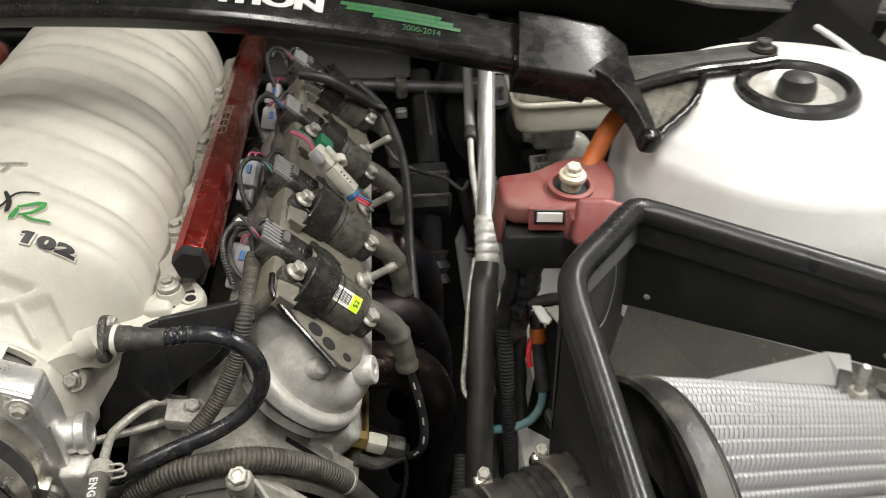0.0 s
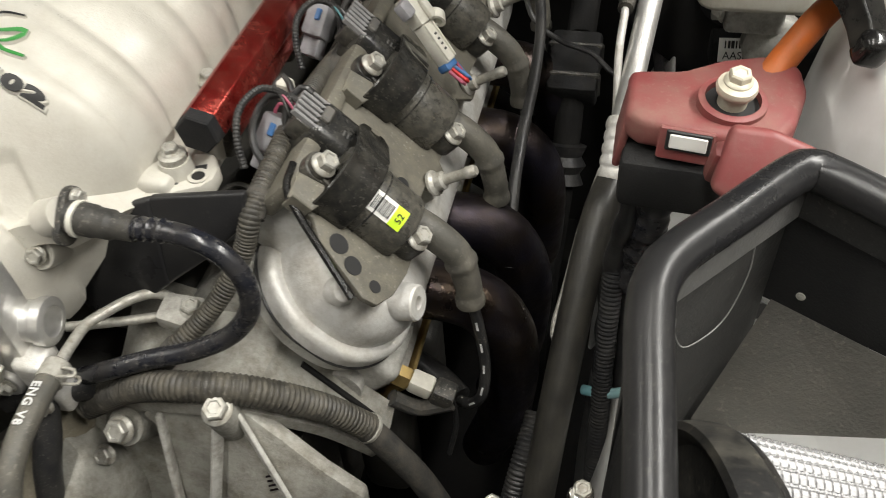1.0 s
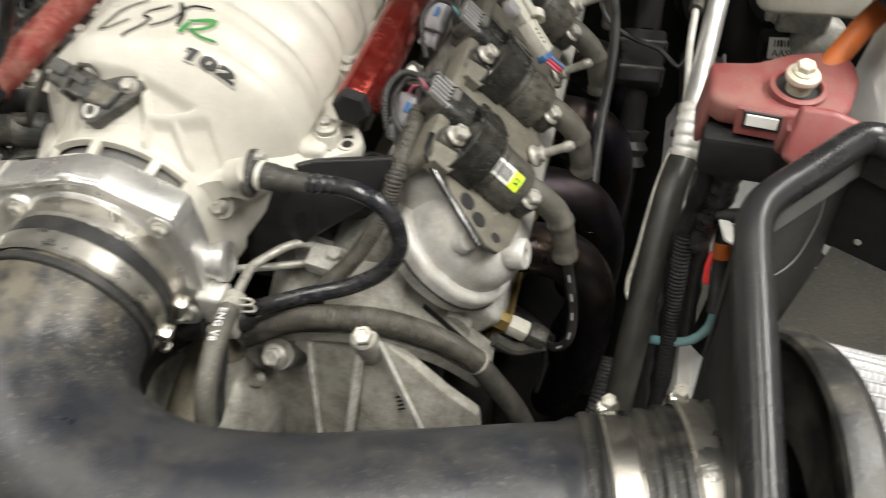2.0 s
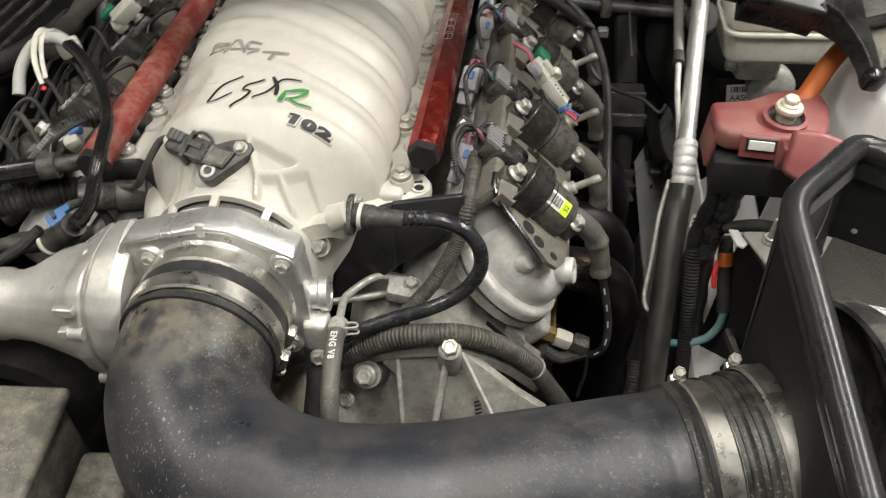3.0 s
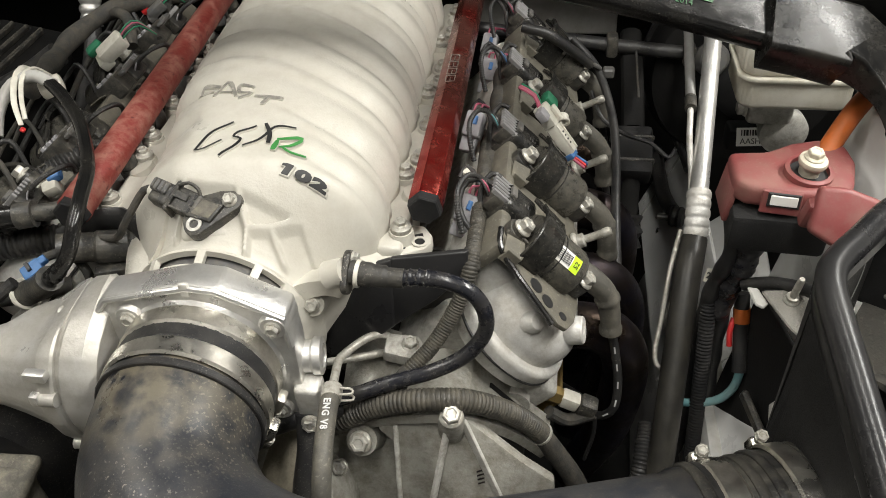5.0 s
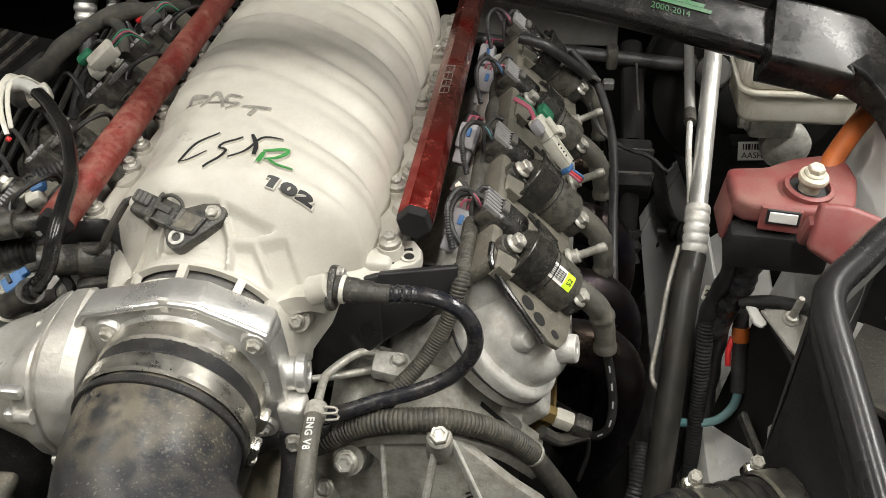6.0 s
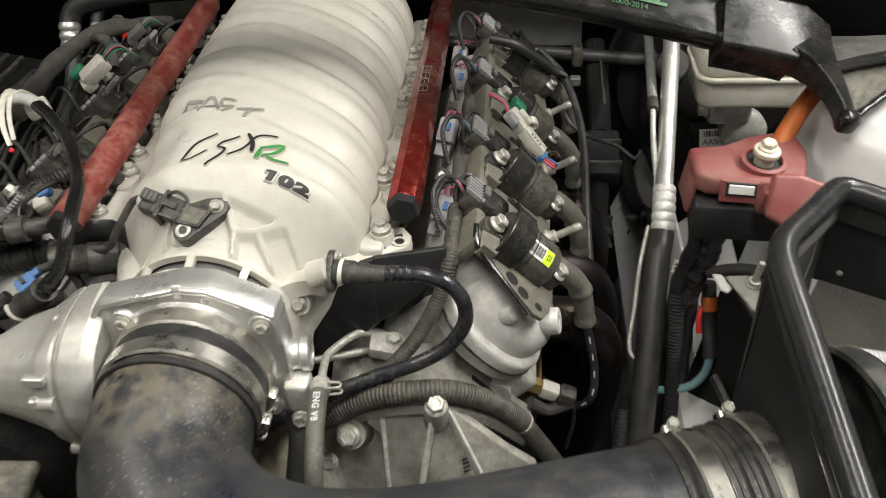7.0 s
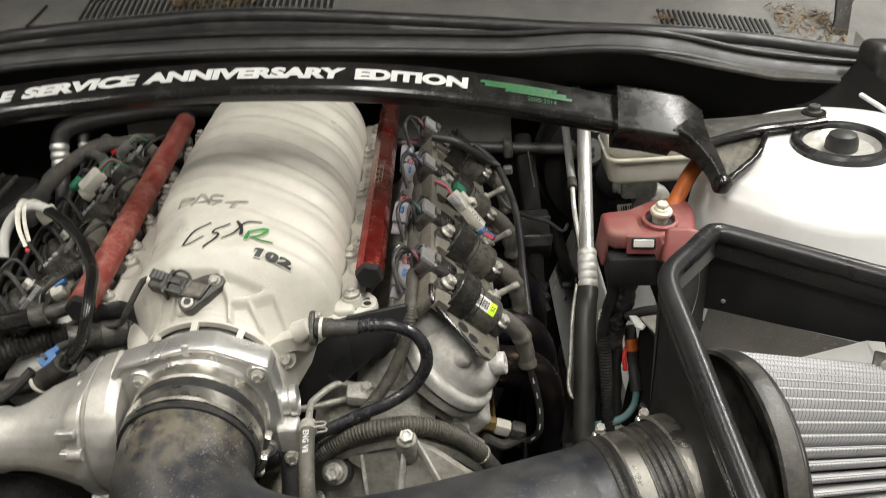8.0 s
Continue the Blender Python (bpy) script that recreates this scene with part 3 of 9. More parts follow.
def open_hood():
    """The raised hood over the bay; its lined underside faces the engine."""
    th = root("hood", (0, 0.62, 0.15), "open car hood with a dark lined underside", "car hood", kind="structure")
    m = Matrix.Translation((0, 0.66, 0.17)) @ pose(0, 0, 0, -58, 0, 0)
    part("skin", moved(box(1.46, 1.10, 0.012, 0.004, 2, at=(0, -0.55, 0.012)), m), M_WHITEPAINT, th)
    part("lining", moved(box(1.38, 1.02, 0.012, 0.004, 2, at=(0, -0.55, -0.002)), m), M_DARKBAY, th)


open_hood()


# ---- engine: heads, covers, block ----
def engine_side(flip):
    """One cylinder bank: head, valve cover, cover rim and front boss."""
    m = (HALF_TURN if flip else Matrix.Identity(4)) @ BANK
    front = -0.045 if not flip else -0.40
    side = "far" if flip else "near"
    hd = root("cylinder_head", m @ Matrix.Translation((0.2, 0.17, 0.02)), "cast aluminium cylinder head with a dull dirty surface", "cylinder head", "cylinder heads")
    yc = 0.175 if not flip else -0.175 - 0.02
    part("head_casting", moved(box(0.135, 0.425, 0.105, 0.008, 3, at=(0.230, yc, 0.010)), m), M_ALUDULL, hd)
    part("exhaust_face", moved(box(0.02, 0.40, 0.07, 0.004, 2, at=(0.300, yc + 0.005, 0.012)), m), M_ALUDULL, hd)
    if not flip:
        for yy, nn in ((-0.034, 0.030),):
            part("end_boss", moved(lathe([(0, -0.006), (0.013, -0.006), (0.015, 0.0), (0.015, 0.012), (0, 0.012)], 20), m @ pose(0.272, yy, nn, 90, 0, 0)), M_ALUDULL, hd)
    part("exhaust_gasket", moved(box(0.003, 0.41, 0.052, 0.0008, 1, at=(0.3125, yc + 0.004, 0.024)), m), M_BRASS, hd, "gold-tinted exhaust gasket edge")
    vc = root("valve_cover", m @ Matrix.Translation((0.2, 0.17, 0.09)), "cast aluminium valve cover with rounded ends, dusty", "valve cover", "valve covers")
    part("cover", moved(loaf(0.100, 0.455, 0.047, 0.048, 0.026, 8), m @ Matrix.Translation((0.226, yc, 0.066))), M_ALU, vc, smooth=60)
    part("rim", moved(loaf(0.116, 0.471, 0.054, 0.014, 0.006, 5), m @ Matrix.Translation((0.226, yc, 0.066))), M_ALU, vc, smooth=60)
    part("lower_rim", moved(loaf(0.112, 0.467, 0.052, 0.012, 0.002, 3), m @ Matrix.Translation((0.226, yc, 0.054))), M_ALUDULL, vc, smooth=60)
    part("gasket", moved(prism(rounded(0.1165, 0.4715, 0.052, 14), 0.0028, 0.0008, 1), m @ Matrix.Translation((0.226, yc, 0.0672))), M_RUBBER, vc)
    part("side_wall", moved(box(0.10, 0.395, 0.05, 0.020, 5, at=(0.195, yc, 0.088)), m), M_ALU, vc)
    if not flip:
        # hollow boss that sticks out at the front edge of the cover
        e = Vector((0.268, -0.025, -0.097))
        d = Vector((0.80, -0.10, 0.16)).normalized()
        part("boss", moved(lathe([(0, -0.045), (0.0135, -0.045), (0.0120, -0.010), (0.0115, 0.0), (0.0105, 0.001), (0.0045, 0.001), (0.0042, -0.01), (0, -0.01)], 24), aim(e, d)), M_ALU, vc)
        part("boss", moved(lathe([(0, -0.02), (0.010, -0.02), (0.009, 0.012), (0.006, 0.016), (0, 0.017)], 20), aim(bank(0.213, -0.038, 0.10), (0.5, -0.4, 0.5))), M_ALU, vc)
    return hd, vc


engine_side(False)
engine_side(True)


def engine_block():
    th = root("engine_block", (0, 0.15, -0.4), "dark engine block below the heads", "engine block")
    part("block", box(0.30, 0.50, 0.34, 0.015, 2, at=(0, 0.20, -0.36)), M_BLOCK, th)
    part("valley", box(0.26, 0.46, 0.04, 0.01, 2, at=(0, 0.19, -0.135)), M_BLOCK, th)
    part("front_wall", box(0.36, 0.05, 0.36, 0.012, 2, at=(0.02, -0.06, -0.36)), M_BLOCK, th)
    for k in range(4):
        y = 0.05 + 0.112 * k
        part("transmission_side", box(0.05, 0.05, 0.10, 0.015, 3, at=(0.20, y, -0.40)), M_BLOCK, th)


engine_block()


def headers():
    """Exhaust primaries that leave the head and turn down."""
    for k, y in enumerate((0.025, 0.095, 0.20, 0.305)):
        th = root("exhaust_header_tube", (0.31, y, -0.2), "dark heat-tinted steel exhaust header tube", "exhaust header", "exhaust header tubes")
        s = 0.004 * math.sin(3 * k)
        part("primary", tube([(0.245, y, -0.140), (0.285, y + 0.002, -0.145), (0.308, y + 0.004, -0.168), (0.316 + s, y + 0.012, -0.22), (0.308, y + 0.03, -0.32), (0.28, y + 0.07, -0.45)], 0.0215, 20, 0.008), M_DARKMETAL, th)
        part("flange", moved(box(0.010, 0.062, 0.058, 0.004, 2), aim(bank(0.308, y, 0.02), (0.8, 0, -0.2)) @ pose(0, 0, 0, 0, 90, 0)), M_BRASS, th, "gold-tinted header flange")


headers()


def front_cover():
    """The accessory bracket and front cover, with ribs that fan out from a bolt."""
    th = root("accessory_bracket", (0.17, -0.11, -0.2), "cast aluminium accessory bracket with fanned ribs, dusty", "engine bracket")
    FRONT = [(0.070, -0.100, -0.160), (0.096, -0.104, -0.138), (0.122, -0.108, -0.122), (0.151, -0.109, -0.115), (0.178, -0.104, -0.120), (0.202, -0.094, -0.140), (0.222, -0.082, -0.166), (0.246, -0.072, -0.200)]
    REAR = [(0.075, -0.030, -0.112), (0.096, -0.028, -0.104), (0.122, -0.026, -0.112), (0.148, -0.026, -0.112), (0.176, -0.034, -0.118), (0.200, -0.038, -0.143), (0.222, -0.038, -0.168), (0.247, -0.036, -0.196)]
    fr, re = spline(FRONT, 0.006), spline(REAR, 0.006)

    def slope(u, v):
        a, b = fr[min(len(fr) - 1, round(u * (len(fr) - 1)))], re[min(len(re) - 1, round(u * (len(re) - 1)))]
        sag = 0.006 * math.sin(math.pi * v)
        return a + (b - a) * v - Vector((0, 0, sag))

    part("shelf", curved_sheet(slope, 40, 10, 0.008), M_ALUOLD, th, smooth=60)
    face = prism([(0.1095, -0.014), (0.122, -0.002), (0.151, 0.008), (0.178, 0.003), (0.202, -0.016), (0.226, -0.036), (0.2505, -0.052), (0.2525, -0.075), (0.252, -0.26), (0.134, -0.26), (0.127, -0.077), (0.1235, -0.027)], 0.012, 0.003, 2)
    part("face", moved(face, Matrix.Translation((0, -0.105, -0.124)) @ pose(0, 0, 0, 75, 0, 0)), M_ALUOLD, th)
    top = Vector((0.170, -0.113, -0.110))
    for a, b, w in (((0.1675, -0.112, -0.116), (0.145, -0.150, -0.25), 0.0034), ((0.178, -0.108, -0.118), (0.238, -0.148, -0.25), 0.0034), ((0.125, -0.110, -0.130), (0.131, -0.150, -0.26), 0.0040)):
        A, B = Vector(a), Vector(b)
        rib = box(w, (B - A).length, 0.008, 0.0014, 2, at=(0, (B - A).length / 2, -0.001))
        mm = Matrix.Translation(A) @ (B - A).to_track_quat("Y", "Z").to_matrix().to_4x4()
        part("rib", moved(rib, mm), M_ALUDULL, th)
    part("casting_mark", moved(join(*[box(0.006, 0.0012, 0.0006, at=(0.0, -0.004 * k, 0)) for k in range(4)]), Matrix.Translation((0.192, -0.118, -0.168)) @ pose(0, 0, 0, 75, 0, 25)), M_DARKMETAL, th)
    part("bolt_boss", moved(lathe([(0, -0.03), (0.0115, -0.03), (0.0098, -0.002), (0.0090, 0.0), (0, 0.0)], 20), aim(top, (0.05, -0.35, 0.94))), M_ALUOLD, th)
    bolt(th, top, (0.05, -0.35, 0.94), 0.013)
    part("bolt_boss", moved(lathe([(0, -0.03), (0.015, -0.03), (0.0125, 0.0), (0, 0.0)], 20), aim((0.097, -0.112, -0.149), (-0.05, -0.75, 0.65))), M_ALUOLD, th)
    bolt(th, (0.097, -0.116, -0.146), (-0.05, -0.75, 0.65), 0.013)
    bolt(th, (0.078, -0.120, -0.175), (-0.05, -0.75, 0.65), 0.010)
    part("web", moved(prism([(0.0, 0.0), (0.09, 0.01), (0.10, -0.12), (0.03, -0.16), (-0.02, -0.06)], 0.016, 0.005, 2), Matrix.Translation((0.055, -0.095, -0.145)) @ pose(0, 0, 0, 75, 0, 6)), M_ALUOLD, th)
    # nothing is cut in here: a near-black strip paints the slot's shade
    part("groove", tube([slope(0.60, 0.75) + Vector((0, 0, 0.0006)), slope(0.72, 0.72) + Vector((0, 0, 0.0006)), slope(0.86, 0.66) + Vector((0, 0, 0.0006)), slope(0.94, 0.62) + Vector((0, 0, 0.0006))], 0.0022, 8), M_DARKBAY, th, "dark strip for the shade between bracket and head")
    wp = root("water_pump", (0.05, -0.13, -0.2), "dusty cast water pump housing at the engine front", "water pump")
    part("housing", moved(lathe([(0, -0.05), (0.05, -0.05), (0.052, 0.0), (0.046, 0.018), (0.03, 0.024), (0, 0.026)], 32), aim((0.035, -0.135, -0.205), (-0.1, -0.7, 0.7))), M_ALUOLD, wp)
    part("inlet", tube([(0.046, -0.088, -0.158), (0.040, -0.105, -0.170), (0.033, -0.130, -0.188), (0.028, -0.16, -0.21)], lambda s, w: 0.019 + 0.004 * math.sin(3.0 * s / w), 20), M_TANCAST, wp, "mud-tan cast inlet neck")


front_cover()


# ---- intake manifold ----
TB = Vector((-0.011, 0.0, -0.060))  # the throttle bore's axis runs along y


VALLEYS = (-0.20, 0.018, 0.062, 0.122, 0.172, 0.222, 0.275, 0.330, 0.385, 0.440, 0.50)  # where the runners meet
FLUTES = (-0.20, -0.012, 0.018, 0.043, 0.062, 0.097, 0.122, 0.148, 0.172, 0.197, 0.222, 0.249, 0.275, 0.303, 0.330, 0.358, 0.385, 0.412, 0.440, 0.47, 0.50)  # and the shallow flute along each
DECK_EDGE = ((-0.060, -0.050), (-0.046, -0.036), (-0.042, -0.033), (-0.020, -0.036), (0.004, -0.0374), (0.030, -0.0424), (0.053, -0.0447), (0.066, -0.060))
DECK_RIBS = (((-0.034, -0.0350), (-0.038, -0.0640)), ((0.016, -0.0569), (0.0325, -0.0533)), ((0.0325, -0.0533), (0.0533, -0.0447)), ((0.0325, -0.0533), (0.0430, -0.0660)), ((0.008, -0.0400), (0.016, -0.0569)), ((0.016, -0.0569), (0.017, -0.0700)))


def ease(a):
    a = min(1.0, max(0.0, a))
    return a * a * (3 - 2 * a)


def deck(x, y):
    """How far the sunk deck round the sensor lies below the crown; thin ribs stay proud."""
    if y > -0.030 or y < -0.078 or x < -0.060 or x > 0.066:
        return 0.0
    for (x0, y0), (x1, y1) in zip(DECK_EDGE, DECK_EDGE[1:]):
        if x0 <= x <= x1:
            edge = y0 + (y1 - y0) * (x - x0) / (x1 - x0)
    low = 0.0065 * ease((edge - y) / 0.0035) * ease((y + 0.077) / 0.006)
    near = 1.0
    for (x0, y0), (x1, y1) in DECK_RIBS:
        dx, dy = x1 - x0, y1 - y0
        k = min(1.0, max(0.0, ((x - x0) * dx + (y - y0) * dy) / (dx * dx + dy * dy)))
        near = min(near, ease((math.hypot(x - x0 - dx * k, y - y0 - dy * k) - 0.0010) / 0.0022))
    return low * near


def manifold_point(u, v):
    """u along the length, v across the crown."""
    y = -0.094 + 0.524 * u
    w = 2 * v - 1
    a = w * math.pi / 2
    half, top, base = 0.107, 0.056 + 0.012 * min(1.0, max(0.0, y) / 0.25), -0.030
    sx = math.copysign(abs(math.sin(a)) ** 0.86, a)
    cz = max(0.0, math.cos(a)) ** 0.72
    x, z = half * sx, base + (top - base) * cz
    # the runners: broad swells that lie a little askew
    c = y + (0.034 if x > 0 else 0.024) * math.sin(min(1.0, max(-1.0, x / 0.1)) * math.pi / 2)
    swell = min(1.0, max(0.0, (max(y, c - 0.012) + 0.018) / 0.035)) * min(1.0, max(0.0, (0.455 - y) / 0.03))
    rise = -0.0042
    for edges, high, sharp in ((VALLEYS, 0.0062, 0.55), (FLUTES, 0.0026, 0.15)):
        for c0, c1 in zip(edges, edges[1:]):
            if c0 <= c < c1:
                t = abs(2 * (c - c0) / (c1 - c0) - 1)
                rise += high * (sharp * (1.0 - t**2.4) + (1.0 - sharp) * 0.5 * (1.0 + math.cos(math.pi * t)))
    calm = 0.55 * math.exp(-(((x + 0.012) / 0.045) ** 4) - ((y - 0.045) / 0.065) ** 4)  # the lettered top is smoother
    rise *= 0.85 * swell * (0.42 + 0.58 * min(1.0, (abs(x) / 0.075) ** 1.3)) * (1.0 - calm)
    back = max(0.0, (y - 0.37) / 0.06)
    shrink = 1.0 - 0.22 * back**2
    x, z = x * shrink + rise * math.sin(a), base + (z - base) * shrink + rise * math.cos(a)
    # towards the nose the crown closes onto the round neck
    k = min(1.0, max(0.0, (-0.016 - y) / 0.056))
    k = k * k * (3 - 2 * k)
    r = 0.0680 + 0.008 * (y + 0.094) / 0.03 if y < -0.064 else 0.0760
    ang = w * radians(118)
    nx, nz = TB.x + r * math.sin(ang), TB.z + r * math.cos(ang)
    x, z = x * (1 - k) + nx * k, z * (1 - k) + nz * k
    z -= deck(x, y)
    if x < 0:
        # the far flank is drawn in beside the front bolts
        along = max(0.0, min(1.0, (0.14 - y) / 0.10)) * max(0.0, min(1.0, (y + 0.085) / 0.035))
        out = max(0.0, min(1.0, (-x - 0.03) / 0.05))
        x += 0.015 * along * along * (3 - 2 * along) * out * out * (3 - 2 * out)
    return (x, y, z)


SLOTS = ((-52, -36), (-32, -3), (2, 31), (36, 52))


def in_slot(u, v):
    y, ang = -0.094 + 0.524 * u, (2 * v - 1) * 118
    return -0.0895 < y < -0.0785 and any(a < ang < b for a, b in SLOTS)


def crown_mesh():
    """The crown with the slots of its neck left open, and an inner shell below them, coloured dark for the slots'
    shade.
    """
    us = [k / 60 * 0.06 for k in range(60)] + [0.06 + 0.08 * k / 44 for k in range(44)] + [0.14 + 0.86 * k / 300 for k in range(301)]
    vs = [j / 236 for j in range(237)]
    bm, inner = bmesh.new(), bmesh.new()
    g = [[bm.verts.new(manifold_point(u, v)) for v in vs] for u in us]
    for i in range(len(us) - 1):
        for j in range(len(vs) - 1):
            if not in_slot((us[i] + us[i + 1]) / 2, (vs[j] + vs[j + 1]) / 2):
                bm.faces.new((g[i][j], g[i + 1][j], g[i + 1][j + 1], g[i][j + 1]))
    edge = [e for e in bm.edges if len(e.link_faces) == 1 and all(-0.092 < q.co.y < -0.074 and q.co.z > -0.05 for q in e.verts)]
    new_geom = bmesh.ops.extrude_edge_only(bm, edges=edge)["geom"]
    for q in new_geom:
        if isinstance(q, bmesh.types.BMVert):
            d = Vector((TB.x - q.co.x, 0, TB.z - q.co.z)).normalized()
            q.co += d * 0.005
    bmesh.ops.recalc_face_normals(bm, faces=bm.faces)
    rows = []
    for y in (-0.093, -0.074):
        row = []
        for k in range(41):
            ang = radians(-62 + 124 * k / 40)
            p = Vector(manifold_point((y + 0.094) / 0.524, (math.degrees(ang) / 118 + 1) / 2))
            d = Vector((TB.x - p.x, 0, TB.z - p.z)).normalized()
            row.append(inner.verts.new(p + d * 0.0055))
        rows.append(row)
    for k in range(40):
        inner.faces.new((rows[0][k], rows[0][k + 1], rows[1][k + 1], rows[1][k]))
    return bm, inner


def on_crown(x, y, lift=0.0006):
    """The place and the slopes of the manifold's crown above (x, y)."""
    def height(px, py):
        u = (py + 0.094) / 0.524
        lo, hi = 0.02, 0.98
        for _ in range(40):
            mid = (lo + hi) / 2
            if manifold_point(u, mid)[0] < px:
                lo = mid
            else:
                hi = mid
        return manifold_point(u, lo)[2]
    return Vector((x, y, height(x, y) + lift))


def draped(bm, m, lift=0.0007):
    """Lays thin marks, drawn in x and y, onto the manifold's crown."""
    moved(bm, m)
    for v in bm.verts:
        v.co = on_crown(v.co.x, v.co.y, lift + max(0.0, v.co.z))
    return bm


def manifold():
    th = root("intake_manifold", (0, 0.15, -0.05), "off-white ribbed nylon intake manifold with worn lettering, dusty", "intake manifold")
    crown, inner = crown_mesh()
    part("plenum", crown, M_NYLON, th, smooth=50)
    # dark grey instead of nylon: the shade in the slots is in its colour
    part("slot_floor", inner, M_CONNDARK, th, "floor of the neck slots, their shade coloured in dark grey")
    # flanges along both heads with stepped pads
    for s in (-1, 1):
        dy = 0.0 if s > 0 else 0.021
        part("flange", box(0.022 if s > 0 else 0.036, 0.46, 0.018, 0.005, 3, at=(s * (0.112 if s > 0 else 0.118), 0.205 + dy, -0.030)), M_NYLON, th)
        part("skirt", box(0.03, 0.45, 0.05, 0.01, 3, at=(s * 0.096, 0.20 + dy, -0.055)), M_NYLON, th)
        for y, x in ((-0.005, 0.118), (0.068, 0.111), (0.093, 0.119), (0.150, 0.119), (0.205, 0.112), (0.228, 0.119), (0.262, 0.119), (0.315, 0.112), (0.340, 0.119), (0.40, 0.119)):
            yy = y + (0.0 if s > 0 else 0.021 - (0.012 if y in (0.068, 0.205) else 0))
            z = -0.014 if x > 0.115 else -0.012
            part("bolt_boss", moved(lathe([(0, -0.022), (0.0115, -0.022), (0.0105, -0.004), (0.0095, 0.0), (0, 0.0)], 18), Matrix.Translation((s * (x + (0.002 if s > 0 else 0.0145)), yy, z - 0.004))), M_NYLON, th)
            part("bolt_sleeve", moved(lathe([(0, -0.004), (0.0085, -0.004), (0.0085, 0.002), (0.006, 0.0035), (0, 0.0035)], 16), Matrix.Translation((s * (x + (0.002 if s > 0 else 0.0145)), yy, z - 0.002))), M_STEEL, th)
            bolt(th, (s * (x + (0.002 if s > 0 else 0.0145)), yy, z + 0.001), (0.02 * s, -0.03, 1), 0.0085, 17 * y * 100)
        for k in range(4):
            y = 0.045 + dy + 0.1118 * k
            part("injector_port", moved(lathe([(0, -0.02), (0.013, -0.02), (0.012, 0.012), (0.009, 0.014), (0, 0.014)], 18), aim((s * 0.122, y, -0.03), (s * 0.35, 0, 1))), M_NYLON, th)
    # ear at the front end of the near flange
    ear = prism([(0.098, -0.030), (0.112, -0.031), (0.121, -0.025), (0.130, -0.0205), (0.140, -0.0165), (0.1450, -0.009), (0.1445, 0.001), (0.136, 0.014), (0.098, 0.014)], 0.011, 0.0025, 2)
    part("ear", moved(ear, Matrix.Translation((0, 0, -0.0365)) @ pose(0, 0, 0, 0, -4, 0)), M_NYLON, th, "pale corner plate with cast openings")
    part("ear_eyelet", moved(lathe([(0.0042, 0.0), (0.0066, 0.0), (0.0066, 0.0016), (0.0042, 0.0016), (0.0042, 0.0)], 18), aim((0.1350, -0.0085, -0.0275), (0.06, 0, 1))), M_NYLON, th)
    part("ear_opening", moved(lathe([(0, 0.0), (0.0042, 0.0), (0.0042, 0.0010), (0, 0.0010)], 18), aim((0.1350, -0.0085, -0.0275), (0.06, 0, 1))), M_BLACKINK, th, "dark opening")
    part("ear_opening", tube([(0.1225, -0.0165, -0.0283), (0.1240, -0.0100, -0.0281), (0.1290, -0.0020, -0.0277), (0.1365, 0.0010, -0.0272)], 0.0026, 10, 0.002, section=(1.0, 0.3)), M_BLACKINK, th, "dark curved opening")
    # the rim of the neck against the throttle body
    neck = Matrix.Translation((TB.x, -0.093, TB.z)) @ pose(0, 0, 0, 90, 0, 0)
    part("neck", moved(lathe([(0.052, 0.0), (0.0672, 0.0), (0.0684, -0.0015), (0.0676, -0.005), (0.052, -0.005), (0.052, 0.0)], 64), neck), M_NYLON, th)
    # seat for the small fixing bolt beside the neck and the vacuum port
    part("bolt_pocket", moved(lathe([(0, -0.03), (0.0110, -0.03), (0.0100, -0.002), (0.0092, 0.0), (0.0078, -0.0012), (0, -0.002)], 20), aim((0.062, -0.074, -0.039), (0.10, -0.85, 0.5))), M_NYLON, th)
    bolt(th, (0.062, -0.0755, -0.038), (0.10, -0.85, 0.5), 0.0085)
    # apron that runs from the neck to the corner of the flange
    def apron(u, v):
        a = Vector((0.046, -0.074, -0.024)).lerp(Vector((0.088, -0.070, -0.018)), u)
        b = Vector((0.074, -0.006, -0.014)).lerp(Vector((0.122, -0.010, -0.032)), u)
        p = a.lerp(b, v)
        p.z += 0.005 * math.sin(math.pi * u) * (1 - 0.4 * v) - 0.004 * u * u
        return p

    part("apron", curved_sheet(apron, 16, 16, 0.014), M_NYLON, th, smooth=60)
    part("breather_port", tube([(0.076, -0.069, -0.013), (0.084, -0.070, -0.009), (0.0905, -0.071, -0.0055)], lambda s, w: 0.0108 - 0.0008 * s / w, 20), M_NYLON, th)
    part("shoulder", moved(box(0.04, 0.06, 0.05, 0.016, 5), pose(-0.074, -0.040, -0.044, 12, -20, 12)), M_NYLON, th)
    # pads and webs on the slope
    part("sensor_pad", moved(box(0.040, 0.034, 0.016, 0.006, 3), pose(-0.016, -0.047, 0.014, 30, 0, 8)), M_NYLON, th)
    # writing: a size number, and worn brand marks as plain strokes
    base = lettering("102", 0.0150, 0.0003, 0.12, 1.16, 0.0013)
    wide, high = max(v.co.x for v in base.verts), max(v.co.y for v in base.verts)
    base.free()

    def number(thick, bold, lift):
        bm = lettering("102", 0.0150, thick, 0.12, 1.16, bold)
        edge = bold - 0.0010
        flag = prism([(0.0006 - edge, 0.0078 - edge), (0.0040, 0.0078 - edge), (0.0046, 0.0112 + edge), (0.0030, 0.0112 + edge), (0.0008 - edge, 0.0098)], 2 * thick, 0.0)
        bm = join(bm, moved(flag, Matrix.Translation((0, 0, thick * 0.85))))
        bmesh.ops.subdivide_edges(bm, edges=bm.edges, cuts=1)
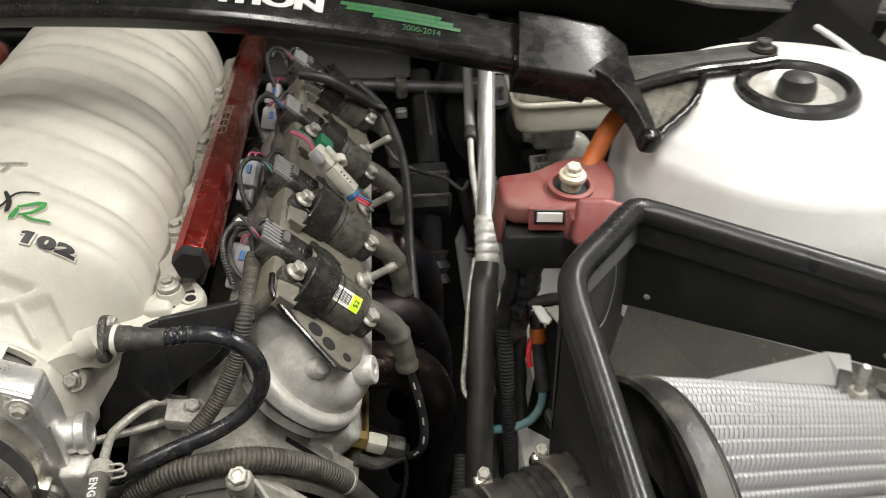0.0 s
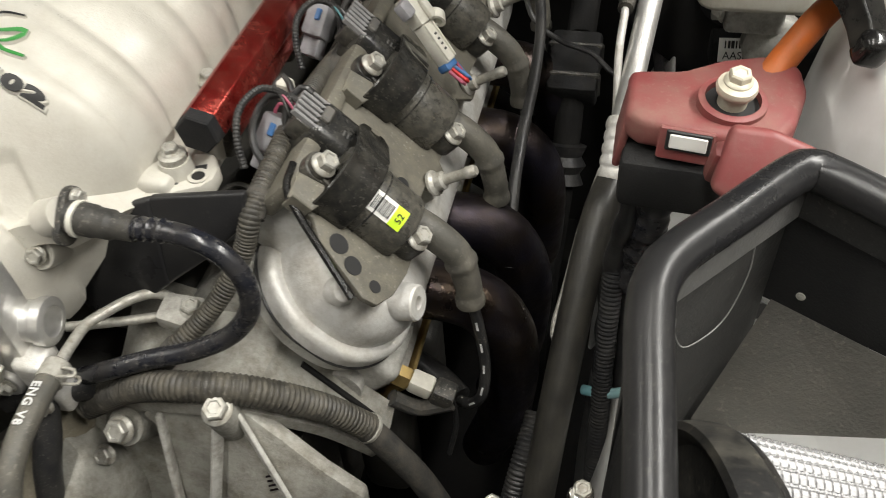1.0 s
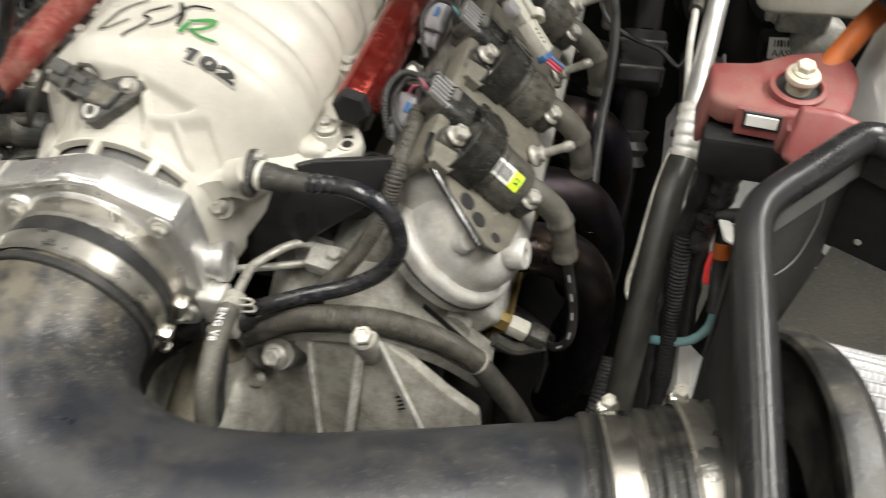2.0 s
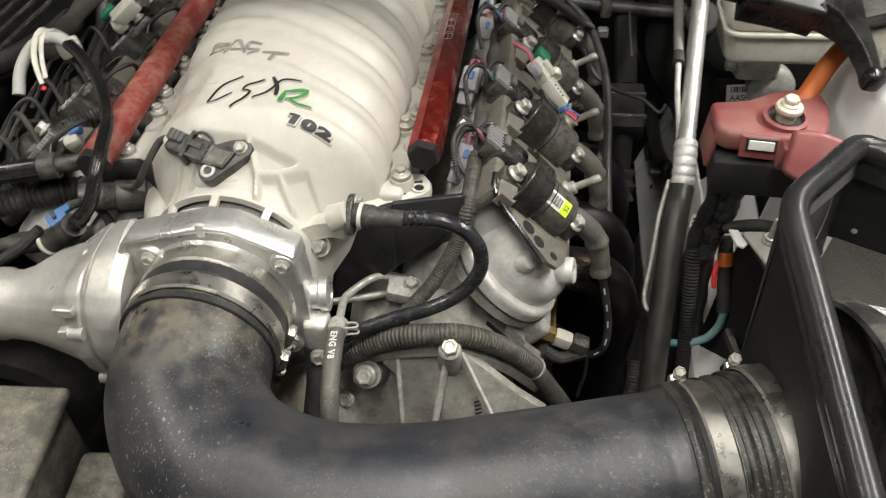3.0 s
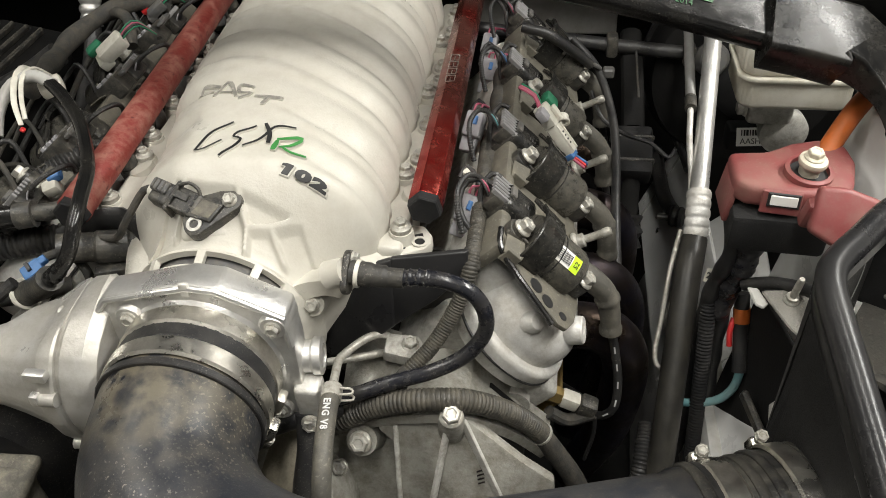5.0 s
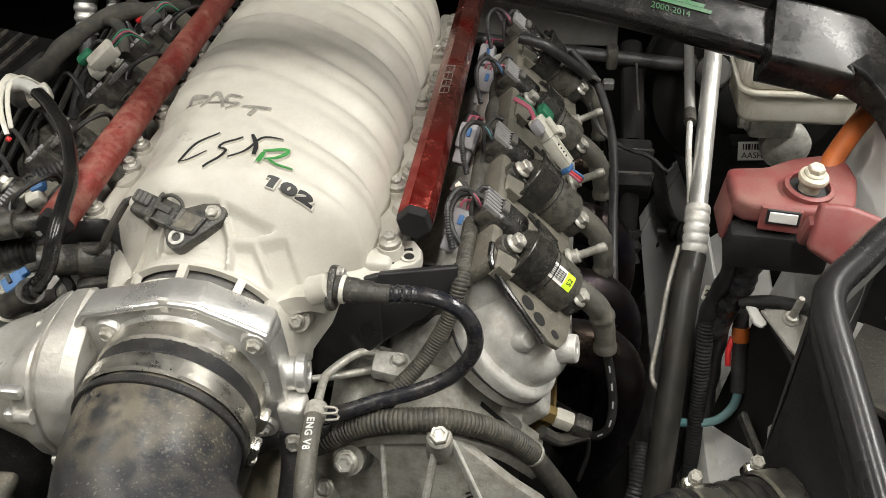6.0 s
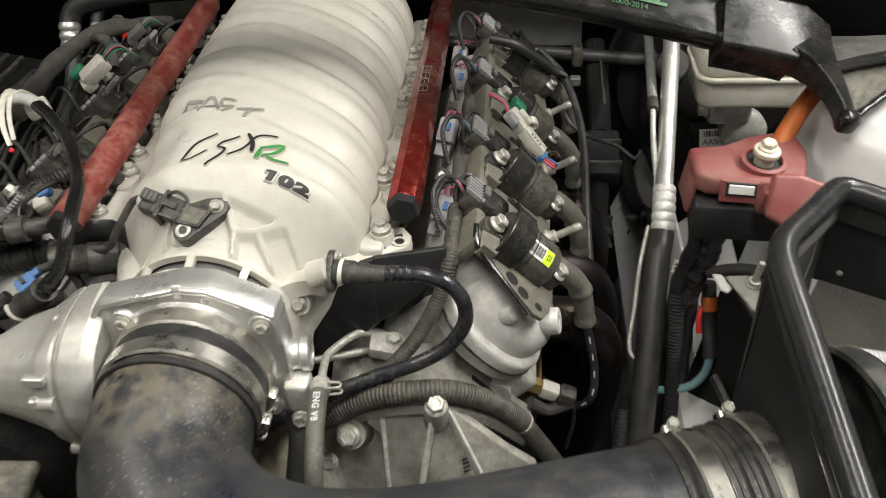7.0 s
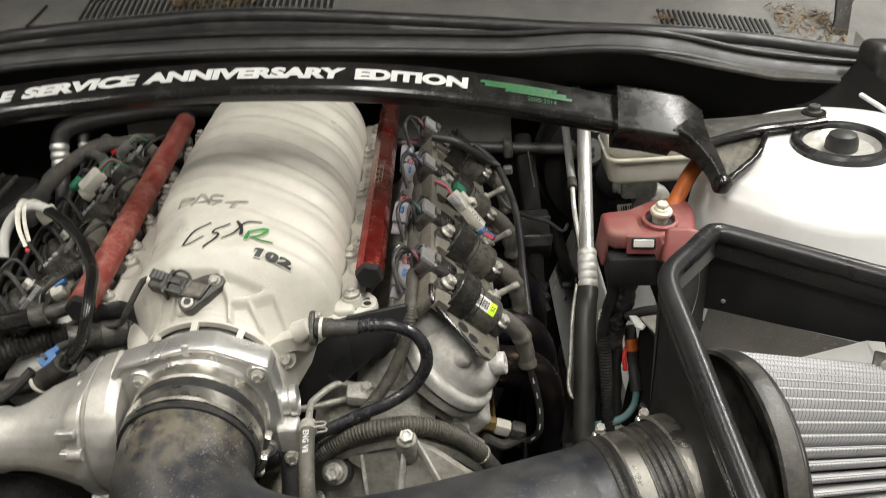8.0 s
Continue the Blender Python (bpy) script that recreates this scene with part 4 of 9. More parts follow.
        for v in bm.verts:
            a, b = v.co.x / wide, v.co.y / high
            low, top = Vector((0.0370, -0.0287)).lerp(Vector((0.0719, -0.0313)), a), Vector((0.0395, -0.0218)).lerp(Vector((0.0730, -0.0260)), a)
            p = low.lerp(top, b)
            v.co = (p.x, p.y, v.co.z + lift)
        return draped(bm, Matrix.Identity(4))

    part("number_pad", number(0.0010, 0.0017, 0.0008), M_NYLON, th, "raised pad under the size number")
    part("size_number", number(0.0002, 0.0010, 0.0022), M_BLACKINK, th, "black raised size number 102")

    def stroke(pts, w, raised=0.0017, wall=False):
        """One brush stroke: its inked top, or the pale walls below it."""
        line = spline([Vector((*p, 0)) for p in pts], 0.003)
        bm = bmesh.new()
        rows = []
        for i, q in enumerate(line):
            t = (line[min(i + 1, len(line) - 1)] - line[max(i - 1, 0)]).normalized()
            side = Vector((-t.y, t.x, 0)) * w * (0.55 + 0.45 * math.sin(math.pi * (0.08 + 0.84 * i / len(line))))
            up = Vector((0, 0, raised))
            rows.append([bm.verts.new(c) for c in ((q + side * 1.15, q + side * 1.05 + up, q - side * 1.05 + up, q - side * 1.15) if wall else (q + side + up, q - side + up))])
        for a, b in zip(rows, rows[1:]):
            for k in range(len(a) - 1):
                bm.faces.new((a[k], a[k + 1], b[k + 1], b[k]))
        if wall:
            for r in (rows[0], rows[-1]):
                bm.faces.new(r)
        return bm

    def brand(strokes, ink, label, raised=0.0017):
        part("brand_relief", draped(join(*[stroke(p, w, raised, True) for p, w in strokes]), Matrix.Identity(4), 0.0002), M_NYLON, th, "pale raised strokes")
        part("brand_mark", draped(join(*[stroke(p, w, raised) for p, w in strokes]), Matrix.Identity(4)), ink, th, label)

    mark = (([(-0.0111, 0.0235), (-0.0255, 0.0069), (-0.0296, -0.0151)], 0.0013), ([(-0.0296, -0.0151), (-0.0233, -0.0129), (-0.0131, -0.001)], 0.0009),
                ([(0.009, 0.0185), (-0.0034, 0.0095), (-0.0051, 0.0031)], 0.0012), ([(-0.0051, 0.0031), (0.0013, 0.0007), (-0.0011, -0.0095), (-0.009, -0.0214)], 0.0013),
                ([(0.0396, 0.0195), (0.0234, 0.0176), (0.0145, 0.0002), (0.0053, -0.008)], 0.0012), ([(0.0153, 0.0215), (0.021, 0.0109), (0.0231, -0.002)], 0.0018))
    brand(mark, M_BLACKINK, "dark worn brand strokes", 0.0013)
    green = (([(0.0292, 0.0033), (0.0289, -0.0106)], 0.0020), ([(0.0282, 0.0046), (0.0439, 0.0073), (0.0468, 0.0048), (0.0323, -0.0056)], 0.0015), ([(0.0353, -0.0051), (0.0423, -0.0095), (0.0534, -0.0093)], 0.0016))
    brand(green, M_GREENINK, "green brand stroke")
    worn = (([(-0.0591, 0.0764), (-0.0600, 0.0900), (-0.0411, 0.0804)], 0.0018), ([(-0.056, 0.0778), (-0.0438, 0.0731)], 0.0014), ([(-0.0413, 0.0644), (-0.0379, 0.0804), (-0.032, 0.0823), (-0.0212, 0.0605)], 0.0017), ([(-0.0375, 0.0696), (-0.0259, 0.0678)], 0.0013),
                ([(-0.0094, 0.0745), (-0.0223, 0.0782), (-0.0205, 0.0684), (-0.0102, 0.0662), (-0.018, 0.0573)], 0.0016), ([(-0.0057, 0.0624), (0.0186, 0.0597)], 0.0019), ([(0.0065, 0.0628), (0.0038, 0.0491)], 0.0018))
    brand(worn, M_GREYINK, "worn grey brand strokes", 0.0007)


manifold()


def fuel_rail(x, y0, y1, skew=0.0, group="fuel rails"):
    th = root("fuel_rail", (x, (y0 + y1) / 2, 0), "red anodised tubular fuel rail with black end plugs, dusty" if x < 0 else "glossy dark red anodised fuel rail with an engraved mark", "fuel rail", group)
    hexa = lathe([(0, 0), (0.0128, 0), (0.0146, 0.002), (0.0146, y1 - y0 - 0.002), (0.0128, y1 - y0), (0, y1 - y0)] if x > 0 else [(0, 0), (0.0122, 0), (0.0138, 0.002), (0.0138, y1 - y0 - 0.002), (0.0122, y1 - y0), (0, y1 - y0)], 6 if x > 0 else 24)
    if x > 0:
        # drawn bar of six flats with softened corners
        bmesh.ops.bevel(hexa, geom=[e for e in hexa.edges if abs(e.verts[0].co.z - e.verts[1].co.z) > 0.1], offset=0.0016, segments=3, profile=0.5, affect="EDGES")
        moved(hexa, pose(0, 0, 0, 0, 0, 16))
    part("rail_body", moved(hexa, Matrix.Translation((x, y0, 0)) @ pose(0, 0, 0, -90, 0, 0)), M_RED if x > 0 else M_REDDUSTY, th, smooth=40)
    for y, s in ((y0, 1), (y1, -1)):
        plug = lathe([(0, -0.0075), (0.0124, -0.0075), (0.0136, -0.0065), (0.0143, 0.001), (0, 0.001)], 6)
        part("end_plug", moved(plug, Matrix.Translation((x, y, 0)) @ pose(0, 0, 0, -90 * s, 0, 0) @ pose(0, 0, 0, 0, 0, 16)), M_RUBBERMAT, th, "black hexagonal end plug", smooth=25)
    for k in range(4):
        y = 0.045 + (0.021 if x < 0 else 0) + 0.1118 * k
        s = 1 if x > 0 else -1
        part("injector", moved(lathe([(0, -0.045), (0.006, -0.045), (0.0085, -0.03), (0.0085, -0.012), (0.0105, -0.010), (0.0105, 0.0), (0, 0.0)], 16), aim((x - 0.002 * s, y, -0.008), (s * 0.25, 0, 1))), M_BLACKPLASTIC, th)
    # lower mounting web
    part("mount_strip", box(0.005, y1 - y0 - 0.04, 0.012, 0.002, 2, at=(x + (0.008 if x > 0 else -0.008), (y0 + y1) / 2, -0.017)), M_RED, th)
    if x > 0:
        marks = []
        for k in range(4):
            y = k * 0.0140
            marks += [box(0.0007, 0.0115, 0.0004, at=(-0.0042, y, 0)), box(0.0007, 0.0100, 0.0004, at=(0.0042, y + 0.001, 0)), moved(box(0.0085, 0.0007, 0.0004), pose(0, y - 0.0055, 0, 0, 0, 8)), moved(box(0.0085, 0.0007, 0.0004), pose(0, y + 0.0055, 0, 0, 0, 8)), box(0.0007, 0.0060, 0.0004, at=(0.0, y - 0.001, 0))]
        part("engraving", moved(join(*marks), Matrix.Translation((x - 0.0005, 0.185, 0.0140))), M_GREYINK, th, "engraved mark as plain outlines")
    if skew:
        th.matrix_basis = th.matrix_basis @ Matrix.Rotation(radians(skew), 4, "Z")
    return th


fuel_rail(0.139, 0.004, 0.430)
fuel_rail(-0.148, -0.025, 0.440, 2.2)


# ---- throttle body and intake tube ----
def throttle_body():
    th = root("throttle_body", (0, -0.11, -0.12), "machined cast aluminium throttle body with a motor housing", "throttle body")
    front = Matrix.Translation((TB.x, -0.118, TB.z)) @ pose(0, 0, 0, 90, 0, 0)
    c = 0.0655
    plate = prism([(-0.079, 0.040), (-0.062, 0.0585), (0.002, 0.0755), (0.024, 0.0735), (0.069, 0.051), (0.071, 0.02), (0.071, -0.05), (0.060, -0.066), (0.0, -0.074), (-0.060, -0.068), (-0.079, -0.05)], 0.024, 0.0022, 2)
    part("flange", moved(plate, front), M_ALUBRIGHT, th)
    part("bore", moved(lathe([(0.051, 0.030), (0.0535, 0.031), (0.0550, 0.028), (0.0560, 0.004), (0.061, 0.0), (0.063, -0.004), (0.051, -0.02), (0.051, 0.030)], 56), front), M_ALUBRIGHT, th)
    lip = [(-0.077, 0.036), (-0.0605, 0.0560), (-0.030, 0.0645), (0.002, 0.0725), (0.022, 0.0710), (0.045, 0.0600), (0.0665, 0.0490), (0.0685, 0.022)]
    part("rim_ridge", moved(tube([(x, y, 0.001) for x, y in lip], 0.0024, 8, 0), front), M_ALUBRIGHT, th, "bright raised edge of the flange")
    part("cast_tab", moved(box(0.007, 0.012, 0.004, 0.0015, 2), front @ pose(0.001, 0.0715, 0.001, 0, 0, 0)), M_ALU, th)
    for x, z in ((0.048, -0.018), (-0.057, -0.017), (0.040, -0.106), (-0.060, -0.106)):
        part("bolt_boss", moved(lathe([(0, -0.02), (0.012, -0.02), (0.0105, 0.002), (0.009, 0.004), (0, 0.004)], 20), aim((x, -0.118, z), (0, -1, 0))), M_ALUBRIGHT, th)
        bolt(th, (x, -0.1215, z), (0, -1, 0), 0.0085)
    # nipple on the near side
    part("vacuum_nipple", moved(lathe([(0, -0.03), (0.0125, -0.03), (0.0125, -0.008), (0.0145, -0.006), (0.0145, 0.0), (0.0125, 0.001), (0.0095, 0.001), (0.0090, -0.012), (0, -0.012)], 28), aim((0.072, -0.098, -0.068), (1, 0.12, 0.02))), M_ALUBRIGHT, th)
    part("sensor_block", moved(box(0.020, 0.020, 0.052, 0.004, 3), pose(0.063, -0.112, -0.105, 6, 0, 0)), M_ALU, th)
    bolt(th, (0.064, -0.127, -0.112), (0.1, -0.95, 0.2), 0.010)
    # the motor housing on the far side
    # two flanges across the engine, the cover swelling out of them and narrowing to the motor can
    mid = Vector((-0.122, -0.076))
    rim = [(-0.084, -0.003), (-0.108, -0.006), (-0.148, -0.024), (-0.164, -0.046), (-0.168, -0.078), (-0.158, -0.112), (-0.135, -0.140), (-0.092, -0.146), (-0.074, -0.12), (-0.072, -0.04)]
    rim = [q for a, b in zip(rim, rim[1:] + rim[:1]) for q in ((a[0] * 0.78 + b[0] * 0.22, a[1] * 0.78 + b[1] * 0.22), (a[0] * 0.22 + b[0] * 0.78, a[1] * 0.22 + b[1] * 0.78))]
    polar = sorted((math.atan2(z - mid.y, y - mid.x), math.hypot(y - mid.x, z - mid.y)) for y, z in rim)
    angles = [a for a, _ in polar]
    fine = sorted(set([-math.pi + 2 * math.pi * k / 40 for k in range(40)] + angles))

    def reach(a):
        loop = [(polar[-1][0] - 2 * math.pi, polar[-1][1])] + polar + [(polar[0][0] + 2 * math.pi, polar[0][1])]
        for (a0, r0), (a1, r1) in zip(loop, loop[1:]):
            if a0 <= a <= a1:
                p0, p1 = Vector((r0 * math.cos(a0), r0 * math.sin(a0))), Vector((r1 * math.cos(a1), r1 * math.sin(a1)))
                d, e = Vector((math.cos(a), math.sin(a))), p1 - p0
                return (p0.x * e.y - p0.y * e.x) / (d.x * e.y - d.y * e.x)
        return polar[0][1]

    can = Vector((-0.126, -0.072))
    stations = [(-0.0735, 0.90, 0), (-0.0750, 0.93, 0), (-0.082, 1.0, 0), (-0.0985, 1.0, 0), (-0.1005, 0.975, 0), (-0.1010, 0.94, 0), (-0.1030, 0.94, 0), (-0.1035, 1.0, 0), (-0.1055, 1.025, 0), (-0.1150, 1.025, 0), (-0.1175, 1.0, 0), (-0.1185, 0.93, 0), (-0.130, 0.88, 0.10), (-0.148, 0.80, 0.38), (-0.165, 0.7, 0.75), (-0.178, 0.6, 0.95), (-0.190, 0.6, 1), (-0.192, 0.6, 1.06), (-0.200, 0.6, 1.06), (-0.202, 0.6, 1), (-0.33, 0.6, 1)]
    hs = bmesh.new()
    rows = []
    for x, k, w in stations:
        row = []
        for a in fine:
            p = mid + Vector((math.cos(a), math.sin(a))) * reach(a) * k
            q = can + Vector((math.cos(a), math.sin(a))) * 0.0285 * max(1.0, w)
            p = p.lerp(q, min(1.0, w))
            cap = max(-0.034, -0.001 - 0.62 * max(0.0, -0.078 - x))
            p.y = 0.5 * (p.y + cap - math.hypot(p.y - cap, 0.006))
            row.append(hs.verts.new((x, p.x, p.y)))
        rows.append(row)
    n = len(fine)
    for p, q in zip(rows, rows[1:]):
        for k in range(n):
            hs.faces.new((p[k], p[(k + 1) % n], q[(k + 1) % n], q[k]))
    hs.faces.new(rows[0])
    hs.faces.new(rows[-1][::-1])
    bmesh.ops.recalc_face_normals(hs, faces=hs.faces)
    part("motor_housing", hs, M_ALUTB, th, smooth=28)
    for y, z in ((-0.108, -0.030), (-0.166, -0.058), (-0.150, -0.128)):
        part("cover_boss", moved(lathe([(0, -0.016), (0.0055, -0.016), (0.0055, 0.0), (0.004, 0.001), (0, 0.001)], 16), aim((-0.1185, y, z), (-1, 0, 0))), M_ALUTB, th)
    part("lug", moved(box(0.016, 0.008, 0.008, 0.0015, 2), pose(-0.112, -0.164, -0.036, 0, 0, 0)), M_ALUBRIGHT, th)
    part("lug", moved(box(0.007, 0.007, 0.009, 0.0015, 2), pose(-0.117, -0.168, -0.056, 0, 0, 0)), M_ALUBRIGHT, th)


throttle_body()

RUN = [(TB.x, -0.124, TB.z), (TB.x, -0.170, TB.z - 0.002), (-0.004, -0.216, -0.072), (0.030, -0.256, -0.082), (0.090, -0.276, -0.090), (0.16, -0.273, -0.093), (0.24, -0.253, -0.095), (0.31, -0.233, -0.096), (0.345, -0.2245, -0.096)]


def intake_tube():
    th = root("intake_hose", (0.12, -0.25, -0.15), "black silicone intake elbow with dust and pale scuffs", "intake hose")
    def rad(s, w):
        return 0.0575 - 0.001 * min(1, s / 0.02) + 0.0015 * min(1.0, s / 0.16) + (0.0025 if s > w - 0.02 else 0.0)
    part("elbow", tube(RUN, rad, 48, 0.006), M_SILICONE, th)
    part("end_lip", ring_at((TB.x, -0.1685, TB.z - 0.002), (0, 1, 0.04), 0.054, 0.0600, 0.006), M_RUBBER, th)
    part("rubber_band", ring_at((TB.x, -0.1415, TB.z - 0.0005), (0, 1, 0), 0.054, 0.0585, 0.016), M_RUBBER, th)
    part("end_lip", ring_at(RUN[-1], (1, 0.24, 0.0), 0.05, 0.0625, 0.008), M_RUBBER, th)
    cp = root("coupler", (0.37, -0.218, -0.15), "black ribbed rubber coupler between hose and filter box, scuffed", "intake coupler")
    a, d = Vector((0.338, -0.2262, -0.096)), Vector((1, 0.24, 0.03)).normalized()
    part("sleeve", moved(lathe([(0.050, 0.0), (0.0605, 0.0), (0.0612, 0.002), (0.0618, 0.034), (0.0645, 0.046), (0.0655, 0.076), (0.05, 0.076), (0.05, 0.0)], 56), aim(a, d)), M_COUPLER, cp)
    for z, r in ((0.0015, 0.0632), (0.0325, 0.0640), (0.0430, 0.0655), (0.0735, 0.0672)):
        part("bead", moved(lathe([(0.058, z - 0.004), (r - 0.0012, z - 0.0034), (r, z - 0.0016), (r, z + 0.0016), (r - 0.0012, z + 0.0034), (0.058, z + 0.004), (0.058, z - 0.004)], 56), aim(a, d)), M_COUPLER, cp)


intake_tube()


def hose_clamp(at, axis, r, width, screw, label="stainless worm-drive hose clamp, dusty"):
    """A band with its screw housing at the angle given by a direction."""
    th = root("hose_clamp", at, label, "hose clamp", "hose clamps")
    ax = Vector(axis).normalized()
    part("band", ring_at(at, axis, r - 0.0008, r + 0.0008, width, 64), M_STAINLESS, th)
    s = Vector(screw)
    s = (s - ax * s.dot(ax)).normalized()
    t = ax.cross(s)
    p = Vector(at) + s * (r + 0.003)
    m = Matrix((( *t, 0), (*ax, 0), (*s, 0), (0, 0, 0, 1))).transposed()
    m.translation = p
    part("screw_housing", moved(box(0.016, width * 0.72, 0.0075, 0.0022, 2), m), M_STAINLESS, th)
    part("screw_head", moved(bolt_bm(0.0075, 0.0055, 1.1, 0.012), m @ pose(0.012, 0, 0.001, 0, 90, 0)), M_STEEL, th)
    return th


hose_clamp((TB.x, -0.1285, TB.z), (0, 1, 0), 0.0588, 0.017, (0.80, 0, -0.40))
hose_clamp((TB.x, -0.1555, TB.z - 0.001), (0, 1, 0.03), 0.0596, 0.016, (0.92, 0, -0.42))
hose_clamp((0.3547, -0.2222, -0.0955), (1, 0.24, 0.03), 0.0628, 0.017, (-0.2, 0.93, 0.36))
hose_clamp((0.3945, -0.2126, -0.0943), (1, 0.24, 0.03), 0.0668, 0.016, (-0.2, 0.93, 0.36))


# ---- air filter box ----
def filter_box():
    th = root("filter_shield", (0.48, -0.2, -0.2), "black powder-coated air filter heat shield with a rubber edge seal", "heat shield")
    A, B, C = Vector((0.453, -0.055, 0.0545)), Vector((0.392, -0.132, 0.060)), Vector((0.415, -0.43, -0.010))
    D = Vector((0.66, -0.165, 0.030))
    t = 0.003

    def wall(p, q, zb0, zb1, name="panel", mat=M_SHIELD, off=0.0):
        d = (q - p)
        n = Vector((-d.y, d.x, 0)).normalized() * t
        bm = bmesh.new()
        v = [bm.verts.new(c) for c in (p, q, Vector((q.x, q.y, zb1)), Vector((p.x, p.y, zb0)))]
        w = [bm.verts.new(c.co + n) for c in v]
        bm.faces.new(v)
        bm.faces.new(w[::-1])
        for i in range(4):
            bm.faces.new((v[i], w[i], w[(i + 1) % 4], v[(i + 1) % 4]))
        bmesh.ops.recalc_face_normals(bm, faces=bm.faces)
        return part(name, bm, mat, th, smooth=0)

    # the wall from B to A has a greyer tone than the other walls
    wall(B, A, -0.26, -0.26, mat=M_SHIELDGREY)
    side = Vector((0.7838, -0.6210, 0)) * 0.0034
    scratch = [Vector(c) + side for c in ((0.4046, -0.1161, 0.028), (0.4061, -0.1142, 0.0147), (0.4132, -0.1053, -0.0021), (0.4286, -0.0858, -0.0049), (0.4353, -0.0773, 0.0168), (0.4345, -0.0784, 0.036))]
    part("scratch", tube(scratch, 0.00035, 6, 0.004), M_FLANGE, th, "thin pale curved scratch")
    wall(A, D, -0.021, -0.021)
    # the front stretch has the hole for the coupler: strips round it
    hole = Vector((0.404, -0.216, -0.098))
    def edge(y):
        k = (y - B.y) / (C.y - B.y)
        return B + (C - B) * k
    ys = [B.y, -0.150, -0.155, -0.170, -0.185, -0.200, -0.216, -0.232, -0.247, -0.262, -0.277, -0.282, -0.43]
    bm = bmesh.new()
    for y0, y1 in zip(ys, ys[1:]):
        p, q = edge(y0), edge(y1)
        def arc(y):
            k = max(0.0, 0.0665**2 - (y - hole.y) ** 2) ** 0.5
            return k
        k0, k1 = arc(y0), arc(y1)
        for lo0, hi0, lo1, hi1 in ((hole.z + k0, p.z, hole.z + k1, q.z), (-0.26, hole.z - k0, -0.26, hole.z - k1)):
            vs = [bm.verts.new((p.x, p.y, lo0)), bm.verts.new((q.x, q.y, lo1)), bm.verts.new((q.x, q.y, hi1)), bm.verts.new((p.x, p.y, hi0))]
            bm.faces.new(vs)
    bmesh.ops.remove_doubles(bm, verts=bm.verts, dist=1e-5)
    bmesh.ops.solidify(bm, geom=list(bm.faces), thickness=t)
    bmesh.ops.recalc_face_normals(bm, faces=bm.faces)
    part("panel", bm, M_SHIELD, th, smooth=0)
    # floor ledge and lining behind the filter
    ledge = prism([(0.398, -0.137), (0.459, -0.058), (0.66, -0.172), (0.66, -0.30), (0.40, -0.30)], 0.003, 0.0)
    part("lining", moved(ledge, Matrix.Translation((0, 0, -0.16))), M_FLOORPAN, th, smooth=0)
    # slanted lining strip at the foot of the rear wall
    strip = bmesh.new()
    vs = [strip.verts.new(c) for c in ((0.4565, -0.057, -0.020), (0.66, -0.170, -0.020), (0.66, -0.26, -0.155), (0.392, -0.137, -0.155))]
    strip.faces.new(vs)
    bmesh.ops.solidify(strip, geom=list(strip.faces), thickness=0.002)
    bmesh.ops.recalc_face_normals(strip, faces=strip.faces)
    part("lining", strip, M_FLOORPAN, th, "grey speckled lining", smooth=0)
    # folded top flange and rubber seal
    seal = [C + Vector((0, -0.05, -0.012)), C, edge(-0.30), edge(-0.20), B + (C - B) * 0.065, B + (C - B) * 0.016 + (A - B) * 0.045, B + (A - B) * 0.17, B + (A - B) * 0.5, B + (A - B) * 0.88, A + (B - A) * 0.025 + (D - A) * 0.012, A + (D - A) * 0.06, A + (D - A) * 0.3, A + (D - A) * 0.6, D]
    heart = Vector((0.53, -0.22, 0))
    outward = [Vector((p.x - heart.x, p.y - heart.y, 0)).normalized() for p in seal]
    part("edge_seal", tube([p - o * 0.0010 + Vector((0, 0, 0.0080)) for p, o in zip(seal, outward)], 0.0088, 20, 0.004), M_SEAL, th, "thick black rubber bulb seal")
    part("seal_channel", tube([p + o * 0.0045 + Vector((0, 0, -0.004)) for p, o in zip(seal, outward)], 0.0046, 12, 0.005, section=(0.5, 1.7)), M_SEAL, th)
    # inner flange under the seal, pale from B to A and darker from A to D
    for p, q, shade in ((B, A, M_FLANGE), (A, D, M_SHIELDGREY)):
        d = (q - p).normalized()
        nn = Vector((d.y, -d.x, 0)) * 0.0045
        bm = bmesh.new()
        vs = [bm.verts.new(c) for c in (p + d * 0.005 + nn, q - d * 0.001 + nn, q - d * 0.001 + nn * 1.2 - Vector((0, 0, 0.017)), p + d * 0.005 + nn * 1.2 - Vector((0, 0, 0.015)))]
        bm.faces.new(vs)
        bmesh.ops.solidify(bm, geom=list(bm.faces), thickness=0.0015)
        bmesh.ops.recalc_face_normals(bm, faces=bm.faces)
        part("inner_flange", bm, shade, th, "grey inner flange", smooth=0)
    for p, ax in (((0.400, -0.2335, 0.016), (-1, 0.05, 0.1)), ((0.4665, -0.0650, -0.0070), (-0.4, -0.9, 0)), ((0.60, -0.142, -0.004), (-0.4, -0.9, 0))):
        share("bolt", shared_mesh("rivet", lambda: lathe([(0.0022, 0), (0.0021, 0.0007), (0.0013, 0.0012), (0, 0.0014)], 16), M_STEEL), aim(p, ax), th)
    fl = root("air_filter", (0.5, -0.21, -0.2), "cone air filter with pale pleats, wire mesh and black rubber base", "air filter")
    a, d = Vector((0.428, -0.226, -0.060)), Vector((1, 0.16, -0.15)).normalized()
    m = aim(a, d)
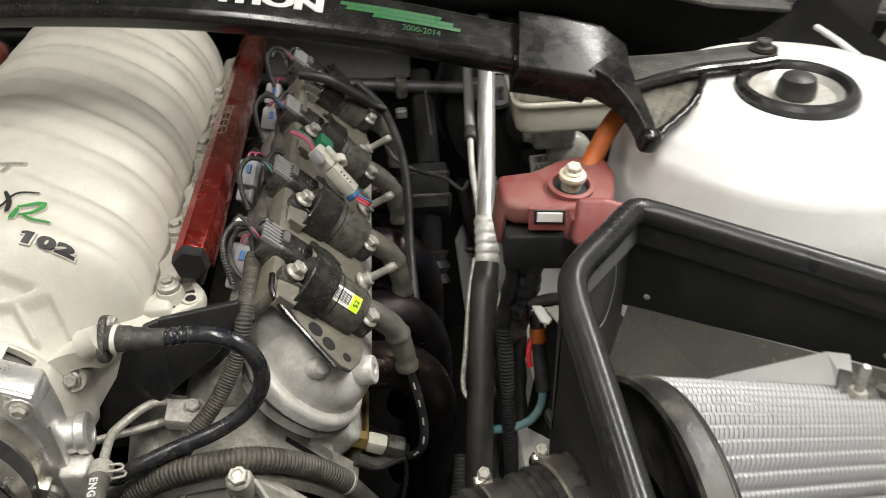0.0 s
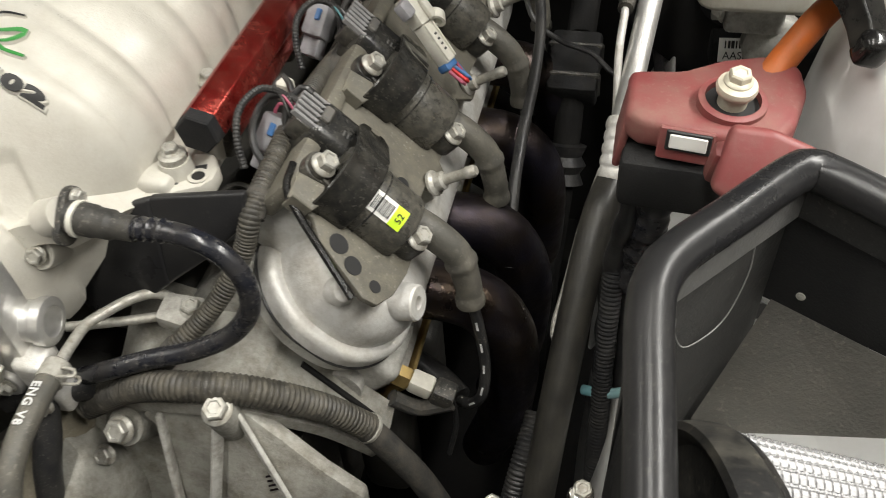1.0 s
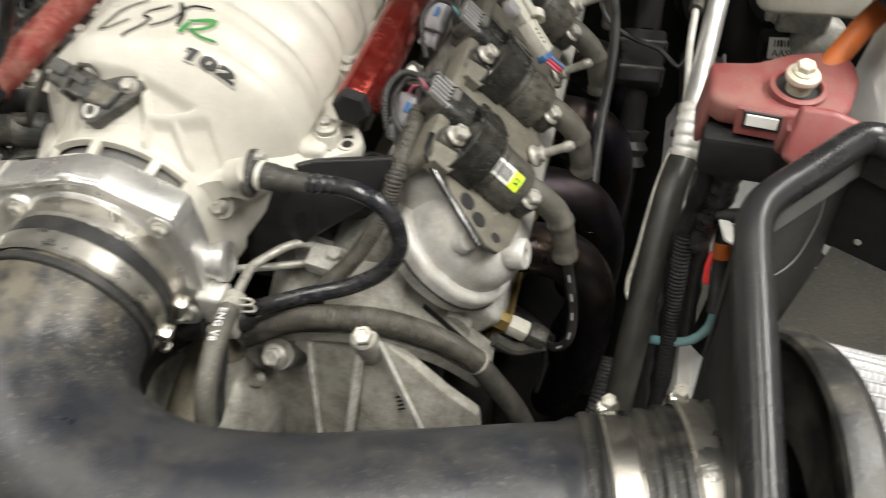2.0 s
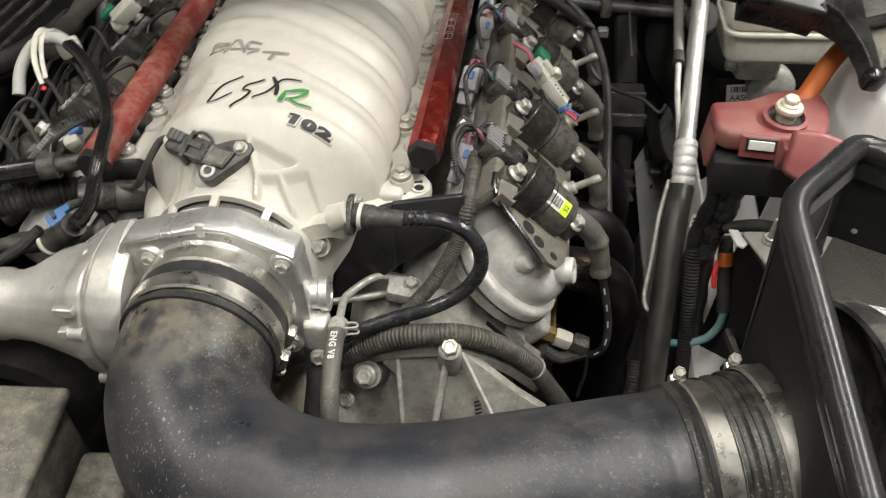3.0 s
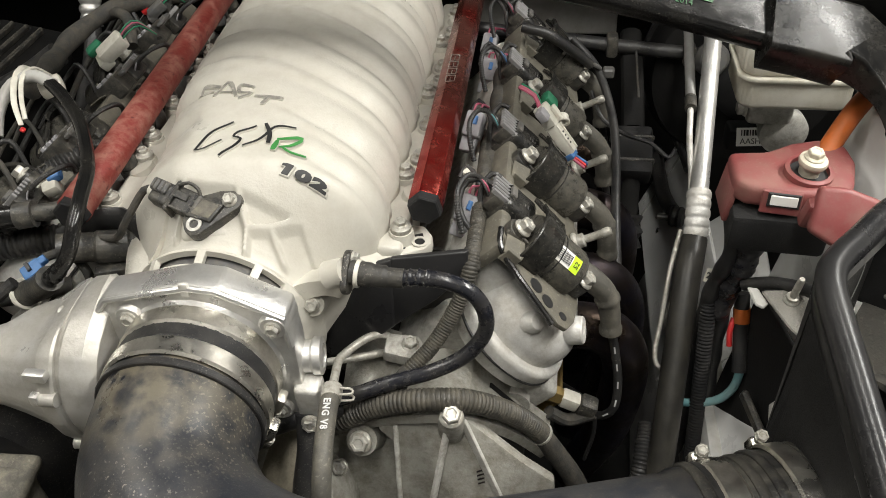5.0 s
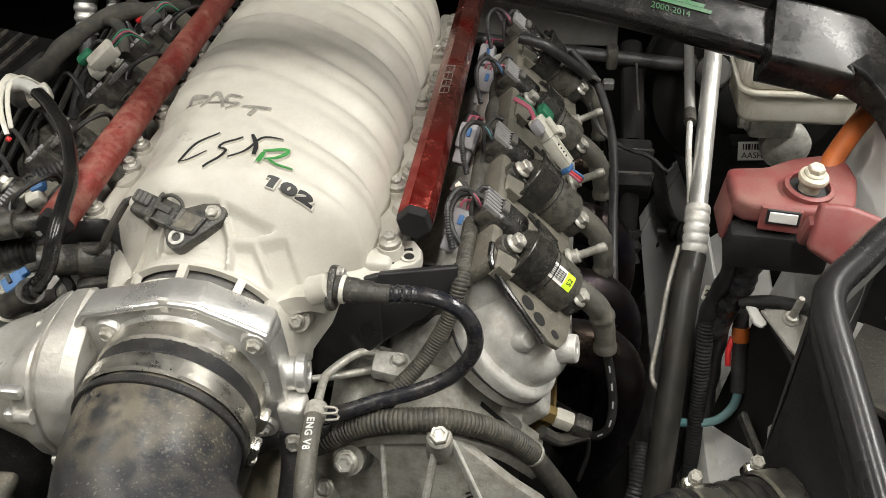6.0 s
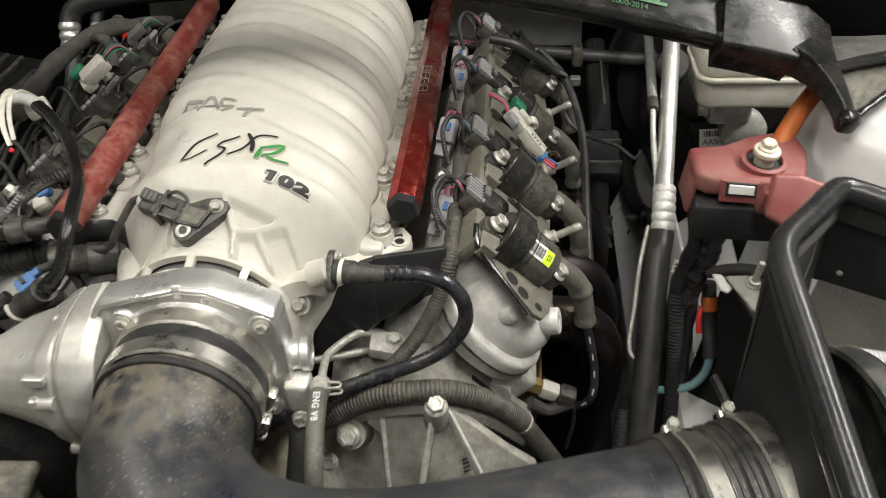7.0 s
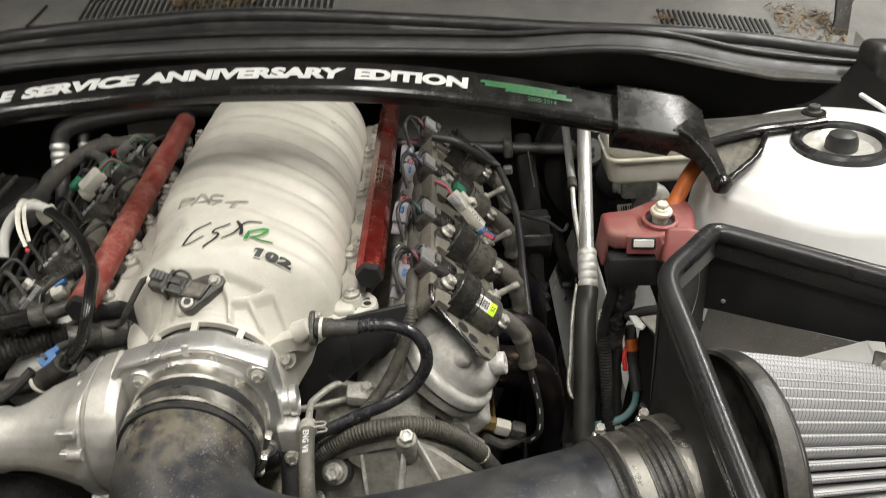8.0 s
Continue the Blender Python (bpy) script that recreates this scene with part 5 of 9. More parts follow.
    part("base_ring", moved(lathe([(0.05, -0.004), (0.0905, -0.004), (0.0935, -0.009), (0.0965, -0.0105), (0.0995, -0.009), (0.1005, -0.004), (0.1005, 0.005), (0.099, 0.007), (0.05, 0.007), (0.05, -0.004)], 72), m), M_COUPLER, fl)
    pleats, L, r0, r1 = 62, 0.148, 0.098, 0.080
    bm = bmesh.new()
    rows = []
    for j in range(25):
        w = j / 24
        ring = []
        for k in range(pleats * 10):
            ang = 2 * math.pi * k / (pleats * 10)
            ph = (k % 10) / 10
            dip = 0.024 * (1.0 - abs(math.sin(math.pi * ph)) ** 0.42)
            r = r0 + (r1 - r0) * w - dip
            ring.append(bm.verts.new((r * math.cos(ang), r * math.sin(ang), 0.008 + L * w)))
        rows.append(ring)
    n = pleats * 10
    for p, q in zip(rows, rows[1:]):
        for k in range(n):
            bm.faces.new((p[k], p[(k + 1) % n], q[(k + 1) % n], q[k]))
    bmesh.ops.recalc_face_normals(bm, faces=bm.faces)
    part("pleated_media", moved(bm, m), M_MEDIA, fl, "pale grey pleated filter media", smooth=80)
    # the wire mesh: rings that follow the pleats, and wires along them
    verts, faces = [], []
    def ribbon(pts, half, lift):
        base = len(verts)
        for p, side, nrm in pts:
            verts.append(p + side * half + nrm * lift)
            verts.append(p - side * half + nrm * lift)
        for i in range(len(pts) - 1):
            faces.append((base + 2 * i, base + 2 * i + 1, base + 2 * i + 3, base + 2 * i + 2))
    def at(k, w):
        ang = 2 * math.pi * k / n
        dip = 0.024 * (1.0 - abs(math.sin(math.pi * (k % 10) / 10)) ** 0.42)
        r = r0 + (r1 - r0) * w - dip
        nrm = Vector((math.cos(ang), math.sin(ang), 0))
        return Vector((r * nrm.x, r * nrm.y, 0.008 + L * w)), nrm
    for q in range(pleats):
        for j in range(48):
            pts = []
            for k in range(1, 10):
                w = (j + 0.5) / 48 + 0.010 * (k - 5) / 4
                p, nrm = at(q * 10 + k, min(1.0, max(0.0, w)))
                pts.append((p, Vector((0, 0, 1)), nrm))
            ribbon(pts, 0.00030, 0.0006)
    for k in range(0, n):
        if k % 10 not in (4, 6):
            continue
        ang = 2 * math.pi * k / n
        tang = Vector((-math.sin(ang), math.cos(ang), 0))
        pts = []
        for j in range(5):
            p, nrm = at(k, j / 4)
            pts.append((p, tang, nrm))
        ribbon(pts, 0.00026, 0.0004)
    me = bpy.data.meshes.new("wire_mesh")
    me.from_pydata([m @ v for v in verts], [], faces)
    me.materials.append(M_MESH)
    hang(new("wire_mesh", me), fl)["label"] = "dull grey wire mesh over the pleats"
    part("edge_band", moved(lathe([(0.086, 0.0055), (0.0985, 0.0055), (0.0995, 0.0075), (0.0985, 0.0100), (0.086, 0.0100), (0.086, 0.0055)], 72), m), M_RUBBER, fl, "black moulded edge band")
    part("end_band", moved(lathe([(0.07, 0.151), (0.0845, 0.151), (0.0868, 0.155), (0.0860, 0.162), (0.07, 0.163), (0.07, 0.151)], 60), m), M_CONNDARK, fl, "dark grey moulded end band")
    part("end_cap", moved(lathe([(0, 0.162), (0.084, 0.162), (0.085, 0.164), (0.082, 0.172), (0.06, 0.174), (0, 0.174)], 60), m), M_RUBBER, fl, "black rubber end cap")
    br = root("filter_bracket", (0.56, -0.17, -0.03), "small black bracket with an upright threaded stud", "bracket")
    part("plate", moved(box(0.034, 0.022, 0.003, 0.001, 1), pose(0.576, -0.165, -0.008, 6, 0, -30)), M_BLACKPLASTIC, br)
    part("stud", moved(lathe([(0, -0.004), (0.0058, -0.004), (0.0058, 0.001), (0.0044, 0.003), (0.0029, 0.003), (0.0029, 0.020), (0.0022, 0.022), (0, 0.022)], 16), Matrix.Translation((0.566, -0.172, -0.003))), M_STEEL, br)


filter_box()


# ---- strut bar ----
BAR = [(-0.62, 0.135, 0.085), (-0.46, 0.137, 0.115), (-0.30, 0.139, 0.141), (-0.15, 0.140, 0.155), (0.0, 0.140, 0.158), (0.15, 0.140, 0.147), (0.28, 0.138, 0.125), (0.40, 0.136, 0.096)]


def bar_at(x):
    """The bar's middle line and its slope at x."""
    line = spline(BAR, 0.004)
    for a, b in zip(line, line[1:]):
        if a.x <= x <= b.x:
            k = (x - a.x) / (b.x - a.x)
            return a + (b - a) * k, (b - a).normalized()
    return line[-1], (line[-1] - line[-2]).normalized()


def strut_bar():
    th = root("strut_bar", (0, 0.14, 0.14), "glossy black arched strut tower bar with white and green lettering", "strut bar")
    # section: a flat oval, its face leaning towards the nose of the car
    sec = []
    for x, y in rounded(0.046, 0.021, 0.0085, 5):
        sec.append((x, y))
    lean = radians(-27)
    line = spline(BAR, 0.008)
    bm = bmesh.new()
    rows = []
    for i, q in enumerate(line):
        t = (line[min(i + 1, len(line) - 1)] - line[max(i - 1, 0)]).normalized()
        fwd = Vector((0, 1, 0))
        over = t.cross(fwd).normalized()
        a = -over if over.z < 0 else over
        e1 = fwd * math.cos(lean) - a * math.sin(lean)
        e2 = fwd * math.sin(lean) + a * math.cos(lean)
        rows.append([bm.verts.new(q + e1 * x + e2 * y) for x, y in sec])
    n = len(sec)
    for p, q in zip(rows, rows[1:]):
        for k in range(n):
            bm.faces.new((p[k], p[(k + 1) % n], q[(k + 1) % n], q[k]))
    bm.faces.new(rows[0])
    bm.faces.new(rows[-1][::-1])
    bmesh.ops.recalc_face_normals(bm, faces=bm.faces)
    part("bar", bm, M_GLOSSBLACK, th, smooth=50)

    def write(body, x0, size, mat, wide=1.0, shear=0.0, base=-0.0052, lift=0.0112, label="", stop=None, bold=0.0):
        b = lettering(body, size, 0.0002, shear, 1.0, bold)
        xs = [v.co.x for v in b.verts]
        k = (stop - x0) / max(xs) if stop else wide
        for v in b.verts:
            s, h, d = v.co.x * k, v.co.y, v.co.z
            q, t = bar_at(x0 + s)
            a = t.cross(Vector((0, 1, 0)))
            a = -a if a.z < 0 else a
            fwd = Vector((0, 1, 0))
            e1 = fwd * math.cos(lean) - a * math.sin(lean)
            e2 = fwd * math.sin(lean) + a * math.cos(lean)
            v.co = q + e1 * (base + h) + e2 * (lift + d)
        return part("lettering", b, mat, th, label, smooth=0)

    write("SERVICE", -0.212, 0.0182, M_WHITEINK, bold=0.0011, shear=0.15, label="white lettering SERVICE", stop=-0.089)
    write("ANNIVERSARY", -0.081, 0.0182, M_WHITEINK, bold=0.0011, shear=0.08, label="white lettering ANNIVERSARY", stop=0.122)
    write("EDITION", 0.131, 0.0182, M_WHITEINK, bold=0.0011, shear=0.03, label="white lettering EDITION", stop=0.246)
    write("E", -0.237, 0.0182, M_WHITEINK, bold=0.0011, shear=0.15, label="white lettering E", stop=-0.221)
    # green emblem as plain bars, with its years below
    for x0, x1, b0 in ((0.256, 0.334, 0.005), (0.262, 0.345, 0.001), (0.284, 0.352, -0.003)):
        pts = []
        bm = bmesh.new()
        for k in range(13):
            x = x0 + (x1 - x0) * k / 12
            for h in (b0, b0 + 0.0038):
                q, t = bar_at(x + 0.3 * h)
                a = t.cross(Vector((0, 1, 0)))
                a = -a if a.z < 0 else a
                fwd = Vector((0, 1, 0))
                pts.append(bm.verts.new(q + (fwd * math.cos(lean) - a * math.sin(lean)) * h + (fwd * math.sin(lean) + a * math.cos(lean)) * 0.0112))
        for k in range(12):
            bm.faces.new((pts[2 * k], pts[2 * k + 2], pts[2 * k + 3], pts[2 * k + 1]))
        part("emblem", bm, M_EMBLEM, th, "green emblem stripe", smooth=0)
    write("2000-2014", 0.306, 0.0080, M_EMBLEM, base=-0.0110, label="small green years 2000-2014", stop=0.336)
    # sleeve, throat and foot of the end bracket
    fr = root("strut_bar_bracket", (0.5, 0.12, 0.05), "glossy black welded strut bar end bracket with a foot plate", "strut bar bracket")
    sec2 = rounded(0.060, 0.036, 0.0055, 4)
    tip = radians(-30)
    bm = bmesh.new()
    rows = []
    stations = [((0.398, 0.133, 0.096), 1.0, 1.0), ((0.43, 0.132, 0.090), 1.0, 1.0), ((0.462, 0.131, 0.082), 1.0, 1.0), ((0.469, 0.127, 0.0785), 0.90, 0.95), ((0.4760, 0.117, 0.072), 0.56, 0.78), ((0.4845, 0.1065, 0.064), 0.37, 0.58), ((0.4920, 0.095, 0.0555), 0.30, 0.45), ((0.497, 0.084, 0.046), 0.29, 0.40), ((0.499, 0.076, 0.039), 0.28, 0.36)]
    for i, (q, kx, ky) in enumerate(stations):
        q = Vector(q)
        t = (Vector(stations[min(i + 1, len(stations) - 1)][0]) - Vector(stations[max(i - 1, 0)][0])).normalized()
        fwd = Vector((0, 1, 0))
        fwd = (fwd - t * fwd.dot(t)).normalized()
        a = t.cross(fwd)
        a = -a if a.z < -0.2 else a
        rows.append([bm.verts.new(q + (fwd * math.cos(tip) - a * math.sin(tip)) * (x * kx) + (fwd * math.sin(tip) + a * math.cos(tip)) * (y * ky)) for x, y in sec2])
    n = len(sec2)
    for p, q in zip(rows, rows[1:]):
        for k in range(n):
            bm.faces.new((p[k], p[(k + 1) % n], q[(k + 1) % n], q[k]))
    bm.faces.new(rows[0])
    bm.faces.new(rows[-1])
    bmesh.ops.recalc_face_normals(bm, faces=bm.faces)
    part("sleeve", bm, M_BARSLEEVE, fr, smooth=45)
    # arm to the fixing bolt behind the mount, the saddle plate and the front foot
    arm = [(0.488, 0.112), (0.520, 0.128), (0.560, 0.143), (0.606, 0.148), (0.628, 0.150), (0.634, 0.160), (0.630, 0.172), (0.612, 0.177), (0.570, 0.170), (0.530, 0.166), (0.492, 0.166)]
    part("arm", moved(prism(arm, 0.006, 0.0018, 2), Matrix.Translation((0, 0, 0.073))), M_DUSTYPLASTIC, fr, "dusty black bracket arm")
    part("arm_lip", tube([(0.492, 0.110, 0.070), (0.522, 0.125, 0.068), (0.560, 0.140, 0.067), (0.606, 0.146, 0.067), (0.630, 0.150, 0.068)], 0.0045, 10), M_GLOSSBLACK, fr)
    # web plate that slopes from the arm down onto the tower
    def web(u, v):
        a = Vector((0.492, 0.122, 0.068)).lerp(Vector((0.568, 0.162, 0.068)), u)
        b = Vector((0.500, 0.072, 0.043)).lerp(Vector((0.548, 0.108, 0.055)), u)
        return a.lerp(b, v) - Vector((0, 0, 0.004 * math.sin(math.pi * v) + 0.0011 * math.sin(19 * u + 5 * v) * math.sin(16 * v + 3 * u)))

    part("web", curved_sheet(web, 28, 22, 0.005), M_WEB, fr, "rough dusty web plate", smooth=60)
    part("front_foot", moved(box(0.018, 0.016, 0.020, 0.006, 3), pose(0.500, 0.073, 0.040, 18, 14, 10)), M_GLOSSBLACK, fr)
    part("weld", tube([(0.500, 0.069, 0.041), (0.512, 0.078, 0.046), (0.526, 0.089, 0.050), (0.538, 0.099, 0.053), (0.549, 0.112, 0.057)], lambda s, w: 0.0038 + 0.0003 * math.sin(190 * s) + 0.00025 * math.sin(431 * s + 1), 12, 0.002, section=(1.0, 0.8)), M_GLOSSBLACK, fr, "lumpy black weld bead")
    part("weld", tube([(0.549, 0.112, 0.0575), (0.556, 0.124, 0.061), (0.562, 0.138, 0.065), (0.567, 0.152, 0.068)], lambda s, w: 0.0030 + 0.0004 * math.sin(420 * s), 10, 0.002), M_GLOSSBLACK, fr, "smooth black weld bead")
    bolt(fr, (0.621, 0.163, 0.0745), (0, 0, 1), 0.0118, material=M_BLOCK)
    part("bolt_washer", moved(lathe([(0.006, 0), (0.013, 0), (0.0125, 0.002), (0.006, 0.002), (0.006, 0)], 20), Matrix.Translation((0.621, 0.163, 0.0725))), M_DARKMETAL, fr)


strut_bar()


# ---- brake reservoir ----
def reservoir():
    th = root("brake_reservoir", (0.48, 0.31, -0.06), "translucent yellowed plastic brake fluid reservoir", "brake reservoir")
    part("lower_shell", moved(prism(rounded(0.112, 0.085, 0.016, 5), 0.034, 0.006, 3), pose(0.478, 0.305, -0.020)), M_RESERVOIR, th)
    part("seam", moved(prism(rounded(0.121, 0.094, 0.018, 5), 0.005, 0.0018, 2), pose(0.478, 0.305, -0.0165)), M_RESERVOIR, th, "moulded seam rim")
    part("upper_shell", moved(prism(rounded(0.116, 0.088, 0.016, 5), 0.034, 0.007, 3), pose(0.478, 0.305, 0.0165)), M_RESERVOIR, th)
    part("cap", moved(lathe([(0, 0), (0.026, 0), (0.026, 0.014), (0.022, 0.018), (0, 0.018)], 24), Matrix.Translation((0.495, 0.325, 0.015))), M_BLACKPLASTIC, th)
    mc = root("master_cylinder", (0.48, 0.37, -0.13), "cast aluminium brake master cylinder with a paper label", "master cylinder")
    part("body", moved(lathe([(0, -0.10), (0.022, -0.10), (0.023, -0.02), (0.027, -0.015), (0.027, 0.0), (0.022, 0.004), (0, 0.006)], 28), aim((0.500, 0.345, -0.130), (0.05, -1, 0.05))), M_ALUDULL, mc)
    part("port_block", moved(box(0.05, 0.05, 0.04, 0.006, 3), pose(0.478, 0.36, -0.095)), M_ALUDULL, mc)
    part("bolt", moved(bolt_bm(0.014, 0.01), aim((0.452, 0.345, -0.098), (-1, 0, 0))), M_STEEL, mc)
    lab = Matrix.Translation((0.476, 0.384, -0.160)) @ pose(0, 0, 0, 62, 0, 6)
    part("label", moved(box(0.036, 0.022, 0.0006), lab), M_WHITELABEL, mc, "white paper label")
    bars = join(*[box(0.0012 + 0.0008 * (k % 3), 0.007, 0.0004, at=(-0.012 + 0.0034 * k, 0.005, 0.0006)) for k in range(8)])
    part("label_bars", moved(bars, lab), M_BLACKINK, mc)
    part("label_text", moved(lettering("AASH", 0.010, 0.0002, 0, 1.0), lab @ Matrix.Translation((-0.014, -0.0085, 0.0006))), M_BLACKINK, mc, "black letters AASH", smooth=0)
    part("label_block", moved(box(0.05, 0.03, 0.03, 0.004, 2), pose(0.478, 0.416, -0.178, 0, 0, 4)), M_DARKBAY, mc)
    bo = root("brake_booster", (0.44, 0.52, -0.12), "large black brake booster drum", "brake booster")
    part("drum", moved(lathe([(0, -0.08), (0.08, -0.08), (0.115, -0.05), (0.125, 0.0), (0.115, 0.04), (0.06, 0.055), (0, 0.055)], 48), aim((0.475, 0.50, -0.125), (0, -1, 0.03))), M_DARKBAY, bo)
    part("crimped_rim", ring_at((0.475, 0.50, -0.125), (0, -1, 0.03), 0.122, 0.129, 0.010, 48), M_SHIELD, bo)
    part("nose", moved(lathe([(0, 0.05), (0.045, 0.05), (0.042, 0.070), (0.034, 0.075), (0, 0.075)], 32), aim((0.475, 0.50, -0.125), (0, -1, 0.03))), M_SHIELD, bo)


reservoir()


# ---- jump terminal with red cover ----
def red_terminal():
    th = root("battery_terminal_cover", (0.42, 0.06, -0.03), "faded red plastic battery terminal cover, dusty, with a steel bolt", "terminal cover")
    out = [(0.378, 0.042), (0.386, 0.034), (0.425, 0.028), (0.458, 0.026), (0.468, 0.044), (0.476, 0.075), (0.474, 0.098), (0.455, 0.108), (0.430, 0.100), (0.408, 0.086), (0.378, 0.082)]
    part("cover", moved(prism(out, 0.019, 0.005, 3), Matrix.Translation((0, 0, 0.011))), M_REDPLASTIC, th)
    ring = Vector((0.434, 0.053, 0.012))
    part("collar", moved(lathe([(0.0150, -0.004), (0.0185, -0.004), (0.0185, 0.004), (0.0165, 0.005), (0.0150, 0.005), (0.0145, -0.002), (0.0150, -0.004)], 32), aim(ring, (0.06, -0.1, 1))), M_REDPLASTIC, th)
    part("well", moved(lathe([(0, 0.0), (0.0146, 0.0), (0.0146, 0.001), (0, 0.001)], 32), aim(ring, (0.06, -0.1, 1))), M_BLACKINK, th, "dark well round the bolt")
    part("terminal_stud", moved(lathe([(0, -0.005), (0.0078, -0.005), (0.0082, 0.008), (0.0105, 0.010), (0.0112, 0.0125), (0.0105, 0.0148), (0.0080, 0.016), (0, 0.016)], 24), aim(ring, (0.06, -0.12, 1))), M_CREAM, th, "cream-tarnished terminal stud")
    bolt(th, ring + Vector((0.0008, -0.0016, 0.016)), (0.06, -0.12, 1), 0.0108, material=M_CREAM)
    lip = moved(box(0.030, 0.003, 0.020, 0.001, 1), pose(0.412, 0.0290, 0.000, -8, 0, -8))
    part("window_frame", lip, M_REDPLASTIC, th)
    part("window", moved(box(0.020, 0.0022, 0.0085, 0.0006, 1), pose(0.413, 0.0262, 0.0035, -8, 0, -8)), M_WHITELABEL, th, "pale rectangular window")
    part("window_gap", moved(box(0.024, 0.0018, 0.0120, 0.0006, 1), pose(0.413, 0.0268, 0.0035, -8, 0, -8)), M_BLACKINK, th)
    part("flap", moved(prism([(-0.026, 0.016), (-0.006, 0.020), (0.018, 0.018), (0.040, 0.008), (0.044, -0.014), (0.028, -0.026), (-0.004, -0.024), (-0.024, -0.018)], 0.012, 0.004, 3), Matrix.Translation((0.452, -0.002, 0.012)) @ pose(0, 0, 0, 58, 12, -8)), M_REDPLASTIC, th, "open red hinged flap")
    part("flap_hinge", moved(box(0.014, 0.012, 0.026, 0.004, 2), pose(0.430, 0.012, 0.004, 14, 6, 0)), M_REDPLASTIC, th)
    part("side_wall", moved(box(0.005, 0.040, 0.034, 0.002, 2), pose(0.3785, 0.062, -0.014, 0, 8, 0)), M_REDPLASTIC, th)
    ba = root("fuse_block", (0.42, 0.06, -0.09), "black plastic terminal block below the red cover", "terminal block")
    part("block", moved(box(0.076, 0.058, 0.036, 0.005, 2), pose(0.418, 0.054, -0.030, 4, 0, -4)), M_SHIELD, ba)
    for x in (0.388, 0.404):
        part("cable", tube([(x, 0.048, -0.036), (x, 0.045, -0.07), (x - 0.004, 0.056, -0.11), (x - 0.006, 0.060, -0.16), (x - 0.004, 0.055, -0.24), (x, 0.04, -0.36)], lambda s, w: 0.0070 + 0.0008 * math.sin(160 * s), 14), M_RUBBER, ba, "taped black battery cable")
    part("tape_wrap", tube([(0.401, 0.047, -0.044), (0.402, 0.046, -0.066), (0.399, 0.052, -0.094), (0.395, 0.058, -0.122), (0.393, 0.058, -0.150)], lambda s, w: 0.0125 - 0.004 * s / w + 0.0011 * math.sin(210 * s) + 0.0007 * math.sin(517 * s), 16, 0.003), M_GLOSSHOSE, ba, "lumpy bundle wrapped in glossy black tape")
    oc = root("battery_cable", (0.48, 0.1, 0.02), "orange sleeved battery cable", "cable")
    part("sleeve", tube([(0.452, 0.086, 0.000), (0.466, 0.106, 0.012), (0.480, 0.124, 0.024), (0.494, 0.142, 0.030), (0.51, 0.17, 0.026)], 0.0085, 16), M_ORANGE, oc)


red_terminal()


# ---- air-conditioning line and the pipes beside it ----
def ac_line():
    th = root("air_conditioning_line", (0.37, 0.1, -0.15), "aluminium air-conditioning pipe crimped to a thick black hose", "hose")
    top, j = Vector((0.394, 0.300, -0.003)), Vector((0.3770, 0.150, -0.088))
    part("pipe", tube([(0.41, 0.50, -0.012), (0.404, 0.42, 0.000), (0.399, 0.345, 0.004), top, (0.3855, 0.225, -0.045), j], 0.0088, 18), M_ALUBRIGHT, th, "bright aluminium pipe")
    d = (Vector((0.357, -0.018, -0.25)) - Vector((0.368, 0.09, -0.115))).normalized()
    part("crimp", tube([j + Vector((0.0008, 0.008, 0.005)), j - Vector((0, 0.006, 0.005)), j - Vector((0.001, 0.020, 0.020)), j - Vector((0.002, 0.030, 0.033))], lambda s, w: 0.0118 - 0.0010 * (0.5 + 0.5 * math.cos(2 * math.pi * s / 0.009)) ** 3, 20, 0.001), M_ALU, th, "crimped aluminium collar")
    part("hose", tube([j - Vector((0.002, 0.026, 0.028)), (0.368, 0.092, -0.125), (0.360, 0.040, -0.175), (0.352, -0.018, -0.245), (0.345, -0.07, -0.34), (0.34, -0.10, -0.45)], 0.0122, 20), M_ACHOSE, th, "thick black rubber hose")
    tn = root("fuel_line", (0.37, 0.28, -0.03), "thin bright metal tube with a black joint", "pipe")
    part("tube", tube([(0.384, 0.42, -0.022), (0.379, 0.35, -0.026), (0.371, 0.24, -0.034)], 0.0052, 12), M_ALUBRIGHT, tn)
    part("joint", tube([(0.3715, 0.247, -0.0335), (0.370, 0.228, -0.035)], 0.0060, 12), M_BLACKPLASTIC, tn)
    part("tube", tube([(0.370, 0.230, -0.035), (0.369, 0.20, -0.055), (0.372, 0.17, -0.085), (0.372, 0.14, -0.13)], 0.0030, 12), M_ALU, tn)
    rod = root("brake_pipe", (0.36, 0.05, -0.2), "thin bright steel brake pipe with a bend", "pipe")
    part("tube", tube([(0.366, 0.15, -0.125), (0.357, 0.12, -0.15), (0.350, 0.085, -0.185), (0.345, 0.062, -0.205), (0.347, 0.05, -0.212), (0.356, 0.045, -0.218)], 0.0024, 10), M_STEEL, rod)


ac_line()


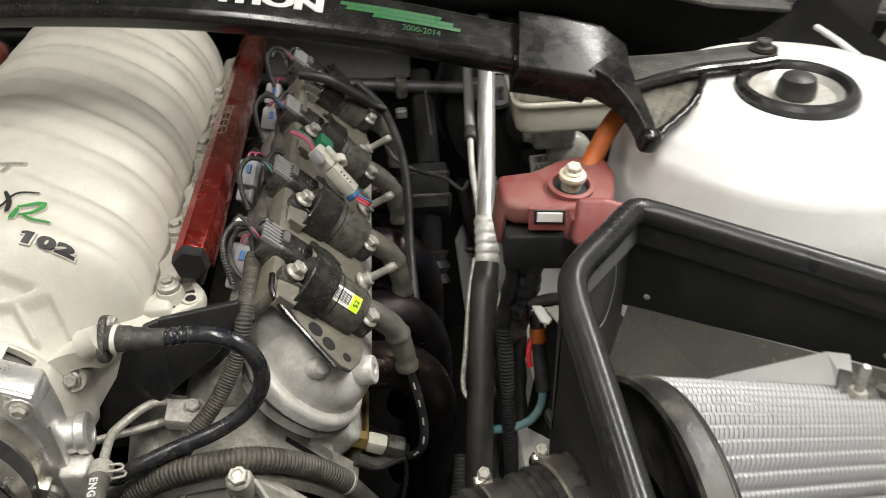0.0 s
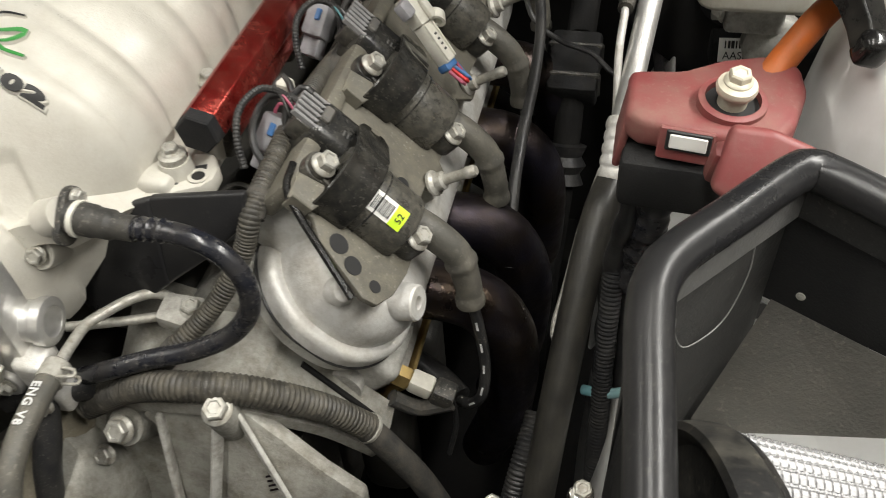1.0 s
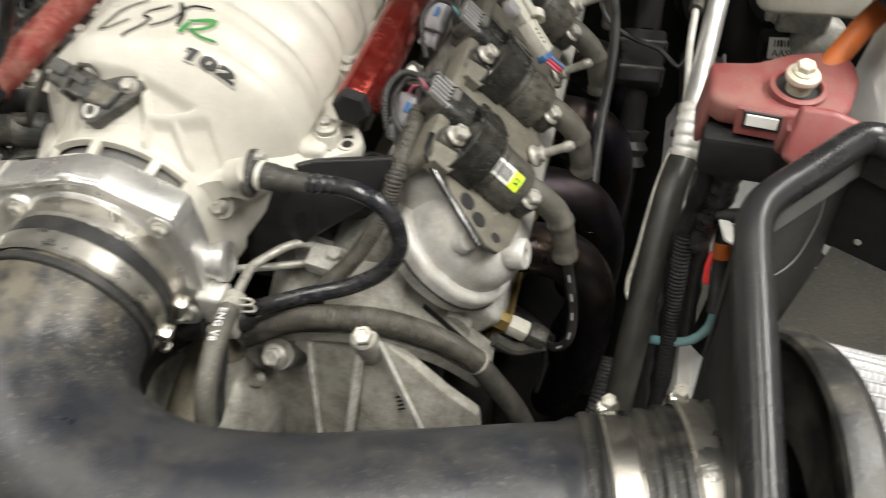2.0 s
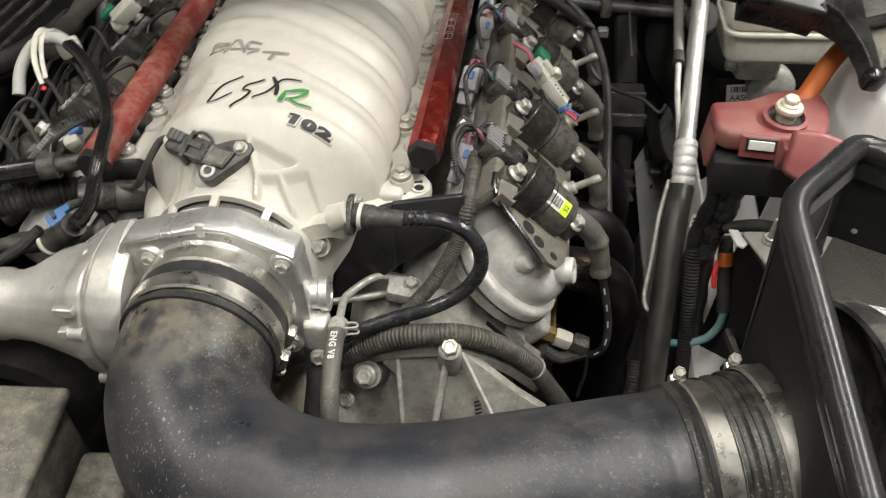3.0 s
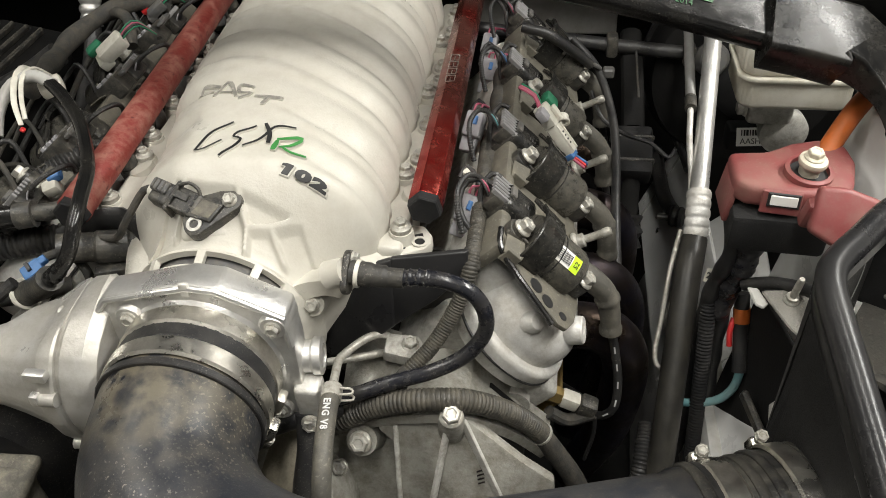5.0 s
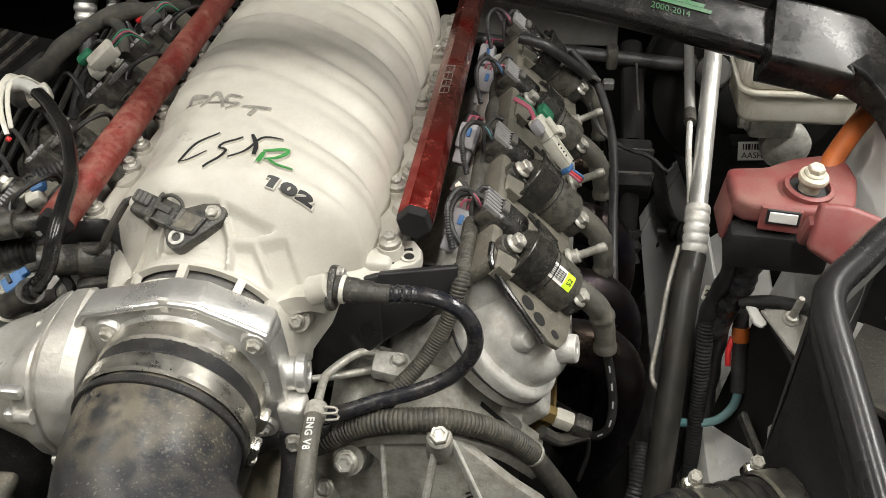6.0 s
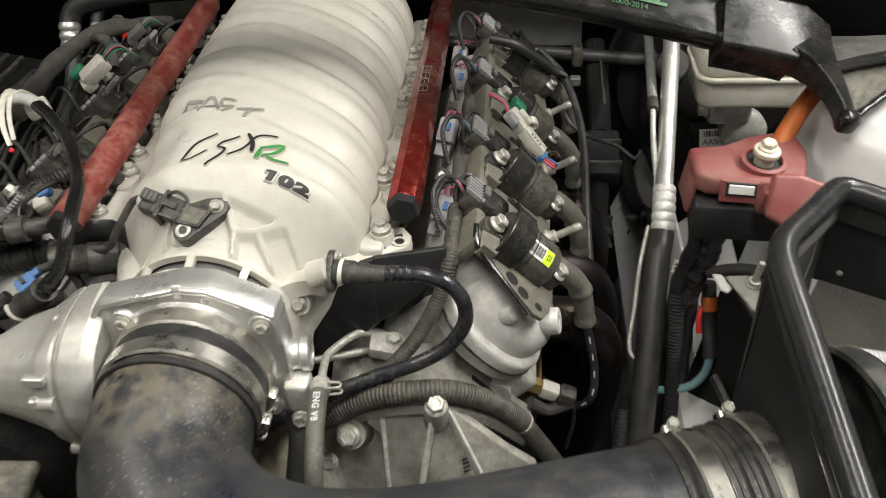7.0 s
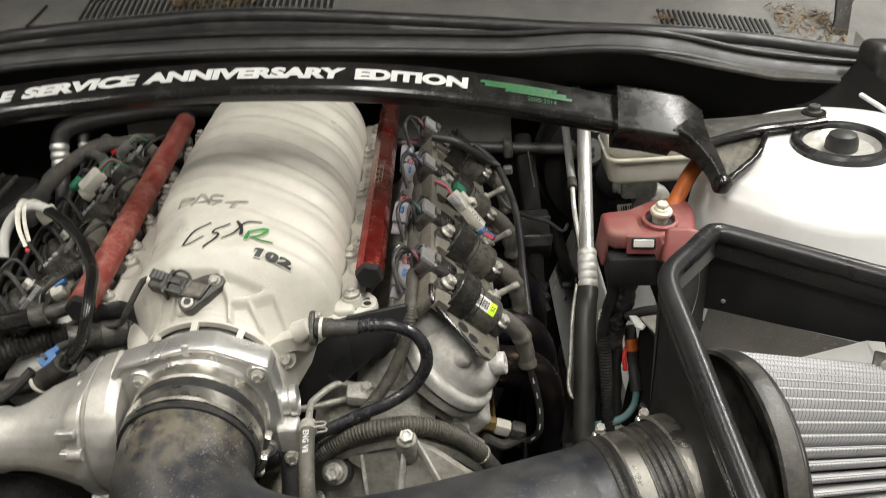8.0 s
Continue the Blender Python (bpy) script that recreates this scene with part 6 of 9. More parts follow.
# ---- ignition coils ----
def coil_meshes(th, m, labelled):
    """Coil in its own frame: x down the slope, y to the back, z out of the bank."""
    ax = Matrix.Translation((0.0, 0.008, -0.008)) @ pose(0, 0, 0, 0, 90, 0)
    part("core", moved(lathe([(0, -0.026), (0.0200, -0.026), (0.0220, -0.023), (0.0220, 0.025), (0.0205, 0.0285), (0.014, 0.030), (0, 0.030)], 40), m @ ax), M_COIL, th)
    part("seam", moved(lathe([(0.0215, 0.0005), (0.0226, 0.0008), (0.0226, 0.0016), (0.0215, 0.002), (0.0215, 0.0005)], 40), m @ ax), M_COILBAND, th)
    # broad strap round the core, its end folded up to a tab
    band = lathe([(0.0262, -0.0292), (0.0292, -0.0300), (0.0300, -0.0290), (0.0286, -0.0255), (0.0272, -0.020), (0.0264, -0.0062), (0.0256, -0.0048), (0.0222, -0.0048), (0.0222, -0.018), (0.0262, -0.0292)], 36, 150, 300)
    part("band", moved(band, m @ ax), M_STRAP, th, "glossy black curved strap")
    tab = prism([(-0.0115, -0.018), (0.0115, -0.018), (0.0115, 0.008), (0.0085, 0.0155), (0.0, 0.018), (-0.0085, 0.0155), (-0.0115, 0.008)], 0.0036, 0.0010, 2)
    part("fin", moved(tab, m @ pose(-0.0165, 0.0350, 0.0098, -25, 0, 0)), M_STRAP, th, "flat end of the strap with a rounded tip")
    part("fin_hole", moved(lathe([(0, 0), (0.0034, 0), (0.0034, 0.0006), (0, 0.0006)], 16), m @ pose(-0.0165, 0.0465, 0.0046, -25, 0, 0)), M_DUSTYSTEEL, th)
    # connector throat, dark body and grey ribbed plug
    part("throat", moved(box(0.034, 0.030, 0.022, 0.0055, 4), m @ pose(-0.034, 0.038, -0.013, 0, 0, 0)), M_COILBAND, th)
    part("throat_neck", moved(box(0.016, 0.026, 0.018, 0.004, 3), m @ pose(-0.020, 0.026, -0.015, 0, 0, 0)), M_COILBAND, th)
    part("moulded_mark", moved(join(box(0.0010, 0.0045, 0.0004, at=(0, -0.0025, 0)), box(0.0010, 0.0045, 0.0004, at=(0.003, -0.0025, 0)), box(0.0010, 0.0030, 0.0004, at=(0.006, -0.0025, 0))), m @ pose(-0.032, 0.038, -0.0018)), M_CONNDARK, th)
    plug = part("connector", moved(box(0.012, 0.027, 0.016, 0.002, 2), m @ pose(-0.0550, 0.038, -0.0145)), M_BLACKPLASTIC, th, "grey ribbed coil connector")
    for k in range(6):
        part("rib", moved(box(0.0175, 0.0022, 0.0050, 0.0008, 1), m @ pose(-0.0560, 0.0270 + 0.0044 * k, -0.0055)), M_CONNRIB, plug)
    part("rib_bar", moved(box(0.0026, 0.0250, 0.0056, 0.0009, 1), m @ pose(-0.0475, 0.038, -0.0055)), M_CONNRIB, plug)
    part("latch", moved(box(0.006, 0.012, 0.004, 0.001, 1), m @ pose(-0.046, 0.038, -0.001)), M_CONNDARK, plug)
    # mounting ears and tower
    part("ear", moved(prism(rounded(0.020, 0.020, 0.008), 0.012, 0.0015, 2), m @ pose(-0.035, 0.002, -0.003)), M_BLACKPLASTIC, th)
    part("ear", moved(prism(rounded(0.020, 0.022, 0.008), 0.014, 0.0015, 2), m @ pose(0.035, 0.004, -0.0005)), M_BLACKPLASTIC, th)
    part("bolt_post", moved(lathe([(0, -0.012), (0.0075, -0.012), (0.0075, 0.0), (0, 0)], 16), m @ pose(-0.0357, 0, 0.0)), M_BLACKPLASTIC, th)
    for k in (-1, 1):
        part("ear_web", moved(box(0.014, 0.0022, 0.010, 0.0008, 1), m @ pose(-0.0265, 0.0065 * k, -0.006, 0, 0, 12 * k)), M_BLACKPLASTIC, th)
    part("tower", moved(lathe([(0, 0), (0.0115, 0), (0.0105, 0.018), (0.0090, 0.020), (0, 0.020)], 20), m @ pose(0.024, 0.017, -0.008, 0, 90, 0)), M_BLACKPLASTIC, th)
    bolt_m = shared_mesh("bolt_110", lambda: bolt_bm(0.011, 0.0085), M_STEEL)
    share("bolt", bolt_m, m @ pose(-0.0357, 0, 0.0005, 0, 0, 12), th)
    share("bolt", bolt_m, m @ pose(0.0357, 0, 0.0005, 0, 0, 31), th)
    if labelled:
        lab = []
        for k in range(9):
            a = radians(36 + 4.3 * k)
            lab.append((0.02235 * math.cos(a), 0.02235 * math.sin(a)))
        def strip(x0, x1, mat, name, text):
            bm = bmesh.new()
            rows = [(bm.verts.new((x0, 0.008 - c, -0.008 + s)), bm.verts.new((x1, 0.008 - c, -0.008 + s))) for c, s in lab]
            for p, q in zip(rows, rows[1:]):
                bm.faces.new((p[0], p[1], q[1], q[0]))
            bmesh.ops.recalc_face_normals(bm, faces=bm.faces)
            return part(name, moved(bm, m), mat, th, text, smooth=60)
        strip(-0.0045, 0.0115, M_WHITELABEL, "label", "white bar-code sticker")
        strip(0.0115, 0.0200, M_YELLOWLABEL, "label", "lime green end of the sticker")
        on_label = m @ Matrix.Translation((0, -0.0057, 0.0100)) @ pose(0, 0, 0, 37, 0, 0)
        bars = []
        for k in range(13):
            bars.append(box(0.0004 + 0.0003 * (k % 3 == 0), 0.0085, 0.0003, at=(-0.0028 + 0.00105 * k, 0.0, 0)))
        part("label_bars", moved(join(*bars), on_label), M_BLACKINK, th)
        part("label_text", moved(lettering("52", 0.0062, 0.0001), on_label @ Matrix.Translation((0.0180, -0.0030, 0.0002)) @ pose(0, 0, 0, 0, 0, 90)), M_BLACKINK, th, "black figures 52", smooth=0)


COILS = [-0.007, 0.0935, 0.215, 0.333]


def coils():
    first = None
    for k, y in enumerate(COILS):
        m = Matrix.Translation((0.2405, y, -0.035)) @ BANK
        if k == 0:
            th = root("ignition_coil", m, "black ignition coil with a white and lime sticker, dusty", "ignition coil", "ignition coils")
            coil_meshes(th, m, True)
        elif first is None:
            first = root("ignition_coil", m, "dusty black ignition coil with steel bolts", "ignition coil", "ignition coils")
            coil_meshes(first, m, False)
        else:
            copy_thing(first, m)
    for k, y in enumerate(COILS):
        copy_thing(first, HALF_TURN @ Matrix.Translation((0.2405, -y - 0.04, -0.035)) @ BANK)


def coil_wires(m, tint):
    """The thin wires that loop from a coil's connector down to the harness."""
    at = m @ Vector((-0.064, 0.038, -0.014))
    th = root("coil_wires", at, "thin coloured wires looping from a coil connector", "wires", "coil wires")
    path = [(-0.061, 0.038, -0.016), (-0.072, 0.040, -0.012), (-0.085, 0.033, -0.014), (-0.088, 0.016, -0.020), (-0.080, 0.002, -0.026), (-0.066, -0.006, -0.034)]
    part("loom", conduit([m @ Vector(c) for c in path], 0.0024, 0.0022, 0.2, 8), M_RUBBER, th, "thin corrugated sleeve")
    for k, mat in enumerate((M_RUBBER, (M_PINK, M_TEAL, M_BLUE)[tint % 3], M_CONNGREY)):
        d = 0.006 * k
        p = [(-0.060, 0.031 + d, -0.015), (-0.066, 0.031 + 0.9 * d, -0.012), (-0.072, 0.036 + 0.35 * d, -0.0115), (-0.076, 0.038 + 0.1 * d, -0.013)]
        part("wire", tube([m @ Vector(c) for c in p], 0.0009, 6), mat, th)


coils()
for k, y in enumerate(COILS):
    coil_wires(Matrix.Translation((0.2405, y, -0.035)) @ BANK, k)
    coil_wires(HALF_TURN @ Matrix.Translation((0.2405, -y - 0.04, -0.035)) @ BANK, k + 1)


def coil_bracket(flip):
    """Long stepped steel plate that carries a bank's coils, with punched holes and studs."""
    base = HALF_TURN @ Matrix.Translation((0, -0.02 - 0.35, 0)) if flip else Matrix.Identity(4)
    m = base @ BANK
    th = root("coil_bracket", m @ Matrix.Translation((0.19, 0.16, 0.128)), "dusty dark steel coil bracket plate with punched holes", "bracket", "coil brackets")
    out = [(0.150, -0.022), (0.158, -0.030), (0.172, -0.030), (0.180, -0.040), (0.218, -0.056), (0.228, -0.054), (0.236, -0.040), (0.240, -0.020), (0.240, 0.012), (0.232, 0.022), (0.232, 0.052), (0.246, 0.058), (0.248, 0.072), (0.236, 0.082), (0.240, 0.12), (0.232, 0.15), (0.246, 0.165), (0.246, 0.182), (0.236, 0.19), (0.240, 0.23), (0.232, 0.27), (0.246, 0.285), (0.240, 0.34), (0.236, 0.37), (0.160, 0.37), (0.150, 0.34)]
    part("plate", moved(prism(out, 0.0045, 0.0012, 2), m @ Matrix.Translation((0, 0, 0.131))), M_DUSTYSTEEL, th)
    # folded bright edge at the front
    part("folded_edge", tube([m @ Vector(p) for p in ((0.146, -0.010, 0.136), (0.150, -0.026, 0.133), (0.166, -0.036, 0.131), (0.186, -0.047, 0.131), (0.212, -0.060, 0.130))], 0.0024, 8, 0.004), M_GLOSSBLACK, th, "worn glossy folded edge")
    for u, y, r in ((0.192, -0.034, 0.0065), (0.205, -0.041, 0.006), (0.2225, -0.044, 0.0040), (0.216, 0.040, 0.005)):
        part("hole", moved(lathe([(0, 0), (r, 0), (r, 0.0005), (0, 0.0005)], 20), m @ Matrix.Translation((u, y, 0.1310))), M_BLACKINK, th, "dark punched hole")
    part("riser", moved(box(0.012, 0.385, 0.030, 0.004, 2, at=(0.152, 0.165, 0.120)), m), M_DUSTYSTEEL, th)
    for y in COILS:
        part("step", moved(box(0.020, 0.024, 0.026, 0.005, 2, at=(0.150, y + 0.036, 0.126)), m), M_BLACKPLASTIC, th)
    for y in COILS:
        tab = prism([(-0.010, -0.008), (0.006, -0.009), (0.009, -0.004), (0.008, 0.008), (-0.009, 0.009)], 0.0016, 0.0005, 1)
        part("bent_tab", moved(tab, m @ Matrix.Translation((0.160, y - 0.017, 0.1395)) @ pose(0, 0, 0, 14, -10, 8)), M_DUSTYSTEEL, th, "bent dusty steel tab")
        part("tab_leg", moved(box(0.014, 0.0018, 0.012, 0.0005, 1), m @ Matrix.Translation((0.160, y - 0.0255, 0.1335))), M_DUSTYSTEEL, th)
    for y, u in ((0.059, 0.236), (0.172, 0.236), (0.286, 0.236)):
        base_p = m @ Vector((u, y, 0.131))
        tip = base_p + (m.to_3x3() @ Vector((0.30, 0.0, 0.95))).normalized() * 0.030
        d = (tip - base_p).normalized()
        part("stud", moved(lathe([(0, 0), (0.0088, 0), (0.0088, 0.002), (0.0062, 0.004), (0.0062, 0.009), (0.0036, 0.010), (0.0036, 0.026), (0.0042, 0.027), (0.0042, 0.032), (0.003, 0.034), (0, 0.034)], 14), aim(base_p, d)), M_STEEL, th)


coil_bracket(False)
coil_bracket(True)


def plug_lead(y, bend, flip=False):
    base = HALF_TURN @ Matrix.Translation((0, -2 * y - 0.02, 0)) if flip else Matrix.Identity(4)
    th = root("spark_plug_lead", base @ Vector((0.285, y, -0.1)), "black spark plug lead with dusty rubber boots and worn print", "spark plug lead", "spark plug leads")
    p = lambda *c: base @ Vector(c)
    yb = y + 0.022
    def boot(s, w):
        return 0.0108 - 0.0022 * (s / w) + (0.0013 if abs(s - w * 0.55) < 0.003 or s > w - 0.006 else 0)
    part("boot", tube([p(0.259, yb - 0.005, -0.062), p(0.273, yb - 0.005, -0.072), p(0.286, yb - 0.005, -0.087), p(0.292, yb - 0.006, -0.110), p(0.294, yb - 0.008, -0.128)], boot, 18, 0.0025), M_BOOT, th)
    wire = [p(0.295, yb - 0.008, -0.128), p(0.300, yb - 0.012, -0.150), p(0.305, yb - 0.020 - bend, -0.180), p(0.303, yb - 0.028 - bend, -0.205), p(0.290, yb - 0.024 - bend, -0.222), p(0.270, yb - 0.01, -0.225)]
    part("wire", tube(wire, 0.0040, 12, 0.004), M_RUBBER, th)
    line = spline(wire, 0.004)
    dashes = []
    for k in range(4, len(line) - 6, 4):
        a, b = line[k], line[k + 1]
        d = (b - a).normalized()
        toward = (base.to_3x3() @ Vector((-0.1, -0.7, 0.7)))
        toward = (toward - d * toward.dot(d)).normalized()
        mm = Matrix((( *d, 0), (*toward.cross(d), 0), (*toward, 0), (0, 0, 0, 1))).transposed()
        mm.translation = a + toward * 0.0038
        dashes.append(moved(box(0.0068, 0.0014, 0.0010), mm))
    part("print", join(*dashes), M_WHITEINK, th, "worn white print bars")
    part("plug_boot", tube([p(0.285, yb - 0.02, -0.224), p(0.265, yb - 0.005, -0.222), p(0.24, yb, -0.21)], 0.010, 14), M_RUBBER, th)


for k, y in enumerate(COILS):
    plug_lead(y, 0.004 * math.sin(2.1 * k))


# ---- fuel injector plugs and wiring on the near bank ----
def injector_plug(at, tilt, loose, mat=None, wires=M_PINK):
    th = root("injector_connector", at, "grey injector connector with thin coloured wires", "connector", "injector connectors")
    m = Matrix.Translation(at) @ pose(0, 0, 0, *tilt)
    part("shell", moved(box(0.017, 0.024, 0.019, 0.003, 2), m), mat or M_CONNGREY, th)
    part("neck", moved(box(0.014, 0.016, 0.013, 0.002, 2, at=(-0.001, -0.017, -0.003)), m), mat or M_CONNGREY, th)
    part("lock", moved(box(0.004, 0.008, 0.002, 0.0006, 1, at=(0.002, 0.003, 0.0100)), m), M_BLUE, th, "blue lock tab")
    for dx in (-0.003, 0.003):
        part("wire", tube([m @ Vector(p) for p in ((dx, 0.010, 0.003), (dx, 0.018, 0.004), (dx * 0.6 + loose * 0.008, 0.022, -0.006), (dx + loose * 0.014, 0.024, -0.020))], 0.0011, 8), wires, th)


injector_plug((0.170, 0.032, -0.022), (50, 10, -18), 1)
injector_plug((0.165, 0.142, -0.010), (44, 4, -14), 0)
injector_plug((0.168, 0.285, -0.030), (48, 4, -12), 1)
injector_plug((0.162, 0.365, -0.040), (48, 4, -10), 1)


def white_connector():
    th = root("harness_connector", (0.232, 0.155, -0.02), "off-white wiring harness connector with a blue lock and green clip", "connector", "harness connectors")
    a, b = Vector((0.2205, 0.156, 0.007)), Vector((0.2575, 0.140, -0.039))
    d = (b - a).normalized()
    n = Vector((0.62, -0.15, 0.76))
    n = (n - d * n.dot(d)).normalized()
    m = Matrix((( *d, 0), (*n.cross(d), 0), (*n, 0), (0, 0, 0, 1))).transposed()
    m.translation = (a + b) / 2
    m = m @ Matrix.Diagonal((1.0, 0.74, 0.85, 1.0))
    L = (b - a).length
    part("body", moved(box(L * 0.50, 0.015, 0.012, 0.0015, 2, at=(L * 0.16, 0, 0)), m), M_CONNWHITE, th)
    part("rear_shell", moved(box(L * 0.36, 0.018, 0.014, 0.0015, 2, at=(-L * 0.27, 0.0, 0.001)), m), M_CONNWHITE, th)
    part("grey_cap", moved(box(0.012, 0.013, 0.010, 0.002, 2, at=(-L * 0.36, -0.010, 0.004)), m @ pose(0, 0, 0, 0, 0, 8)), M_CONNGREY, th, "grey end cap")
    for k in (-1, 1):
        part("guide_rib", moved(box(L * 0.46, 0.0016, 0.0024, 0.0005, 1, at=(L * 0.16, 0.0062 * k, 0.0068)), m), M_CONNWHITE, th)
    part("tongue", moved(box(L * 0.26, 0.008, 0.005, 0.0015, 2, at=(-L * 0.22, 0.006, 0.0105)), m), M_CONNWHITE, th)
    part("slots", moved(join(*[box(0.0015, 0.003, 0.0006, at=(0.004 + 0.004 * k, 0.001, 0.0062)) for k in range(4)]), m), M_BLACKINK, th)
    part("lock", moved(box(0.006, 0.017, 0.011, 0.002, 2, at=(L * 0.44, 0, -0.002)), m), M_BLUE, th, "blue lock")
    part("clip", moved(box(0.016, 0.016, 0.012, 0.003, 2, at=(-L * 0.30, 0.022, 0.006)), m @ pose(0, 0, 0, 0, 0, 18)), M_GREEN, th, "green clip")
    part("collar", moved(lathe([(0.004, -0.004), (0.0065, -0.004), (0.0065, 0.004), (0.004, 0.004), (0.004, -0.004)], 18), m @ pose(-0.004, 0.012, 0.009, 90, 0, 40)), M_CONNWHITE, th)
    for k, mat in enumerate((M_PINK, M_REDWIRE, M_BLUE)):
        part("wire", tube([m @ Vector(p) for p in ((L * 0.5, -0.005 + 0.005 * k, 0), (L * 0.68, -0.004 + 0.006 * k, 0.004), (L * 0.72, 0.010 + 0.004 * k, -0.004), (L * 0.5, 0.026, -0.012))], 0.0013, 8), mat, th)
        part("wire", tube([m @ Vector(p) for p in ((-L * 0.4, -0.005 + 0.004 * k, 0), (-L * 0.62, -0.004 + 0.004 * k, 0.004), (-L * 0.85, -0.002 + 0.005 * k, -0.006))], 0.0013, 8), (M_PINK, M_PINK, M_GREEN)[k], th)


white_connector()


# ---- hoses and looms at the engine front ----
def pcv_hose():
    th = root("breather_hose", (0.15, -0.08, -0.02), "black breather hose with a ribbed quick-fit end", "hose")
    n, v = Vector((1, -0.12, 0.1)).normalized(), Vector((0.03, 0.77, 0.63))
    v = (v - n * v.dot(n)).normalized()
    m = Matrix(((*v.cross(n), 0), (*v, 0), (*n, 0), (0, 0, 0, 1))).transposed()
    m.translation = Vector((0.0945, -0.0705, -0.0075))
    part("flange", moved(prism(rounded(0.015, 0.033, 0.0070), 0.0055, 0.0014, 2), m), M_BLACKPLASTIC, th)
    share("bolt", shared_mesh("bolt_70", lambda: bolt_bm(0.007, 0.0045), M_STEEL), m @ Matrix.Translation((0, 0.0108, 0)), th)
    part("collar", tube([(0.0985, -0.0722, -0.0068), (0.1015, -0.0724, -0.0070)], 0.0104, 20, 0.001), M_CONNWHITE, th, "thin pale retaining clip")
    def q(s, w):
        return 0.0092 - 0.0008 * (s > 0.016) - 0.0012 * (s > 0.026)
    part("quick_fit", tube([(0.0945, -0.0715, -0.0065), (0.118, -0.073, -0.0075), (0.134, -0.074, -0.0075)], q, 20, 0.0015), M_DUSTYPLASTIC, th)
    def barb(s, w):
        return 0.0060 + 0.0009 * (abs((s % 0.006) - 0.003) < 0.0012) * (s < 0.022)
    part("hose", tube([(0.130, -0.074, -0.0075), (0.148, -0.075, -0.005), (0.168, -0.077, -0.006), (0.184, -0.079, -0.014), (0.193, -0.081, -0.030), (0.192, -0.083, -0.050), (0.178, -0.086, -0.071), (0.154, -0.092, -0.084), (0.125, -0.098, -0.092), (0.096, -0.104, -0.102), (0.07, -0.10, -0.12)], barb, 16, 0.0015), M_GLOSSHOSE, th)


pcv_hose()


